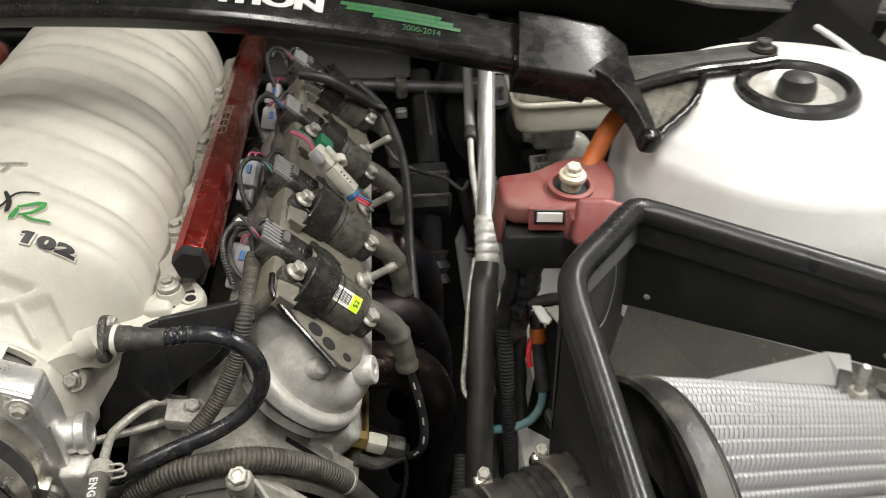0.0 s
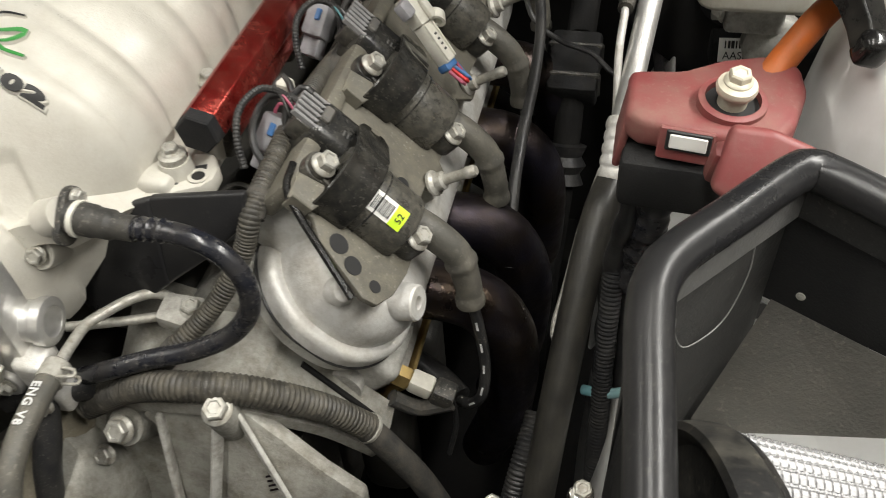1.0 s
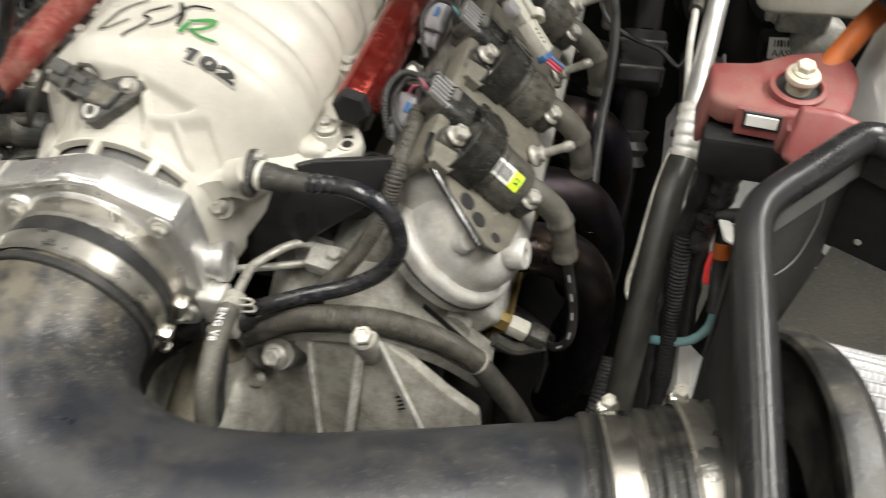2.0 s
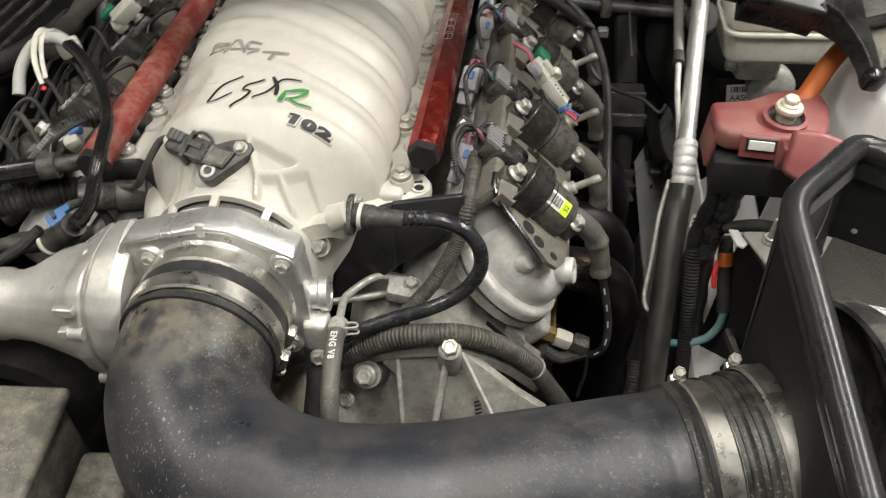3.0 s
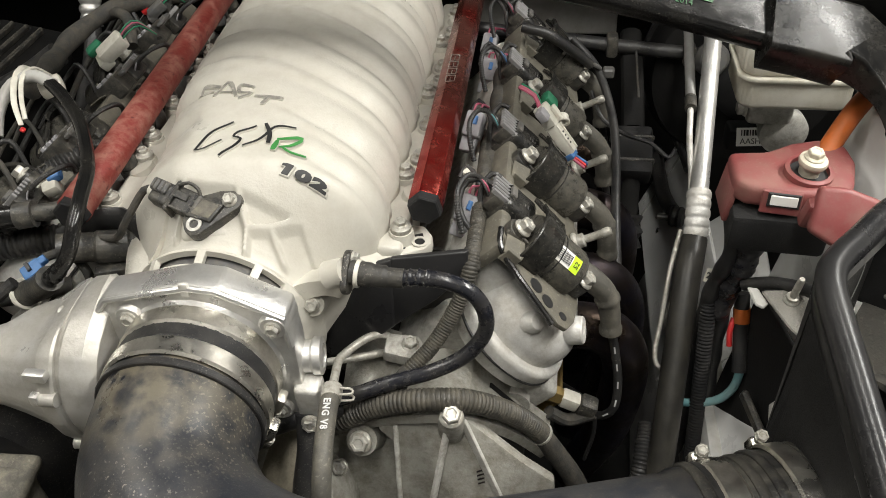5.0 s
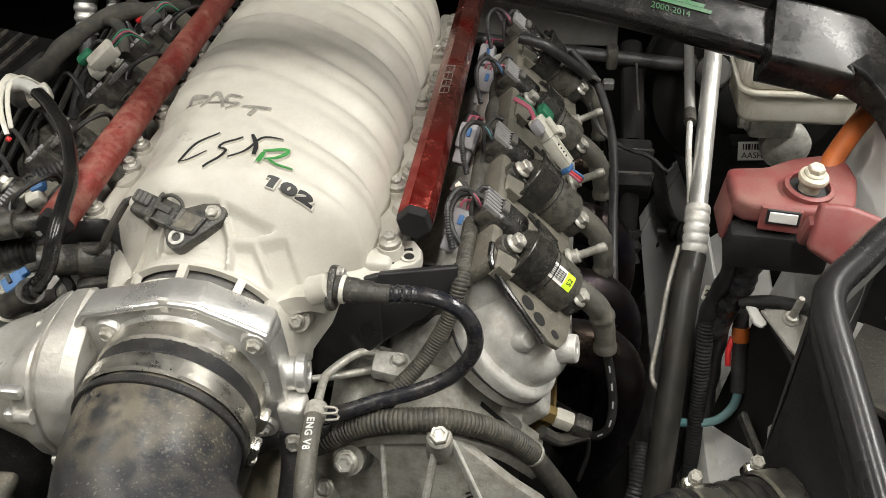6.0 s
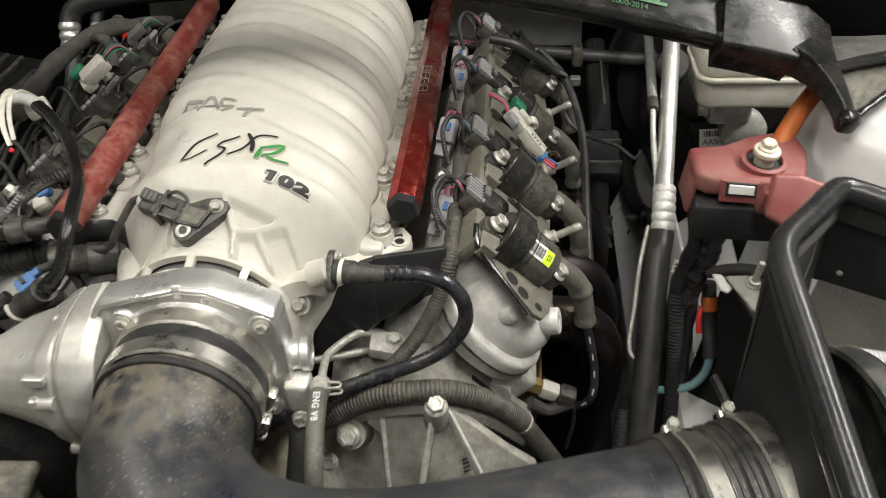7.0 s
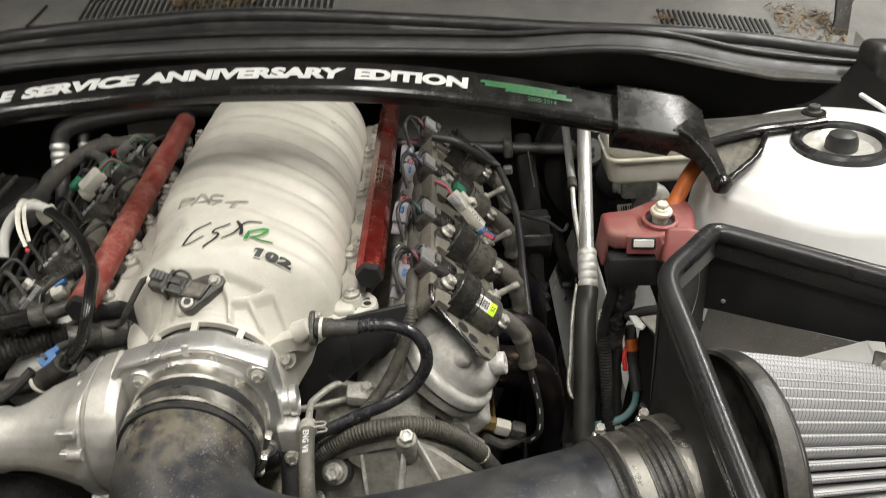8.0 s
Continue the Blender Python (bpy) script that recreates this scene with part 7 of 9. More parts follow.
def looms():
    lo = root("wiring_loom", (0.17, -0.09, -0.12), "black corrugated wiring conduit across the engine front", "wiring conduit", "wiring conduits")
    part("conduit", conduit([(0.070, -0.106, -0.142), (0.096, -0.104, -0.124), (0.122, -0.106, -0.108), (0.151, -0.106, -0.101), (0.178, -0.099, -0.107), (0.202, -0.088, -0.126), (0.222, -0.076, -0.152), (0.240, -0.066, -0.182)], 0.0095, deep=0.11), M_LOOM, lo)
    part("taped_end", tube([(0.236, -0.068, -0.176), (0.252, -0.066, -0.206), (0.272, -0.066, -0.245), (0.30, -0.07, -0.32)], 0.0092, 14), M_TAPE, lo)
    part("tie", ring_at((0.239, -0.0665, -0.181), (0.5, 0.2, -0.8), 0.009, 0.0105, 0.003, 20), M_STEEL, lo)
    up = root("wiring_loom", (0.165, 0.0, -0.07), "dusty corrugated wiring conduit between rail and coils", "wiring conduit", "wiring conduits")
    part("conduit", conduit([(0.122, -0.092, -0.110), (0.135, -0.080, -0.096), (0.150, -0.066, -0.084), (0.163, -0.052, -0.067), (0.173, -0.041, -0.047), (0.178, -0.031, -0.028), (0.179, 0.000, -0.021), (0.180, 0.045, -0.016), (0.178, 0.10, -0.024), (0.174, 0.2, -0.045)], 0.0066, 0.0024, 0.10), M_LOOM, up)
    part("taped_end", tube([(0.119, -0.0945, -0.1125), (0.127, -0.0875, -0.104), (0.134, -0.081, -0.097)], 0.0073, 14), M_TAPE, up, "dusty tape round the conduit end")
    part("cuff", tube([(0.1775, -0.0325, -0.0315), (0.1788, -0.018, -0.0240)], 0.0075, 14), M_TAPE, up)
    bk = root("wiring_loom", (0.17, 0.2, -0.03), "taped wiring harness trunk along the coils", "wiring harness", "wiring harnesses")
    part("trunk", tube([(0.186, -0.002, -0.038), (0.184, 0.05, -0.03), (0.182, 0.11, -0.03), (0.184, 0.18, -0.028), (0.182, 0.26, -0.03), (0.19, 0.36, -0.03), (0.20, 0.44, -0.05)], lambda s, w: 0.0085 + 0.0012 * math.sin(120 * s), 14), M_TAPE, bk)
    for y in (0.055, 0.165, 0.285, 0.395):
        part("branch", tube([(0.183, y - 0.02, -0.028), (0.176, y, -0.010), (0.166, y + 0.012, -0.004), (0.160, y + 0.004, -0.010)], 0.0022, 10), M_RUBBER, bk)
        part("branch", tube([(0.183, y - 0.035, -0.026), (0.180, y - 0.022, -0.004), (0.188, y - 0.012, 0.006), (0.196, y - 0.014, 0.004)], 0.0024, 10), M_RUBBER, bk)
    # loop of tape-wrapped wire round the first plug
    part("branch", tube([(0.184, 0.000, -0.030), (0.170, 0.004, -0.014), (0.164, 0.020, -0.004), (0.170, 0.034, 0.004), (0.184, 0.036, 0.004), (0.194, 0.030, 0.002)], 0.0022, 10), M_RUBBER, bk)
    part("tag", moved(box(0.012, 0.010, 0.020, 0.004, 2), pose(0.166, 0.066, -0.014, 15, 10, 0)), M_CONNWHITE, bk, "pale tape tag")
    outer = root("wiring_loom", (0.29, 0.25, -0.08), "black cable along the outer edge of the coils", "cable", "cables")
    part("cable", tube([(0.255, 0.375, -0.035), (0.283, 0.345, -0.055), (0.300, 0.29, -0.08), (0.304, 0.23, -0.10), (0.303, 0.17, -0.115), (0.304, 0.12, -0.135), (0.308, 0.08, -0.17)], 0.0046, 12), M_RUBBER, outer)
    part("hanger", moved(box(0.040, 0.008, 0.004, 0.0015, 2), pose(0.272, 0.332, -0.040, 0, 35, 30)), M_CONNDARK, outer)
    part("cable", tube([(0.20, 0.315, 0.006), (0.225, 0.310, 0.002), (0.25, 0.318, -0.018), (0.275, 0.335, -0.045)], 0.0055, 12), M_RUBBER, outer)
    low = root("wiring_loom", (0.33, -0.1, -0.3), "black corrugated conduits low beside the engine", "wiring conduit", "wiring conduits")
    part("conduit", conduit([(0.340, 0.01, -0.25), (0.333, -0.03, -0.27), (0.325, -0.06, -0.32), (0.318, -0.08, -0.40)], 0.0085), M_RUBBER, low)
    part("conduit", conduit([(0.384, 0.06, -0.13), (0.384, 0.04, -0.18), (0.386, 0.02, -0.25), (0.388, 0.0, -0.34)], 0.0075), M_RUBBERMAT, low)


looms()


def coolant_pipe():
    th = root("steam_pipe", (0.1, -0.08, -0.09), "bent zinc coolant crossover pipe with a rubber hose and clip", "pipe")
    part("tube", tube([(0.1135, -0.0445, -0.106), (0.1120, -0.0455, -0.0985), (0.1045, -0.050, -0.0915), (0.0945, -0.060, -0.0880), (0.0835, -0.078, -0.0855), (0.0805, -0.088, -0.0838), (0.0815, -0.105, -0.0815), (0.0828, -0.120, -0.0808)], 0.0034, 14, 0.003), M_STEEL, th)
    part("tube", tube([(0.058, -0.080, -0.098), (0.085, -0.066, -0.104), (0.111, -0.0505, -0.1105)], 0.0032, 12), M_STEEL, th)
    part("flange", moved(prism([(-0.012, -0.010), (0.014, -0.012), (0.022, 0.0), (0.014, 0.012), (-0.012, 0.010)], 0.014, 0.003, 2), Matrix.Translation((0.122, -0.055, -0.096)) @ pose(0, 0, 0, 10, 8, 0)), M_ALUDULL, th)
    bolt(th, (0.130, -0.053, -0.098), (0.1, -0.15, 1), 0.0105)
    run = [(0.0828, -0.117, -0.0808), (0.0842, -0.138, -0.0795), (0.0870, -0.165, -0.0810), (0.0890, -0.185, -0.0900), (0.0895, -0.200, -0.115), (0.088, -0.206, -0.18)]
    part("rubber_hose", tube(run, 0.0070, 18), M_BOOT, th)
    part("clip", tube([(0.0826, -0.1180, -0.0808), (0.0838, -0.1300, -0.0800)], 0.0079, 18, 0.002), M_STEEL, th)
    for z in (-0.0035, 0.0035):
        part("clip_ear", tube([(0.0900, -0.1225, -0.0785 + z), (0.0985, -0.1235, -0.0775 + z), (0.1000, -0.1275, -0.0775 + z), (0.0910, -0.1285, -0.0785 + z)], 0.0010, 8, 0.002), M_STEEL, th)
    print_at = Matrix.Translation((0.0840, -0.1350, -0.0717)) @ pose(0, 0, 0, 0, 2.4, -84)
    part("print", moved(lettering("ENG V8", 0.0072, 0.0002, 0, 1.15, 0.0002), print_at @ Matrix.Translation((0.0, -0.0026, 0))), M_WHITEINK, th, "white letters ENG V8", smooth=0)
    hs = root("heater_hose", (0.06, -0.14, -0.2), "black coolant hose at the engine front", "hose")
    part("hose", tube([(0.058, -0.118, -0.112), (0.060, -0.132, -0.135), (0.056, -0.146, -0.165), (0.048, -0.16, -0.22)], 0.0085, 16), M_RUBBER, hs)
    part("hose", tube([(0.030, -0.118, -0.128), (0.055, -0.112, -0.120), (0.08, -0.10, -0.124)], 0.0100, 16), M_RUBBER, hs)
    fl = root("coolant_flap", (0.11, -0.06, -0.07), "black rubber flap hanging under the manifold", "rubber flap")
    hung = Matrix.Translation((0, -0.030, -0.002)) @ pose(0, 0, 0, 76, 0, 0)
    part("flap", moved(prism([(0.044, -0.098), (0.052, -0.058), (0.076, -0.036), (0.1165, -0.022), (0.1185, -0.082), (0.100, -0.097), (0.064, -0.116)], 0.007, 0.0025, 3), hung), M_SEAL, fl)
    part("fold", moved(prism([(0.115, -0.0222), (0.176, -0.012), (0.176, -0.030), (0.152, -0.056), (0.117, -0.083)], 0.0066, 0.0022, 3), hung @ Matrix.Translation((0, 0, -0.0012))), M_SEAL, fl, "folded end of the flap")
    kn = root("knock_plug", (0.146, 0.006, -0.06), "dusty black round plug beside the rail end", "plug")
    part("base", moved(box(0.050, 0.050, 0.024, 0.007, 3), pose(0.148, 0.002, -0.074, 0, 0, 20)), M_DUSTYPLASTIC, kn)
    part("ring", moved(lathe([(0.0085, 0), (0.0115, 0), (0.0115, 0.005), (0.0085, 0.005), (0.0085, 0)], 20), aim((0.144, 0.010, -0.062), (0.1, -0.2, 1))), M_DUSTYPLASTIC, kn)
    part("centre", moved(lathe([(0, 0), (0.0075, 0), (0.0060, 0.004), (0, 0.005)], 16), aim((0.144, 0.010, -0.062), (0.1, -0.2, 1))), M_DUSTYPLASTIC, kn)
    sn = root("coolant_sensor", (0.26, -0.02, -0.19), "brass coolant temperature sensor with a white plug", "sensor")
    part("fitting", moved(lathe([(0, -0.008), (0.0085, -0.008), (0.0085, 0.004), (0.0070, 0.006), (0, 0.006)], 6), aim((0.250, -0.022, -0.182), (1, -0.1, -0.35))), M_BRASS, sn)
    part("plug", moved(box(0.014, 0.014, 0.018, 0.003, 2), aim((0.263, -0.0225, -0.187), (1, -0.1, -0.35))), M_CONNWHITE, sn, "off-white plug")
    part("plug_back", moved(box(0.016, 0.016, 0.016, 0.003, 2), aim((0.279, -0.024, -0.192), (1, -0.1, -0.35))), M_BLACKPLASTIC, sn)
    part("wire", tube([(0.285, -0.024, -0.195), (0.287, -0.026, -0.225), (0.281, -0.03, -0.26)], 0.002, 8), M_RUBBER, sn)
    part("wire", tube([(0.245, -0.035, -0.19), (0.262, -0.03, -0.205), (0.285, -0.026, -0.198)], 0.006, 10), M_TAPE, sn)


coolant_pipe()


# ---- pressure sensor on the manifold ----
def map_sensor():
    th = root("pressure_sensor", (-0.02, -0.047, 0.03), "dusty black manifold pressure sensor with a wired plug", "sensor")
    m = Matrix.Translation((0.005, -0.0515, 0.0320)) @ pose(0, 0, 0, 30, 0, 0)
    outline = []
    for cx, cy, a0, a1 in ((-0.0245, -0.0150, 190, 318), (-0.0005, 0.0055, -42, 88)):
        for k in range(9):
            a = radians(a0 + (a1 - a0) * k / 8)
            outline.append((cx + 0.0082 * math.cos(a), cy + 0.0082 * math.sin(a)))
    outline += [(-0.010, 0.0130), (-0.023, 0.0085), (-0.0335, -0.004), (-0.0345, -0.012)]
    part("body", moved(prism(outline, 0.016, 0.0014, 2), m), M_BLACKPLASTIC, th)
    part("lid", moved(prism([(-0.0325, -0.0085), (-0.0125, -0.0130), (-0.0040, 0.0010), (-0.0230, 0.0066)], 0.004, 0.0010, 2), m @ Matrix.Translation((0, 0, 0.0030))), M_BLACKPLASTIC, th)
    part("lid_panel", moved(prism([(-0.0280, -0.0072), (-0.0136, -0.0108), (-0.0066, 0.0004), (-0.0200, 0.0042)], 0.001, 0.0003, 1), m @ Matrix.Translation((0, 0, 0.0034))), M_TANBOX, th, "dust-covered lid panel")
    part("grommet", moved(lathe([(0.0034, 0.0), (0.0058, 0.0), (0.0058, 0.0012), (0.0034, 0.0012), (0.0034, 0.0)], 20), m @ Matrix.Translation((-0.0245, -0.0145, 0))), M_ALUDULL, th)
    bolt(th, m @ Vector((-0.0015, 0.0056, 0.0003)), m.to_3x3() @ Vector((0, 0, 1)), 0.008)
    m = m @ Matrix.Translation((-0.0275, -0.0010, -0.003)) @ pose(0, 0, 0, 0, 0, -21)
    part("neck", moved(box(0.020, 0.0185, 0.013, 0.002, 2, at=(-0.006, 0.001, 0.0)), m), M_BLACKPLASTIC, th)
    for k in range(3):
        part("vent", moved(box(0.0022, 0.0040, 0.0012, 0.0004, 1, at=(-0.0005, -0.0048 + 0.0055 * k, 0.0066)), m), M_BLACKINK, th)
    part("neck_rib", moved(box(0.012, 0.0016, 0.0026, 0.0006, 1, at=(-0.010, -0.0075, 0.0070)), m), M_CONNDARK, th)
    part("neck_rib", moved(box(0.012, 0.0060, 0.0026, 0.0006, 1, at=(-0.011, 0.0030, 0.0070)), m), M_BLACKPLASTIC, th)
    part("collar", moved(box(0.0032, 0.0250, 0.0185, 0.0012, 1, at=(-0.0175, 0.0005, 0.0)), m), M_BLACKPLASTIC, th)
    part("bail", tube([m @ Vector(c) for c in ((-0.0165, 0.0095, 0.008), (-0.010, 0.0135, 0.0092), (-0.002, 0.0125, 0.0085), (0.001, 0.0095, 0.006))], 0.0014, 8), M_BLACKPLASTIC, th)
    part("plug", moved(box(0.018, 0.0185, 0.0150, 0.003, 3, at=(-0.0265, 0.0, -0.0005)), m), M_BLACKPLASTIC, th)
    part("plug_latch", moved(box(0.0135, 0.0095, 0.0052, 0.0012, 1, at=(-0.0290, 0.0030, 0.0085)), m), M_CONNDARK, th)
    for k in range(3):
        part("latch_rib", moved(box(0.0012, 0.0085, 0.0012, 0.0003, 1, at=(-0.0330 + 0.0038 * k, 0.0030, 0.0112)), m), M_BLACKPLASTIC, th)
    part("plug_seal", moved(lathe([(0, 0), (0.0052, 0), (0.0058, 0.002), (0.0052, 0.0045), (0, 0.0045)], 14), m @ pose(-0.0398, 0.0, -0.001, 0, 90, 0)), M_CONNWHITE, th, "yellowed plug seal")
    part("wire", tube([m @ Vector((-0.038, 0.0, -0.001)), m @ Vector((-0.046, -0.003, -0.003)), Vector((-0.085, -0.044, 0.008)), Vector((-0.100, -0.040, -0.012)), Vector((-0.130, -0.030, -0.020))], 0.0030, 10), M_TAPE, th)


map_sensor()


# ---- cowl behind the engine ----
def along(points, y_off=0.0, z_off=0.0):
    return [(x, y + y_off, z + z_off) for x, y, z in points]


LIP = [(-0.95, 0.44, 0.02), (-0.62, 0.43, 0.075), (-0.385, 0.42, 0.100), (-0.20, 0.42, 0.104), (-0.02, 0.42, 0.100), (0.16, 0.42, 0.088), (0.308, 0.42, 0.076), (0.43, 0.42, 0.074), (0.53, 0.42, 0.060), (0.64, 0.42, 0.030), (0.76, 0.42, 0.008), (0.90, 0.42, -0.01)]
RIDGE = [(-0.95, 0.50, 0.04), (-0.62, 0.48, 0.105), (-0.40, 0.47, 0.128), (-0.20, 0.47, 0.137), (-0.03, 0.47, 0.136), (0.22, 0.47, 0.110), (0.40, 0.47, 0.088), (0.535, 0.47, 0.074), (0.66, 0.47, 0.054), (0.78, 0.47, 0.030), (0.95, 0.47, 0.0)]


def lofted(lines, step=0.02):
    rows = []
    n = 90
    for ln in lines:
        sp = spline(ln, 0.01)
        rows.append([sp[min(len(sp) - 1, round(k * (len(sp) - 1) / n))] for k in range(n + 1)])
    bm = bmesh.new()
    g = [[bm.verts.new(p) for p in r] for r in rows]
    for i in range(len(g) - 1):
        for k in range(n):
            bm.faces.new((g[i][k], g[i][k + 1], g[i + 1][k + 1], g[i + 1][k]))
    bmesh.ops.recalc_face_normals(bm, faces=bm.faces)
    return bm


def cowl():
    th = root("cowl_seal", (0, 0.45, 0.1), "black rubber hood seal along the cowl edge", "hood seal")
    part("seal_bulb", tube(RIDGE, 0.0105, 14, 0.02), M_RUBBER, th)
    part("seal_skirt", lofted([along(RIDGE, -0.002, 0.004), along(RIDGE, -0.014, -0.012), along(LIP, 0.018, 0.020), along(LIP, 0.006, 0.012), along(LIP, 0.0, 0.003)]), M_RUBBER, th, smooth=60)
    part("seal_lip", tube(LIP, 0.0058, 12, 0.02), M_RUBBER, th)
    part("seal_lip", tube(along(LIP, 0.016, 0.022), 0.0042, 10, 0.02), M_RUBBER, th)
    lw = root("cowl_trough", (0, 0.5, 0.0), "dark plastic cowl trough under the hood seal", "cowl", kind="structure")
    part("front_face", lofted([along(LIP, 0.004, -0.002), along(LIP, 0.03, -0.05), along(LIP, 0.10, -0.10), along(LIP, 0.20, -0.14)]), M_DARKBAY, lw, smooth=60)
    # pale ledge that widens towards the near side
    led = prism([(0.46, 0.424), (0.56, 0.402), (0.66, 0.392), (0.775, 0.395), (0.778, 0.42), (0.66, 0.425), (0.54, 0.432)], 0.006, 0.002, 2)
    for v in led.verts:
        v.co.z += 0.073 - 0.235 * max(0.0, v.co.x - 0.475) + 0.10 * max(0.0, v.co.x - 0.66)
    part("ledge", led, M_DUSTYPLASTIC, lw, "dusty dark plastic ledge")
    cp = root("windscreen_cowl", (0, 0.6, 0.14), "grey plastic windscreen cowl with slotted air grilles", "windscreen cowl")
    top = lofted([along(RIDGE, 0.004, 0.006), along(RIDGE, 0.05, 0.018), along(RIDGE, 0.14, 0.030), along(RIDGE, 0.30, 0.055), along(RIDGE, 0.55, 0.16)])
    part("panel", top, M_COWL, cp, smooth=60)
    line = spline(RIDGE, 0.004)

    def ridge_at(x):
        for a, b in zip(line, line[1:]):
            if a.x <= x <= b.x:
                k = (x - a.x) / (b.x - a.x)
                return a + (b - a) * k
        return line[-1]

    def grille(x0, x1, n, y0, y1):
        for k in range(n):
            x = x0 + (x1 - x0) * (k + 0.5) / n
            r = ridge_at(x)
            zz = lambda y: r.z + (0.018 + (y - 0.05) / 0.09 * 0.012 if y > 0.05 else 0.006 + (y - 0.004) / 0.046 * 0.012)
            sl = box((x1 - x0) / n * 0.55, y1 - y0, 0.003, 0.0008, 1)
            tilt = math.atan2(zz(y1) - zz(y0), y1 - y0)
            part("slot", moved(sl, Matrix.Translation((x, r.y + (y0 + y1) / 2, (zz(y0) + zz(y1)) / 2 + 0.001)) @ Matrix.Rotation(tilt, 4, "X")), M_BLACKINK, cp)
    grille(-0.290, 0.071, 41, 0.012, 0.075)
    grille(0.526, 0.690, 22, 0.012, 0.050)
    part("panel_seam", tube([ridge_at(-0.36) + Vector((0, 0.006, 0.010)), ridge_at(-0.36) + Vector((0.012, 0.06, 0.024))], 0.0018, 6), M_BLACKINK, cp)
    # drifts of dry leaves and pine needles
    rng = random.Random(7)
    for name, x0, x1, d0, d1, n in (("leaf_litter", -0.156, -0.030, 0.010, 0.075, 420), ("leaf_litter", 0.70, 0.80, 0.015, 0.11, 240), ("leaf_litter", 0.520, 0.548, 0.012, 0.03, 40)):
        bm = bmesh.new()
        for _ in range(n):
            x = rng.uniform(x0, x1)
            d = rng.uniform(d0, d1)
            r = ridge_at(x)
            zz = r.z + (0.018 + (d - 0.05) / 0.09 * 0.012 if d > 0.05 else 0.006 + (d - 0.004) / 0.046 * 0.012)
            L, wd = rng.uniform(0.008, 0.024), rng.uniform(0.0010, 0.0034)
            mm = Matrix.Translation((x, r.y + d, zz + rng.uniform(0.001, 0.009))) @ Euler((rng.uniform(-0.6, 0.6), rng.uniform(-0.5, 0.5), rng.uniform(0, 6.3))).to_matrix().to_4x4()
            v = [bm.verts.new(mm @ Vector(c)) for c in ((-L / 2, 0, 0), (0, -wd / 2, 0.0015), (L / 2, 0, 0), (0, wd / 2, 0.0015))]
            bm.faces.new(v)
        ob = part(name, bm, M_LEAF, None, smooth=0)
        tagged(ob, "drift of dry brown leaves lying on the cowl", "leaf litter", kind="stuff")
    hg = root("hood_hinge", (0.80, 0.46, 0.03), "grey steel hood hinge with a black plastic end block", "hood hinge")
    part("arm", moved(prism([(0, 0), (0.012, 0.03), (0.02, 0.09), (0.06, 0.12), (0.075, 0.10), (0.04, 0.05), (0.03, 0.0)], 0.006, 0.002, 2), Matrix.Translation((0.775, 0.50, 0.035)) @ pose(0, 0, 0, 70, 0, 10)), M_DUSTYPLASTIC, hg)
    part("plate", moved(box(0.05, 0.05, 0.006, 0.002, 2), pose(0.800, 0.50, 0.034, 10, 0, 0)), M_DUSTYPLASTIC, hg)
    part("end_block", moved(box(0.075, 0.05, 0.085, 0.012, 3), pose(0.815, 0.40, 0.022, 0, 6, 8)), M_RUBBER, hg, "black plastic end block")
    fp = root("fender_plate", (0.70, 0.30, 0.03), "grey sheet metal corner behind the strut tower", "car body", kind="structure")
    part("plate", moved(prism([(0.62, 0.22), (0.70, 0.20), (0.76, 0.28), (0.78, 0.38), (0.66, 0.40)], 0.004, 0.001, 1), Matrix.Translation((0, 0, -0.030))), M_DARKBAY, fp)


cowl()


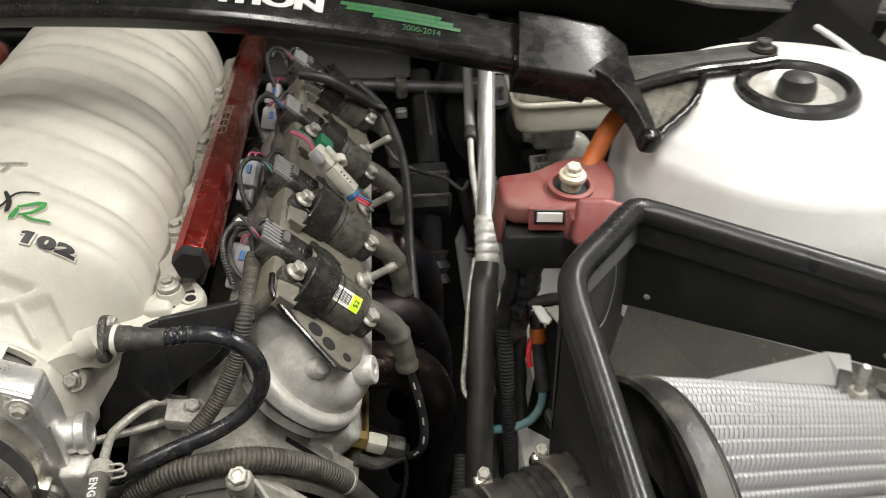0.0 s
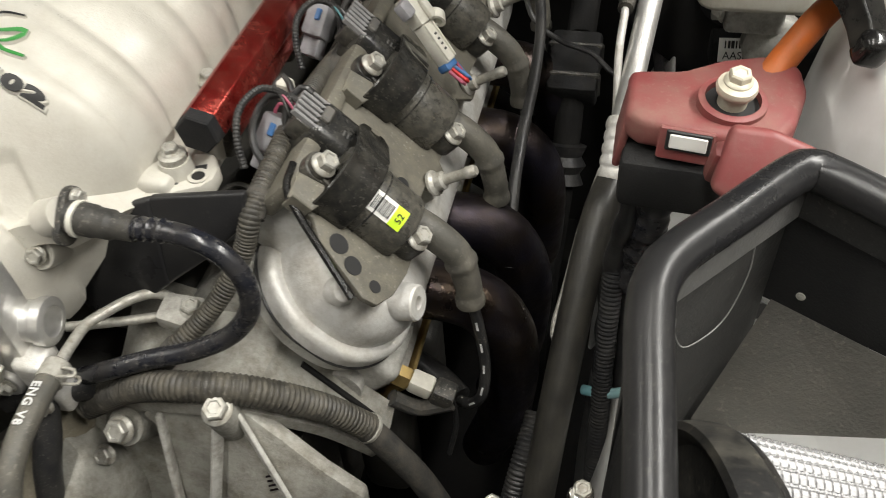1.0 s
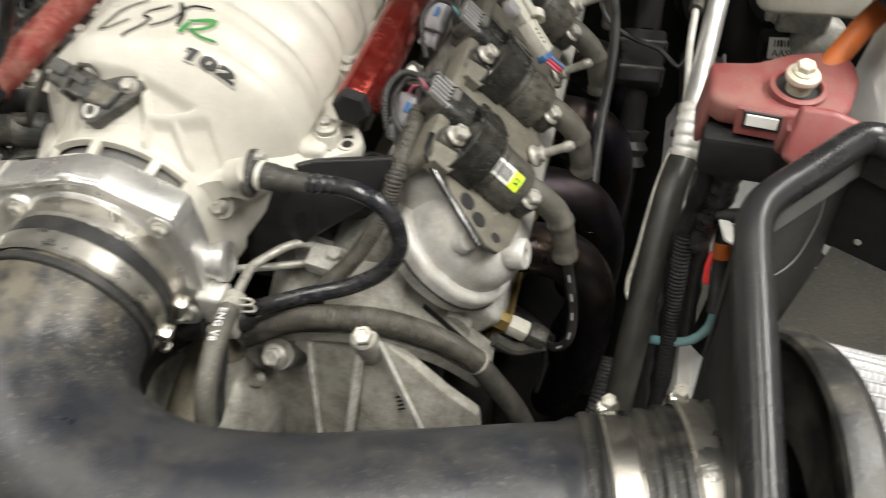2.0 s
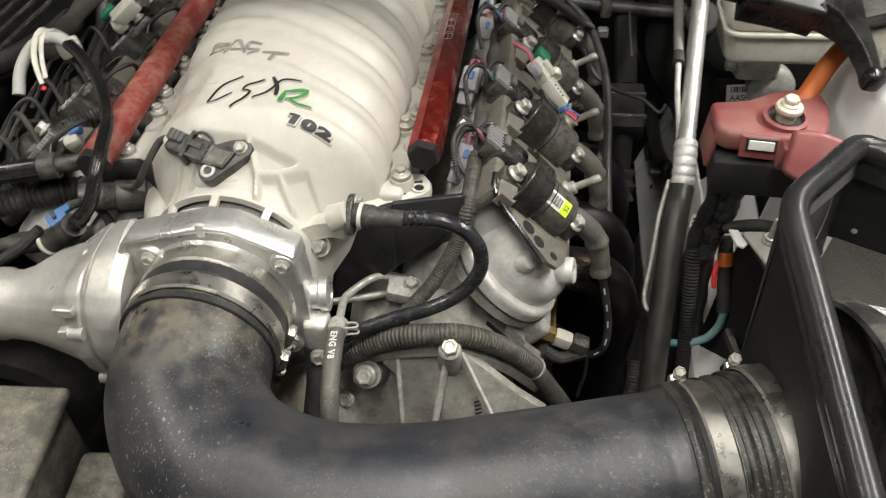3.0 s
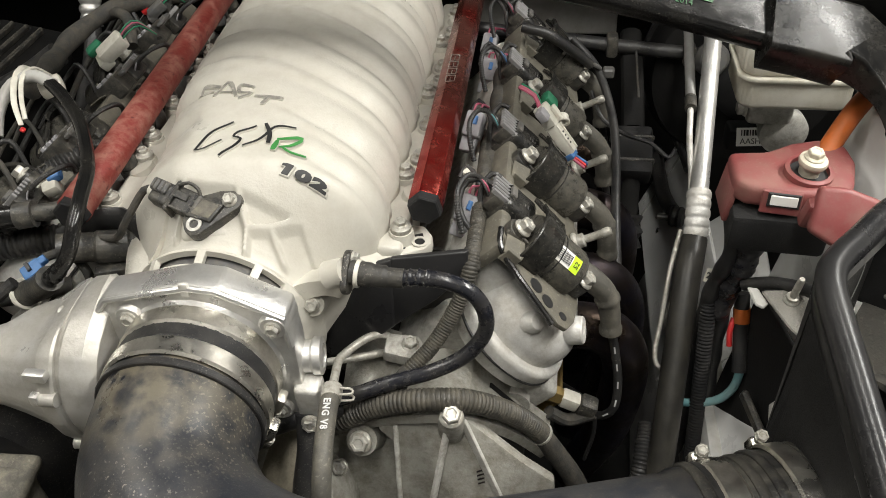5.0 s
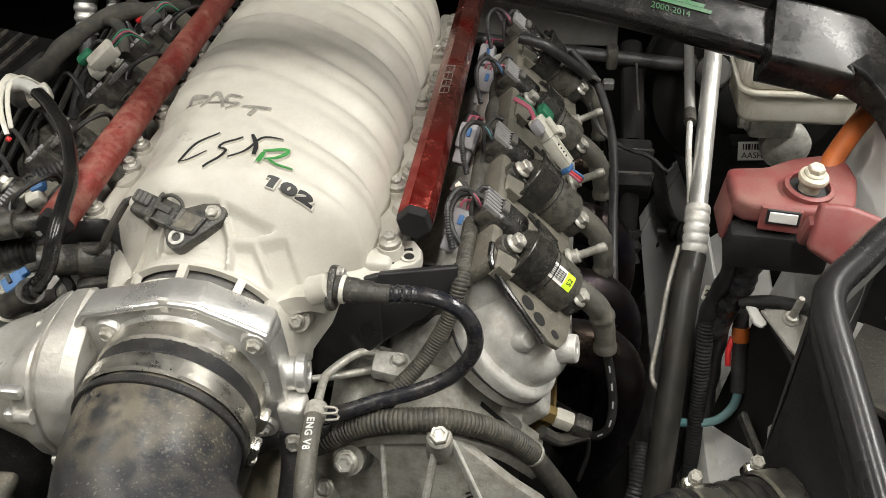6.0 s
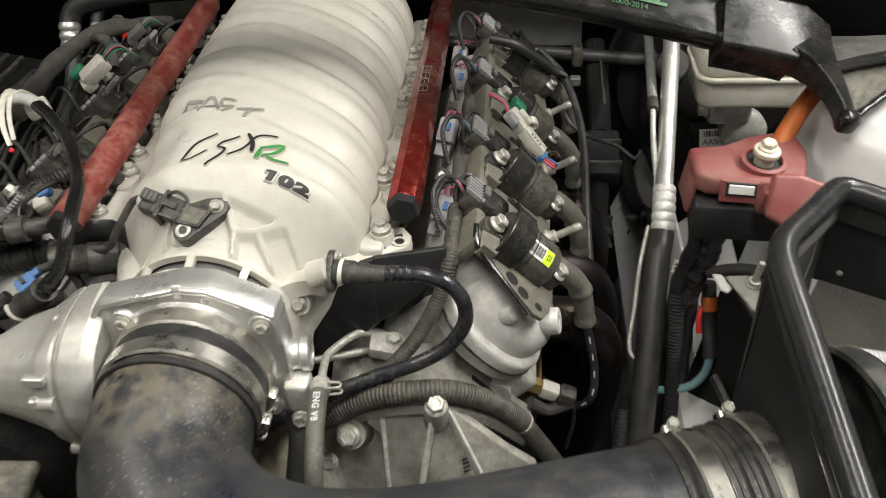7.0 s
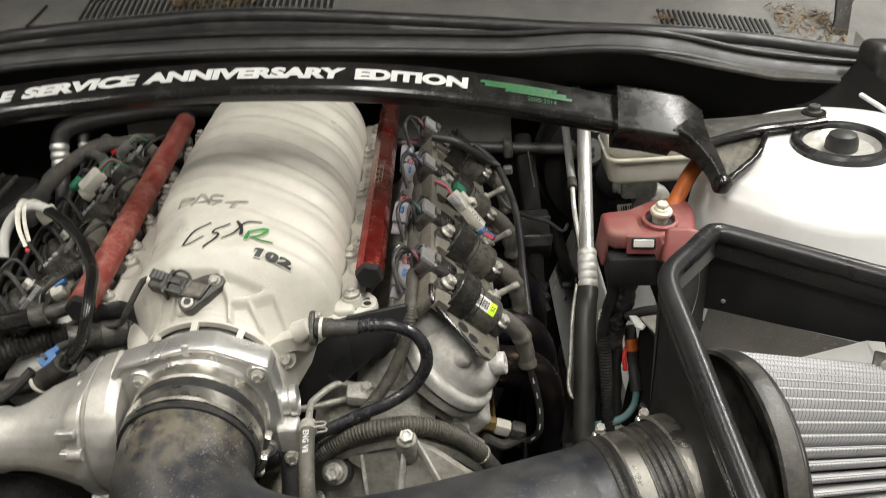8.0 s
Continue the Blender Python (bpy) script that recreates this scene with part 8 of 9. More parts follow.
# ---- far bank and the hoses beside it ----
def far_side():
    h1 = root("heater_hose", (-0.36, 0.48, -0.03), "black heater hose bending to a bright crimped coupling", "hose", "heater hoses")
    part("hose", tube([(-0.357, 0.452, -0.038), (-0.357, 0.460, -0.026), (-0.347, 0.468, -0.013), (-0.322, 0.476, -0.007), (-0.27, 0.49, -0.005), (-0.2, 0.51, -0.008), (-0.1, 0.53, -0.02)], 0.0135, 18), M_RUBBER, h1)
    part("coupling", tube([(-0.357, 0.455, -0.028), (-0.357, 0.446, -0.048), (-0.356, 0.438, -0.064)], lambda s, w: 0.0142 - 0.002 * (0.5 + 0.5 * math.cos(2 * math.pi * s / 0.012)) ** 2, 20, 0.0015), M_ALUBRIGHT, h1, "bright crimped coupling")
    part("pipe", tube([(-0.356, 0.442, -0.060), (-0.352, 0.41, -0.09), (-0.342, 0.36, -0.11), (-0.33, 0.30, -0.13)], 0.0105, 16), M_RUBBER, h1)
    h2 = root("heater_hose", (-0.32, 0.46, -0.03), "second heater hose with a bright coupling", "hose", "heater hoses")
    part("hose", tube([(-0.325, 0.462, -0.040), (-0.325, 0.478, -0.024), (-0.300, 0.50, -0.018), (-0.22, 0.53, -0.02)], 0.0085, 16), M_RUBBER, h2)
    part("coupling", tube([(-0.325, 0.466, -0.034), (-0.325, 0.458, -0.046), (-0.325, 0.45, -0.058)], lambda s, w: 0.0092 - 0.0015 * (0.5 + 0.5 * math.cos(2 * math.pi * s / 0.008)) ** 2, 18, 0.0015), M_ALUBRIGHT, h2)
    part("pipe", tube([(-0.325, 0.452, -0.055), (-0.32, 0.42, -0.10), (-0.31, 0.38, -0.15)], 0.008, 12), M_HOSE, h2)
    tr = root("wiring_loom", (-0.27, 0.25, -0.01), "thick taped wiring trunk over the far coils", "wiring harness", "wiring harnesses")
    part("trunk", tube([(-0.252, 0.135, 0.016), (-0.268, 0.185, 0.008), (-0.286, 0.24, -0.004), (-0.290, 0.285, -0.004), (-0.268, 0.325, 0.006), (-0.235, 0.350, 0.010), (-0.205, 0.36, 0.0)], lambda s, w: 0.0100 + 0.0010 * math.sin(90 * s), 16), M_TAPE, tr)
    part("branch", tube([(-0.262, 0.33, 0.004), (-0.245, 0.315, 0.012), (-0.228, 0.30, 0.010), (-0.215, 0.27, -0.005)], 0.006, 12), M_TAPE, tr)
    part("branch", tube([(-0.29, 0.25, -0.006), (-0.33, 0.24, -0.03), (-0.38, 0.225, -0.05), (-0.45, 0.20, -0.07)], 0.013, 14), M_HOSE, tr)
    part("branch", tube([(-0.24, 0.35, 0.008), (-0.215, 0.375, 0.004), (-0.20, 0.41, -0.01)], 0.007, 12), M_TAPE, tr)
    # connectors over the far coils
    for at, tilt, mat, extra in (((-0.216, 0.232, 0.012), (10, -35, 30), M_CONNWHITE, M_GREEN), ((-0.215, 0.345, 0.004), (10, -35, 25), M_CONNDARK, M_REDWIRE)):
        th = root("harness_connector", at, "grey harness connector with coloured clip on the far coils", "connector", "harness connectors")
        m = Matrix.Translation(at) @ pose(0, 0, 0, *tilt) @ Matrix.Scale(0.88 if extra is M_GREEN else 0.6, 4)
        part("body", moved(box(0.036, 0.020, 0.018, 0.003, 2), m), mat, th)
        part("front", moved(box(0.016, 0.024, 0.014, 0.003, 2, at=(-0.018, 0.002, -0.006)), m), M_CONNWHITE if extra is M_GREEN else M_CONNDARK, th)
        part("clip", moved(box(0.020, 0.014, 0.010, 0.003, 2, at=(-0.018, 0.016, 0.006)), m), extra, th, "coloured clip")
        for k in range(4):
            part("wire", tube([m @ Vector(p) for p in ((0.016, -0.006 + 0.004 * k, 0.002), (0.030, -0.006 + 0.005 * k, 0.003), (0.040, 0.002 + 0.004 * k, -0.006), (0.044, 0.004, -0.03))], 0.0009, 8), (M_GREEN, M_RUBBER, M_PINK, M_GREEN)[k], th)
    for at, tilt in (((-0.200, 0.190, -0.010), (0, -40, 0)), ((-0.200, 0.075, -0.010), (0, -40, 0)), ((-0.204, 0.30, -0.010), (0, -40, 0))):
        th = root("coil_connector", at, "dark square coil plug with pale terminals, dusty", "connector", "coil connectors")
        m = Matrix.Translation(at) @ pose(0, 0, 0, *tilt) @ pose(0, 0, 0, 0, 0, 12)
        part("body", moved(box(0.030, 0.030, 0.022, 0.003, 2), m), M_BLACKPLASTIC, th)
        for k in range(3):
            part("terminal", moved(box(0.006, 0.005, 0.004, 0.001, 1, at=(-0.008 + 0.008 * k, -0.006, 0.012)), m), M_CONNGREY, th)
        part("wire", tube([m @ Vector(p) for p in ((0.0, 0.014, 0.0), (0.006, 0.03, 0.006), (-0.01, 0.05, 0.008), (-0.03, 0.06, 0.0))], 0.0035, 10), M_TAPE, th)
        part("lever", moved(box(0.008, 0.034, 0.005, 0.0015, 1, at=(0.022, 0.004, 0.006)), m), M_CONNDARK, th)
    for y in (0.066, 0.178, 0.290, 0.401):
        injector_plug((-0.160, y - 0.01, -0.014), (38, 0, 14), -1, M_CONNDARK, M_TAPE)
    # vacuum tube with its white retaining clip
    vt = root("vacuum_tube", (-0.15, 0.0, 0.02), "glossy black brake vacuum tube with a white plastic clip", "tube")
    part("grey_end", tube([(-0.262, 0.078, 0.000), (-0.262, 0.095, 0.018), (-0.252, 0.112, 0.034), (-0.232, 0.118, 0.040), (-0.210, 0.108, 0.038)], 0.0058, 14), M_GREYPAINT, vt, "grey tube end")
    part("tube", tube([(-0.214, 0.110, 0.038), (-0.190, 0.088, 0.036), (-0.163, 0.057, 0.032), (-0.140, 0.020, 0.030), (-0.124, -0.012, 0.030), (-0.117, -0.040, 0.027), (-0.114, -0.064, 0.018), (-0.120, -0.076, -0.002), (-0.133, -0.078, -0.018), (-0.146, -0.074, -0.030)], lambda s, w: 0.0058 + 0.0010 * (s > w - 0.028) * (1 if (s * 150) % 1 > 0.4 else 0), 16, 0.003), M_GLOSSBLACK, vt)
    part("elbow", tube([(-0.144, -0.074, -0.028), (-0.156, -0.070, -0.040), (-0.172, -0.064, -0.052), (-0.184, -0.062, -0.060)], 0.0105, 16), M_BLACKPLASTIC, vt)
    part("white_ring", ring_at((-0.181, -0.0622, -0.058), (0.8, -0.1, 0.5), 0.011, 0.0135, 0.003, 24), M_CONNWHITE, vt)
    clip = part("clip_band", tube([(-0.236, 0.150, 0.020), (-0.246, 0.140, 0.034), (-0.246, 0.125, 0.044), (-0.246, 0.108, 0.040), (-0.241, 0.090, 0.028), (-0.232, 0.076, 0.014)], lambda s, w: 0.0040 - 0.0018 * s / w, 12, section=(1.0, 0.35)), M_CONNWHITE, vt, "white plastic retaining clip")
    part("clip_band", tube([(-0.229, 0.142, 0.026), (-0.237, 0.130, 0.042), (-0.239, 0.112, 0.043), (-0.235, 0.094, 0.032), (-0.229, 0.080, 0.018)], 0.0022, 10, section=(1.0, 0.5)), M_CONNWHITE, vt)
    part("clip_block", moved(box(0.022, 0.018, 0.012, 0.003, 2), pose(-0.226, 0.128, 0.024, 10, -14, 35)), M_CONNWHITE, vt)
    part("clip_tip", moved(box(0.005, 0.006, 0.005, 0.002, 1), pose(-0.230, 0.073, 0.011, 0, 0, 30)), M_REDWIRE, vt)
    # conduits and quick-fit pipes
    c1 = root("wiring_loom", (-0.2, 0.05, -0.03), "black corrugated conduit beside the far fuel rail", "wiring conduit", "wiring conduits")
    part("conduit", conduit([(-0.255, -0.01, -0.060), (-0.235, 0.022, -0.040), (-0.212, 0.045, -0.022), (-0.185, 0.068, -0.012), (-0.163, 0.092, -0.014), (-0.158, 0.14, -0.02)], 0.0100), M_RUBBER, c1)
    c2 = root("wiring_loom", (-0.2, -0.01, -0.05), "thick black corrugated conduit beside the throttle body", "wiring conduit", "wiring conduits")
    part("conduit", conduit([(-0.30, -0.045, -0.060), (-0.240, -0.024, -0.050), (-0.190, -0.008, -0.046), (-0.150, 0.004, -0.048), (-0.11, 0.010, -0.055)], 0.0120, 0.005), M_HOSE, c2)
    c3 = root("vapour_pipe", (-0.19, -0.02, -0.01), "glossy black quick-fit pipe with a ribbed elbow", "pipe")
    part("sleeve", tube([(-0.29, -0.052, -0.018), (-0.235, -0.034, -0.012), (-0.190, -0.022, -0.010)], 0.0095, 16), M_GLOSSBLACK, c3)
    part("collar", tube([(-0.192, -0.0225, -0.010), (-0.178, -0.019, -0.009)], 0.0112, 16, 0.003), M_BLACKPLASTIC, c3)
    part("elbow", tube([(-0.180, -0.019, -0.009), (-0.160, -0.014, -0.008), (-0.148, -0.006, -0.004), (-0.146, 0.006, 0.000), (-0.150, 0.016, -0.004)], 0.0072, 14), M_BLACKPLASTIC, c3)
    part("nut", tube([(-0.1465, 0.000, -0.001), (-0.148, 0.012, -0.002)], 0.0125, 10, 0.004), M_DUSTYPLASTIC, c3)
    pv = root("purge_valve", (-0.12, -0.035, -0.03), "dark grey cylindrical purge valve with a ribbed cap", "valve")
    a, b = Vector((-0.150, -0.046, -0.022)), Vector((-0.092, -0.022, -0.034))
    part("body", tube([a, (a + b) / 2, b], lambda s, w: 0.0120 + 0.0016 * (0.45 * w < s < 0.85 * w), 20, 0.002), M_BLACKPLASTIC, pv)
    part("ring", ring_at(b - (b - a) * 0.05, b - a, 0.010, 0.0145, 0.007, 24), M_BLACKPLASTIC, pv)
    part("nipple", tube([b, b + (b - a) * 0.35], 0.009, 14), M_NYLON, pv)
    part("lug", moved(box(0.026, 0.012, 0.012, 0.003, 2), pose(-0.112, -0.044, -0.046, 0, 0, 20)), M_BLACKPLASTIC, pv)
    gr = root("manifold_gasket", (-0.12, -0.02, -0.03), "black rubber gasket lip under the far manifold corner", "gasket")
    part("lip", tube([(-0.155, -0.024, -0.030), (-0.130, -0.016, -0.018), (-0.105, -0.014, -0.014), (-0.090, -0.022, -0.018), (-0.084, -0.032, -0.026)], 0.010, 12, section=(0.5, 1.2)), M_RUBBER, gr)
    bc = root("solenoid_connector", (-0.173, -0.057, -0.037), "bright blue wiring connector", "connector")
    part("body", moved(box(0.017, 0.013, 0.011, 0.002, 2), pose(-0.170, -0.056, -0.038, 20, -20, 40)), M_BLUE, bc)
    part("lock", moved(box(0.008, 0.007, 0.006, 0.0015, 2), pose(-0.164, -0.050, -0.032, 20, -20, 40)), M_BLUE, bc)
    part("slot", moved(box(0.003, 0.008, 0.004), pose(-0.172, -0.058, -0.0326, 20, -20, 40)), M_BLACKINK, bc)
    part("wire", tube([(-0.164, -0.046, -0.032), (-0.150, -0.036, -0.034), (-0.135, -0.042, -0.048), (-0.13, -0.05, -0.07)], 0.004, 10), M_TAPE, bc)
    part("lead", tube([(-0.185, -0.064, -0.044), (-0.205, -0.076, -0.058), (-0.24, -0.09, -0.075)], 0.0052, 10), M_RUBBER, bc)
    mc = root("rail_connector", (-0.173, 0.010, -0.003), "small multicoloured connector with a pale strap loop", "connector")
    part("body", moved(box(0.014, 0.012, 0.012, 0.003, 2), pose(-0.176, 0.010, -0.004, 20, -20, 20)), M_CONNWHITE, mc)
    part("cap", moved(box(0.012, 0.010, 0.008, 0.002, 2), pose(-0.174, 0.016, 0.004, 20, -20, 20)), M_BLUE, mc)
    part("strap", tube([(-0.186, 0.012, 0.000), (-0.192, 0.000, -0.008), (-0.184, -0.010, -0.014), (-0.172, -0.008, -0.012)], 0.002, 8), M_CONNWHITE, mc)
    for k, (p, q) in enumerate((((-0.28, -0.09, -0.09), (-0.18, -0.04, -0.075)), ((-0.29, -0.06, -0.11), (-0.17, -0.02, -0.085)), ((-0.27, 0.0, -0.09), (-0.16, 0.03, -0.075)))):
        th = root("harness_branch", p, "dusty taped harness branch beside the throttle body", "wiring harness", "wiring harnesses")
        P, Q = Vector(p), Vector(q)
        part("wrap", tube([P, P * 0.6 + Q * 0.4 + Vector((0, 0.01, 0.012)), P * 0.25 + Q * 0.75 + Vector((0, -0.006, 0.01)), Q], 0.0068 + 0.001 * k, 12), M_TAPE, th)
    rng = random.Random(21)
    for k in range(12):
        y = -0.02 + 0.035 * k
        x = -0.205 - 0.03 * rng.random()
        p = [Vector((x, y, -0.03)), Vector((x - 0.018, y + 0.012, 0.004 + 0.008 * rng.random())), Vector((x - 0.040, y + 0.02 * rng.random(), -0.008)), Vector((x - 0.066, y - 0.02, -0.05))]
        th = root("harness_wire", p[1], "thin dusty black wire over the far coils", "wire", "far wires")
        part("wire", tube(p, 0.0018 + 0.0016 * rng.random(), 8), M_TAPE if k % 2 else M_RUBBER, th)
    pl = root("belt_pulley", (-0.23, -0.12, -0.2), "black grooved accessory pulley with its drive belt", "pulley")
    prof = [(0, -0.02), (0.03, -0.02), (0.055, -0.017)]
    for k in range(8):
        prof += [(0.066, -0.016 + 0.004 * k), (0.063, -0.014 + 0.004 * k)]
    prof += [(0.066, 0.016), (0.05, 0.018), (0.045, 0.006), (0.02, 0.006), (0.018, 0.014), (0, 0.014)]
    part("wheel", moved(lathe(prof, 56), aim((-0.222, -0.135, -0.190), (0.05, -1, 0.05))), M_RUBBER, pl)
    nb = root("reservoir_box", (-0.2, -0.24, -0.2), "black dusty plastic box in front of the pulley", "plastic box")
    part("body", moved(box(0.18, 0.15, 0.10, 0.014, 4), pose(-0.226, -0.250, -0.174, 4, 2, 4)), M_TANBOX, nb)
    part("lid_rim", moved(box(0.186, 0.156, 0.012, 0.005, 3), pose(-0.226, -0.249, -0.132, 4, 2, 4)), M_TANBOX, nb)
    part("step", moved(box(0.05, 0.06, 0.05, 0.008, 3), pose(-0.110, -0.215, -0.205, 4, 2, 4)), M_TANBOX, nb)
    marks = join(*[box(0.012, 0.0022, 0.0008, at=(-0.05 + 0.017 * (k % 6), -0.018 * (k // 6), 0)) for k in range(12)])
    part("moulded_marks", moved(marks, pose(-0.226, -0.262, -0.1255, 4, 2, 4)), M_DUSTYPLASTIC, nb, "moulded marks as plain bars")
    fx = root("fuse_housing", (-0.42, 0.25, -0.1), "large black ribbed plastic housing on the far side", "plastic housing")
    part("body", moved(box(0.10, 0.36, 0.12, 0.012, 3), pose(-0.455, 0.27, -0.125, 0, 12, 0)), M_DARKBAY, fx)
    for k in range(5):
        part("rib", moved(box(0.006, 0.30, 0.010, 0.002, 1), pose(-0.416 - 0.018 * k, 0.27, -0.062 + 0.004 * k, 0, 12, 0)), M_BLACKPLASTIC, fx)


far_side()


# ---- between the near bank and the fender ----
def near_gap():
    st = root("steering_shaft", (0.33, 0.33, -0.2), "dark steering shaft with a boxy universal joint", "steering shaft")
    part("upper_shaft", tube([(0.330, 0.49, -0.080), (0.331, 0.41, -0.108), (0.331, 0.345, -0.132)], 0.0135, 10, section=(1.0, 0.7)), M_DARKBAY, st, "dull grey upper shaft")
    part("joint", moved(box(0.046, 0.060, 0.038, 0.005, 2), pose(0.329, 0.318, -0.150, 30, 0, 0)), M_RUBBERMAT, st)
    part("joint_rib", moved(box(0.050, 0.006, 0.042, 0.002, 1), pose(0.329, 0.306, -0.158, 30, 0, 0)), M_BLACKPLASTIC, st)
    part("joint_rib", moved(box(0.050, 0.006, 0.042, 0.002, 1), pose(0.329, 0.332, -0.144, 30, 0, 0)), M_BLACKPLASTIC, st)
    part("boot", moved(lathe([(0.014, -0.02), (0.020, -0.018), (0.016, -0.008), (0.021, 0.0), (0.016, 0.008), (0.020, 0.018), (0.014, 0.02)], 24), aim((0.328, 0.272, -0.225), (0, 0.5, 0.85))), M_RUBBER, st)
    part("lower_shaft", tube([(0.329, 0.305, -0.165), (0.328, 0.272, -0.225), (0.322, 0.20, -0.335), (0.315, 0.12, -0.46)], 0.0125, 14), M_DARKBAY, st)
    part("wire", tube([(0.334, 0.44, -0.080), (0.336, 0.40, -0.100), (0.337, 0.38, -0.110)], 0.0014, 8), M_TAPE, st)
    hp = root("cross_pipe", (0.33, 0.45, -0.08), "thick black crossing hose below the cowl", "hose")
    part("hose", tube([(0.10, 0.45, -0.055), (0.20, 0.45, -0.066), (0.25, 0.45, -0.072), (0.33, 0.45, -0.080), (0.404, 0.452, -0.087), (0.44, 0.46, -0.09)], 0.0085, 16), M_RUBBER, hp)
    for x, z in ((0.305, -0.077), (0.398, -0.086)):
        part("clip", moved(box(0.014, 0.024, 0.026, 0.004, 2), pose(x, 0.45, z)), M_BLACKPLASTIC, hp)
    part("tag", moved(box(0.014, 0.012, 0.012, 0.002, 1), pose(0.303, 0.434, -0.106)), M_CONNDARK, hp)
    pc = root("pressure_switch", (0.43, 0.46, -0.09), "dark round electrical plug with small terminals", "connector")
    part("body", moved(lathe([(0, -0.02), (0.020, -0.02), (0.021, 0.0), (0.016, 0.006), (0, 0.007)], 24), aim((0.425, 0.44, -0.088), (0.1, -0.9, 0.4))), M_CONNDARK, pc)
    for k in range(4):
        part("terminal", moved(box(0.006, 0.006, 0.006, 0.001, 1), aim((0.418 + 0.009 * (k % 2), 0.432, -0.090 + 0.010 * (k // 2)), (0.1, -0.9, 0.4))), M_BLACKINK, pc)
    wr = root("sensor_wire", (0.33, 0.25, -0.14), "thin black wire sagging across the gap", "wire")
    part("wire", tube([(0.278, 0.330, -0.075), (0.292, 0.310, -0.098), (0.318, 0.298, -0.110), (0.345, 0.292, -0.116), (0.365, 0.280, -0.126), (0.372, 0.285, -0.118)], 0.0024, 10), M_RUBBER, wr)
    th = root("heater_hose", (0.39, 0.42, -0.27), "black rubber elbow hose with a ribbed end", "hose")
    part("hose", tube([(0.384, 0.515, -0.262), (0.387, 0.450, -0.268), (0.388, 0.415, -0.268), (0.391, 0.380, -0.262), (0.394, 0.350, -0.252)], 0.0095, 14), M_RUBBER, th)
    part("collar", moved(lathe([(0, -0.008), (0.012, -0.008), (0.0135, -0.004), (0.012, 0.0), (0.0135, 0.004), (0.011, 0.008), (0, 0.008)], 20), aim((0.397, 0.336, -0.249), (0.9, -0.4, 0.1))), M_RUBBER, th)
    part("clip", moved(box(0.024, 0.008, 0.008, 0.002, 1), pose(0.384, 0.340, -0.254, 0, 0, -10)), M_BLACKPLASTIC, th)
    th = root("brake_hose", (0.408, 0.45, -0.222), "thin dark hose down the inner fender", "hose")
    part("pipe", tube([(0.394, 0.57, -0.225), (0.403, 0.50, -0.226), (0.408, 0.45, -0.222), (0.411, 0.39, -0.215)], 0.0055, 10), M_RUBBER, th)
    th = root("brake_pipe", (0.387, 0.224, -0.272), "thin bright steel pipe along the inner fender", "pipe")
    part("pipe", tube([(0.398, 0.290, -0.246), (0.395, 0.264, -0.252), (0.387, 0.224, -0.272), (0.379, 0.204, -0.293), (0.379, 0.188, -0.297), (0.382, 0.172, -0.293)], 0.0034, 10), M_STEEL, th)
    pf = root("inner_fender_sheet", (0.398, 0.32, -0.285), "dusty white painted inner fender panel with small holes", "car body", kind="structure")
    slope = pose(0.398, 0.328, -0.285, 0, 21, 0)
    part("sheet", moved(box(0.004, 0.345, 0.145, 0.0015, 1), slope), M_WHITEPAINT, pf)
    part("seam", moved(box(0.003, 0.004, 0.140, 0.001, 1), slope @ Matrix.Translation((-0.002, 0.135, 0))), M_GREYPAINT, pf)
    for y, z in ((0.000, 0.010), (0.060, -0.030), (-0.060, 0.020)):
        part("hole", moved(lathe([(0, 0), (0.0035, 0), (0.0035, 0.001), (0, 0.001)], 14), slope @ pose(-0.0022, y, z, 0, -90, 0)), M_BLACKINK, pf)
    pn = root("firewall_panel", (0.2, 0.6, -0.05), "dull blue-grey sheet metal on the firewall", "car body", kind="structure")
    part("sheet", moved(box(0.20, 0.006, 0.11, 0.002, 1), pose(0.22, 0.60, -0.075, -12, 0, 0)), M_GREYPAINT, pn)
    part("sheet", moved(box(0.10, 0.006, 0.07, 0.002, 1), pose(-0.26, 0.60, -0.055, -12, 0, 0)), M_GREYPAINT, pn)
    # stud bracket, cables and clutter beside the filter shield
    sb = root("stud_bracket", (0.43, 0.0, -0.07), "grey triangular bracket with a bright threaded stud", "bracket")
    m = Matrix.Translation((0.432, 0.004, -0.078)) @ pose(0, 0, 0, 12, 0, 12)
    part("plate", moved(prism([(-0.020, 0.012), (0.022, 0.010), (0.012, -0.030), (0.002, -0.048), (-0.010, -0.025)], 0.003, 0.001, 1), m), M_FLOORPAN, sb)
    part("white_tab", moved(prism([(-0.024, 0.016), (-0.016, 0.014), (-0.012, -0.002), (-0.018, -0.006), (-0.023, -0.002)], 0.003, 0.001, 1), m @ Matrix.Translation((-0.004, 0.004, -0.004))), M_GREYPAINT, sb)
    part("stud", moved(lathe([(0, 0), (0.0062, 0), (0.0062, 0.0015), (0.0050, 0.003), (0.0050, 0.006), (0.0030, 0.0065), (0.0030, 0.026), (0.0022, 0.029), (0, 0.029)], 16), m), M_STEEL, sb)
    tw = root("ground_wire", (0.405, 0.05, -0.22), "teal ground wire with an orange and black sleeve", "wire")
    part("wire", tube([(0.416, 0.026, -0.186), (0.414, 0.024, -0.206), (0.404, 0.022, -0.222), (0.388, 0.024, -0.232), (0.372, 0.030, -0.240)], 0.0040, 12), M_TEAL, tw)
    part("sleeve", tube([(0.413, 0.066, -0.128), (0.415, 0.050, -0.160), (0.416, 0.027, -0.190)], 0.0068, 12), M_RUBBER, tw)
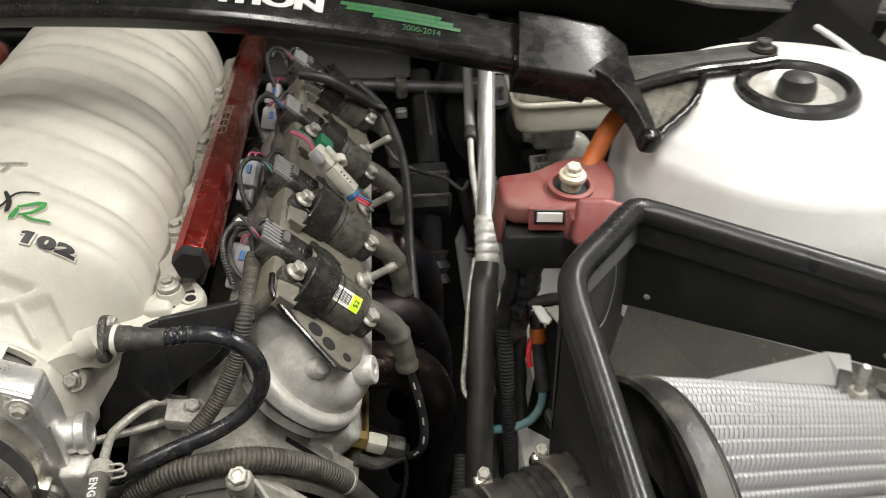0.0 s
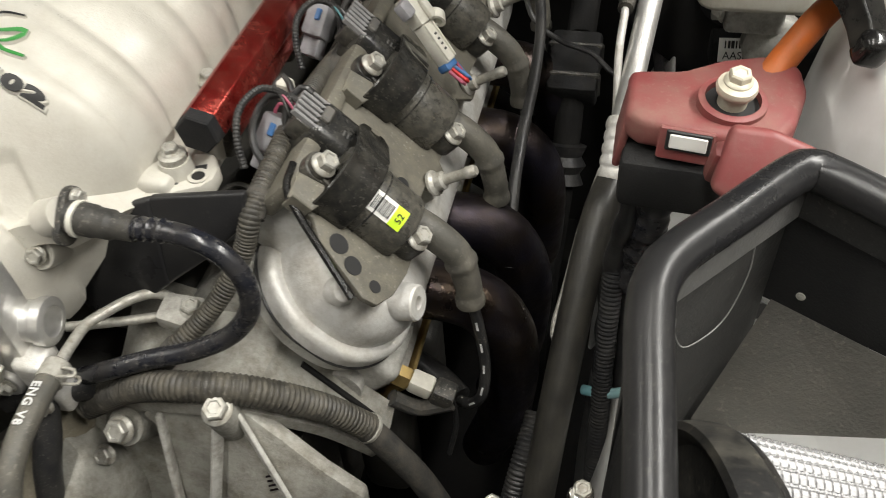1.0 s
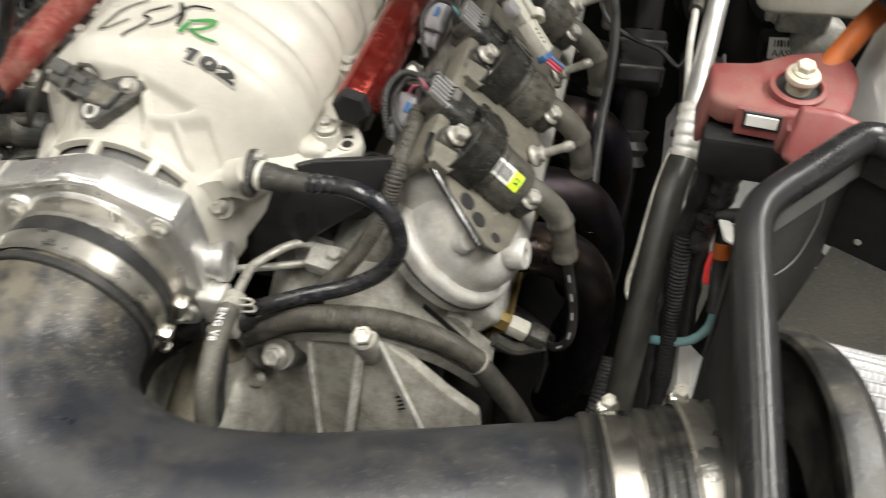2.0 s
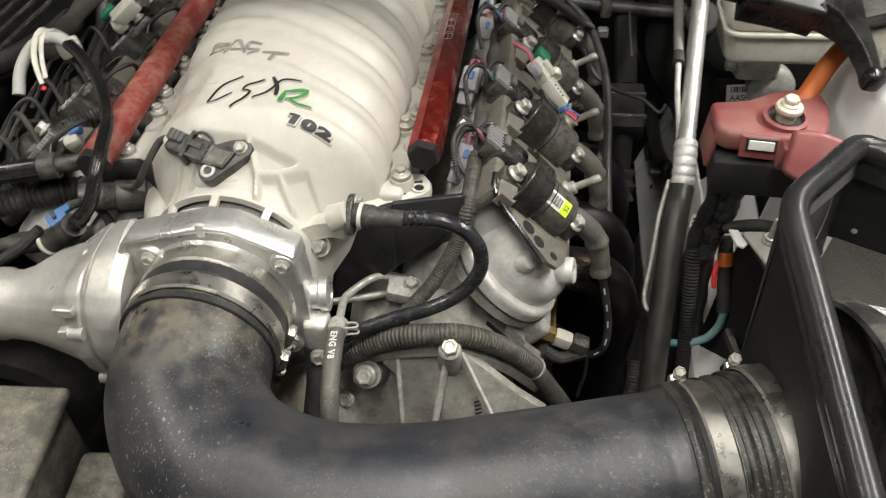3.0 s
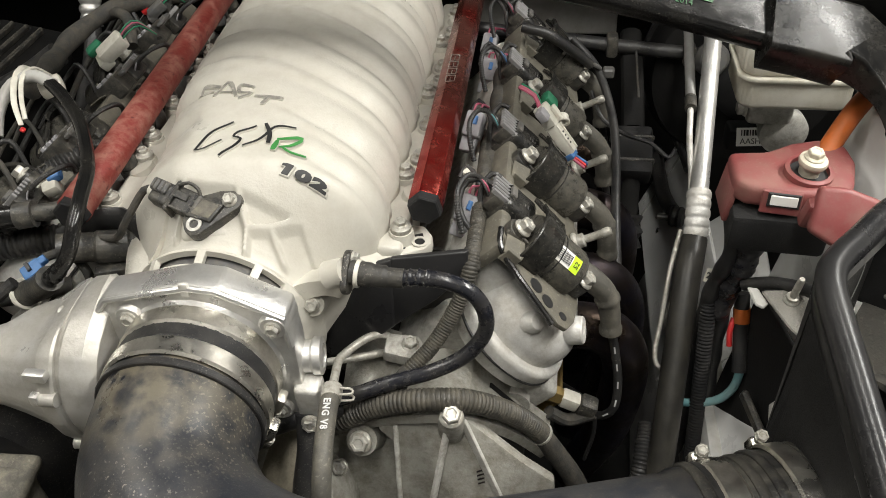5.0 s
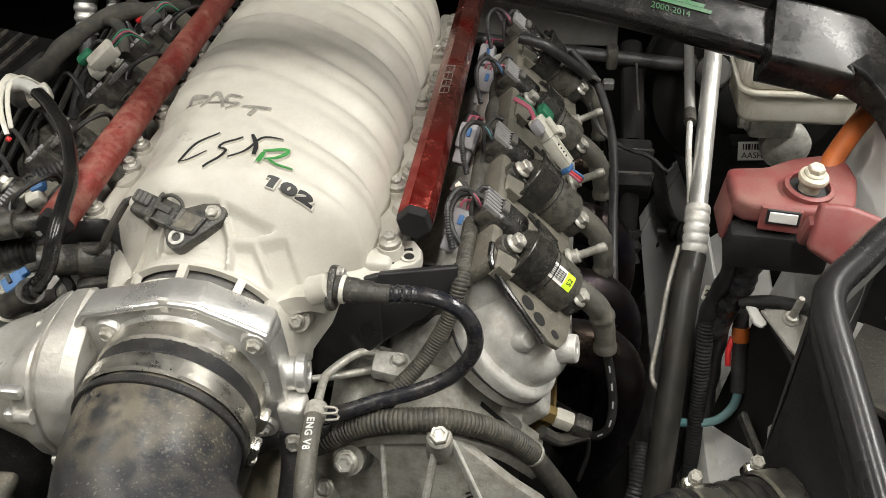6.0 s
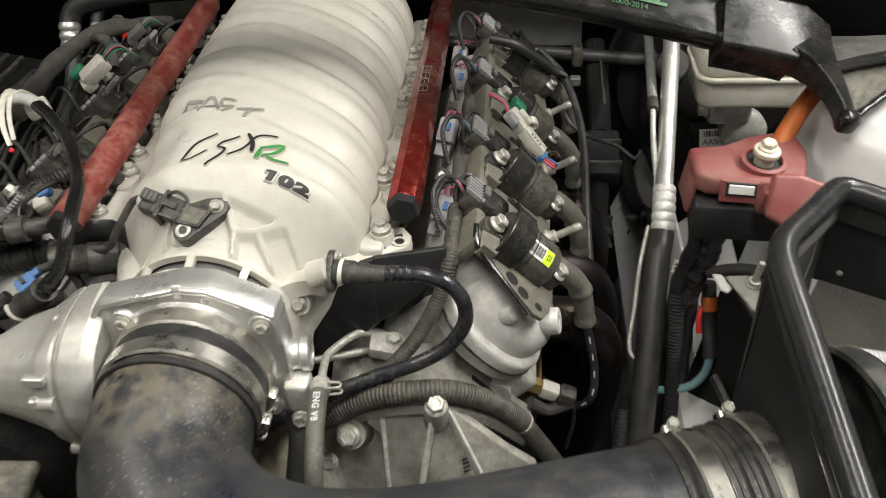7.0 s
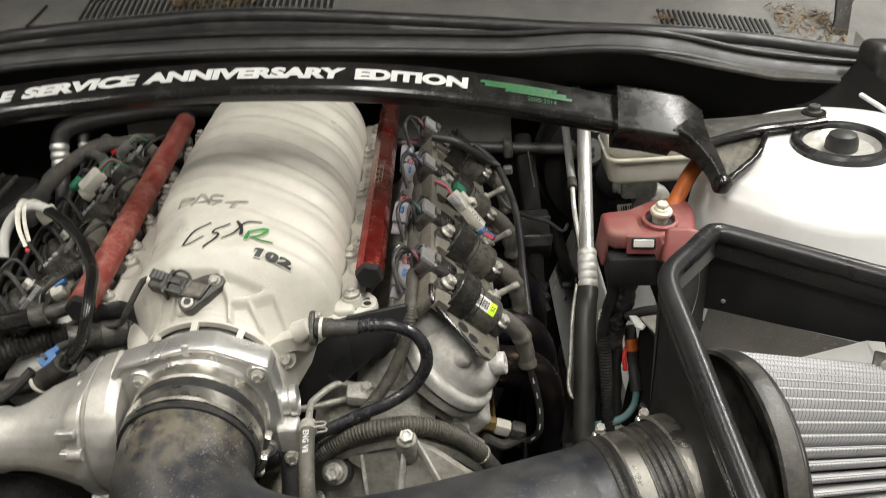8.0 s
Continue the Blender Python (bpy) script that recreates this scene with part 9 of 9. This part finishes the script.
    part("band", tube([(0.4140, 0.060, -0.141), (0.4147, 0.054, -0.153)], 0.0076, 12, 0.003), M_ORANGE, tw)
    part("red_wire", tube([(0.4080, 0.056, -0.150), (0.4050, 0.048, -0.160), (0.4060, 0.042, -0.172)], 0.0026, 10), M_REDWIRE, tw)
    cb = root("clutch_cable", (0.45, 0.0, -0.07), "black cable arching to the filter shield", "cable")
    part("cable", tube([(0.404, 0.040, -0.095), (0.424, 0.024, -0.078), (0.446, 0.002, -0.066), (0.46, -0.03, -0.06)], 0.0055, 12), M_RUBBER, cb)
    tg = root("cable_tag", (0.385, 0.06, -0.1), "small white paper tag on a cable", "tag")
    part("paper", moved(box(0.011, 0.0008, 0.013), pose(0.3860, 0.080, -0.122, -40, 12, -8)), M_RESERVOIR, tg)
    part("print", moved(lettering("20", 0.0078, 0.0001, 0.0, 1.0, 0.0003), pose(0.3860, 0.080, -0.122, -40, 12, -8) @ Matrix.Translation((-0.0042, -0.0008, -0.0028)) @ pose(0, 0, 0, 90, 0, 0)), M_BLACKINK, tg, "black figures 20", smooth=0)
    rl = root("frame_rail", (0.40, 0.0, -0.3), "grey painted frame rail with small brackets", "car body", kind="structure")
    part("rail", moved(box(0.03, 0.3, 0.08, 0.006, 2), pose(0.404, 0.0, -0.30, 0, 10, 0)), M_GREYPAINT, rl)
    hb = root("fender_liner", (0.45, -0.08, -0.2), "black plastic liner beside the filter shield", "fender liner")
    part("panel", moved(box(0.004, 0.24, 0.26, 0.001, 1), pose(0.434, -0.06, -0.245, 0, 8, 12)), M_DARKBAY, hb)
    part("lower_panel", moved(box(0.10, 0.20, 0.10, 0.01, 2), pose(0.480, -0.075, -0.30)), M_DARKBAY, hb)
    for k, (x, y, z, a) in enumerate(((0.420, -0.02, -0.19, 20), (0.432, -0.035, -0.17, -25), (0.428, -0.06, -0.21, 40), (0.418, -0.07, -0.25, 10))):
        th = root("bracket_strip", (x, y, z), "thin bent metal bracket strip, dull", "bracket", "small brackets")
        part("strip", moved(box(0.006, 0.040, 0.012, 0.002, 1), pose(x, y, z, a, 20 * k, a)), M_GREYPAINT if k % 2 else M_BLACKPLASTIC, th)
    wb = root("fender_flange", (0.56, -0.13, -0.05), "white painted body flange inside the filter bay", "car body", kind="structure")
    bm = bmesh.new()
    top = [(0.4300, -0.0985, -0.0790), (0.4813, -0.1045, -0.0585), (0.5158, -0.1100, -0.0429), (0.5717, -0.1230, -0.0150), (0.5838, -0.1295, -0.0125)]
    low = [(0.4200, -0.1500, -0.0960), (0.4780, -0.1600, -0.0830), (0.5150, -0.1680, -0.0700), (0.5740, -0.1700, -0.0420), (0.5790, -0.1560, -0.0260)]
    a, b = [bm.verts.new(c) for c in top], [bm.verts.new(c) for c in low]
    for k in range(4):
        bm.faces.new((a[k], a[k + 1], b[k + 1], b[k]))
    bmesh.ops.solidify(bm, geom=list(bm.faces), thickness=0.002)
    bmesh.ops.recalc_face_normals(bm, faces=bm.faces)
    part("flange", bm, M_WHITEPAINT, wb, smooth=0)


near_gap()
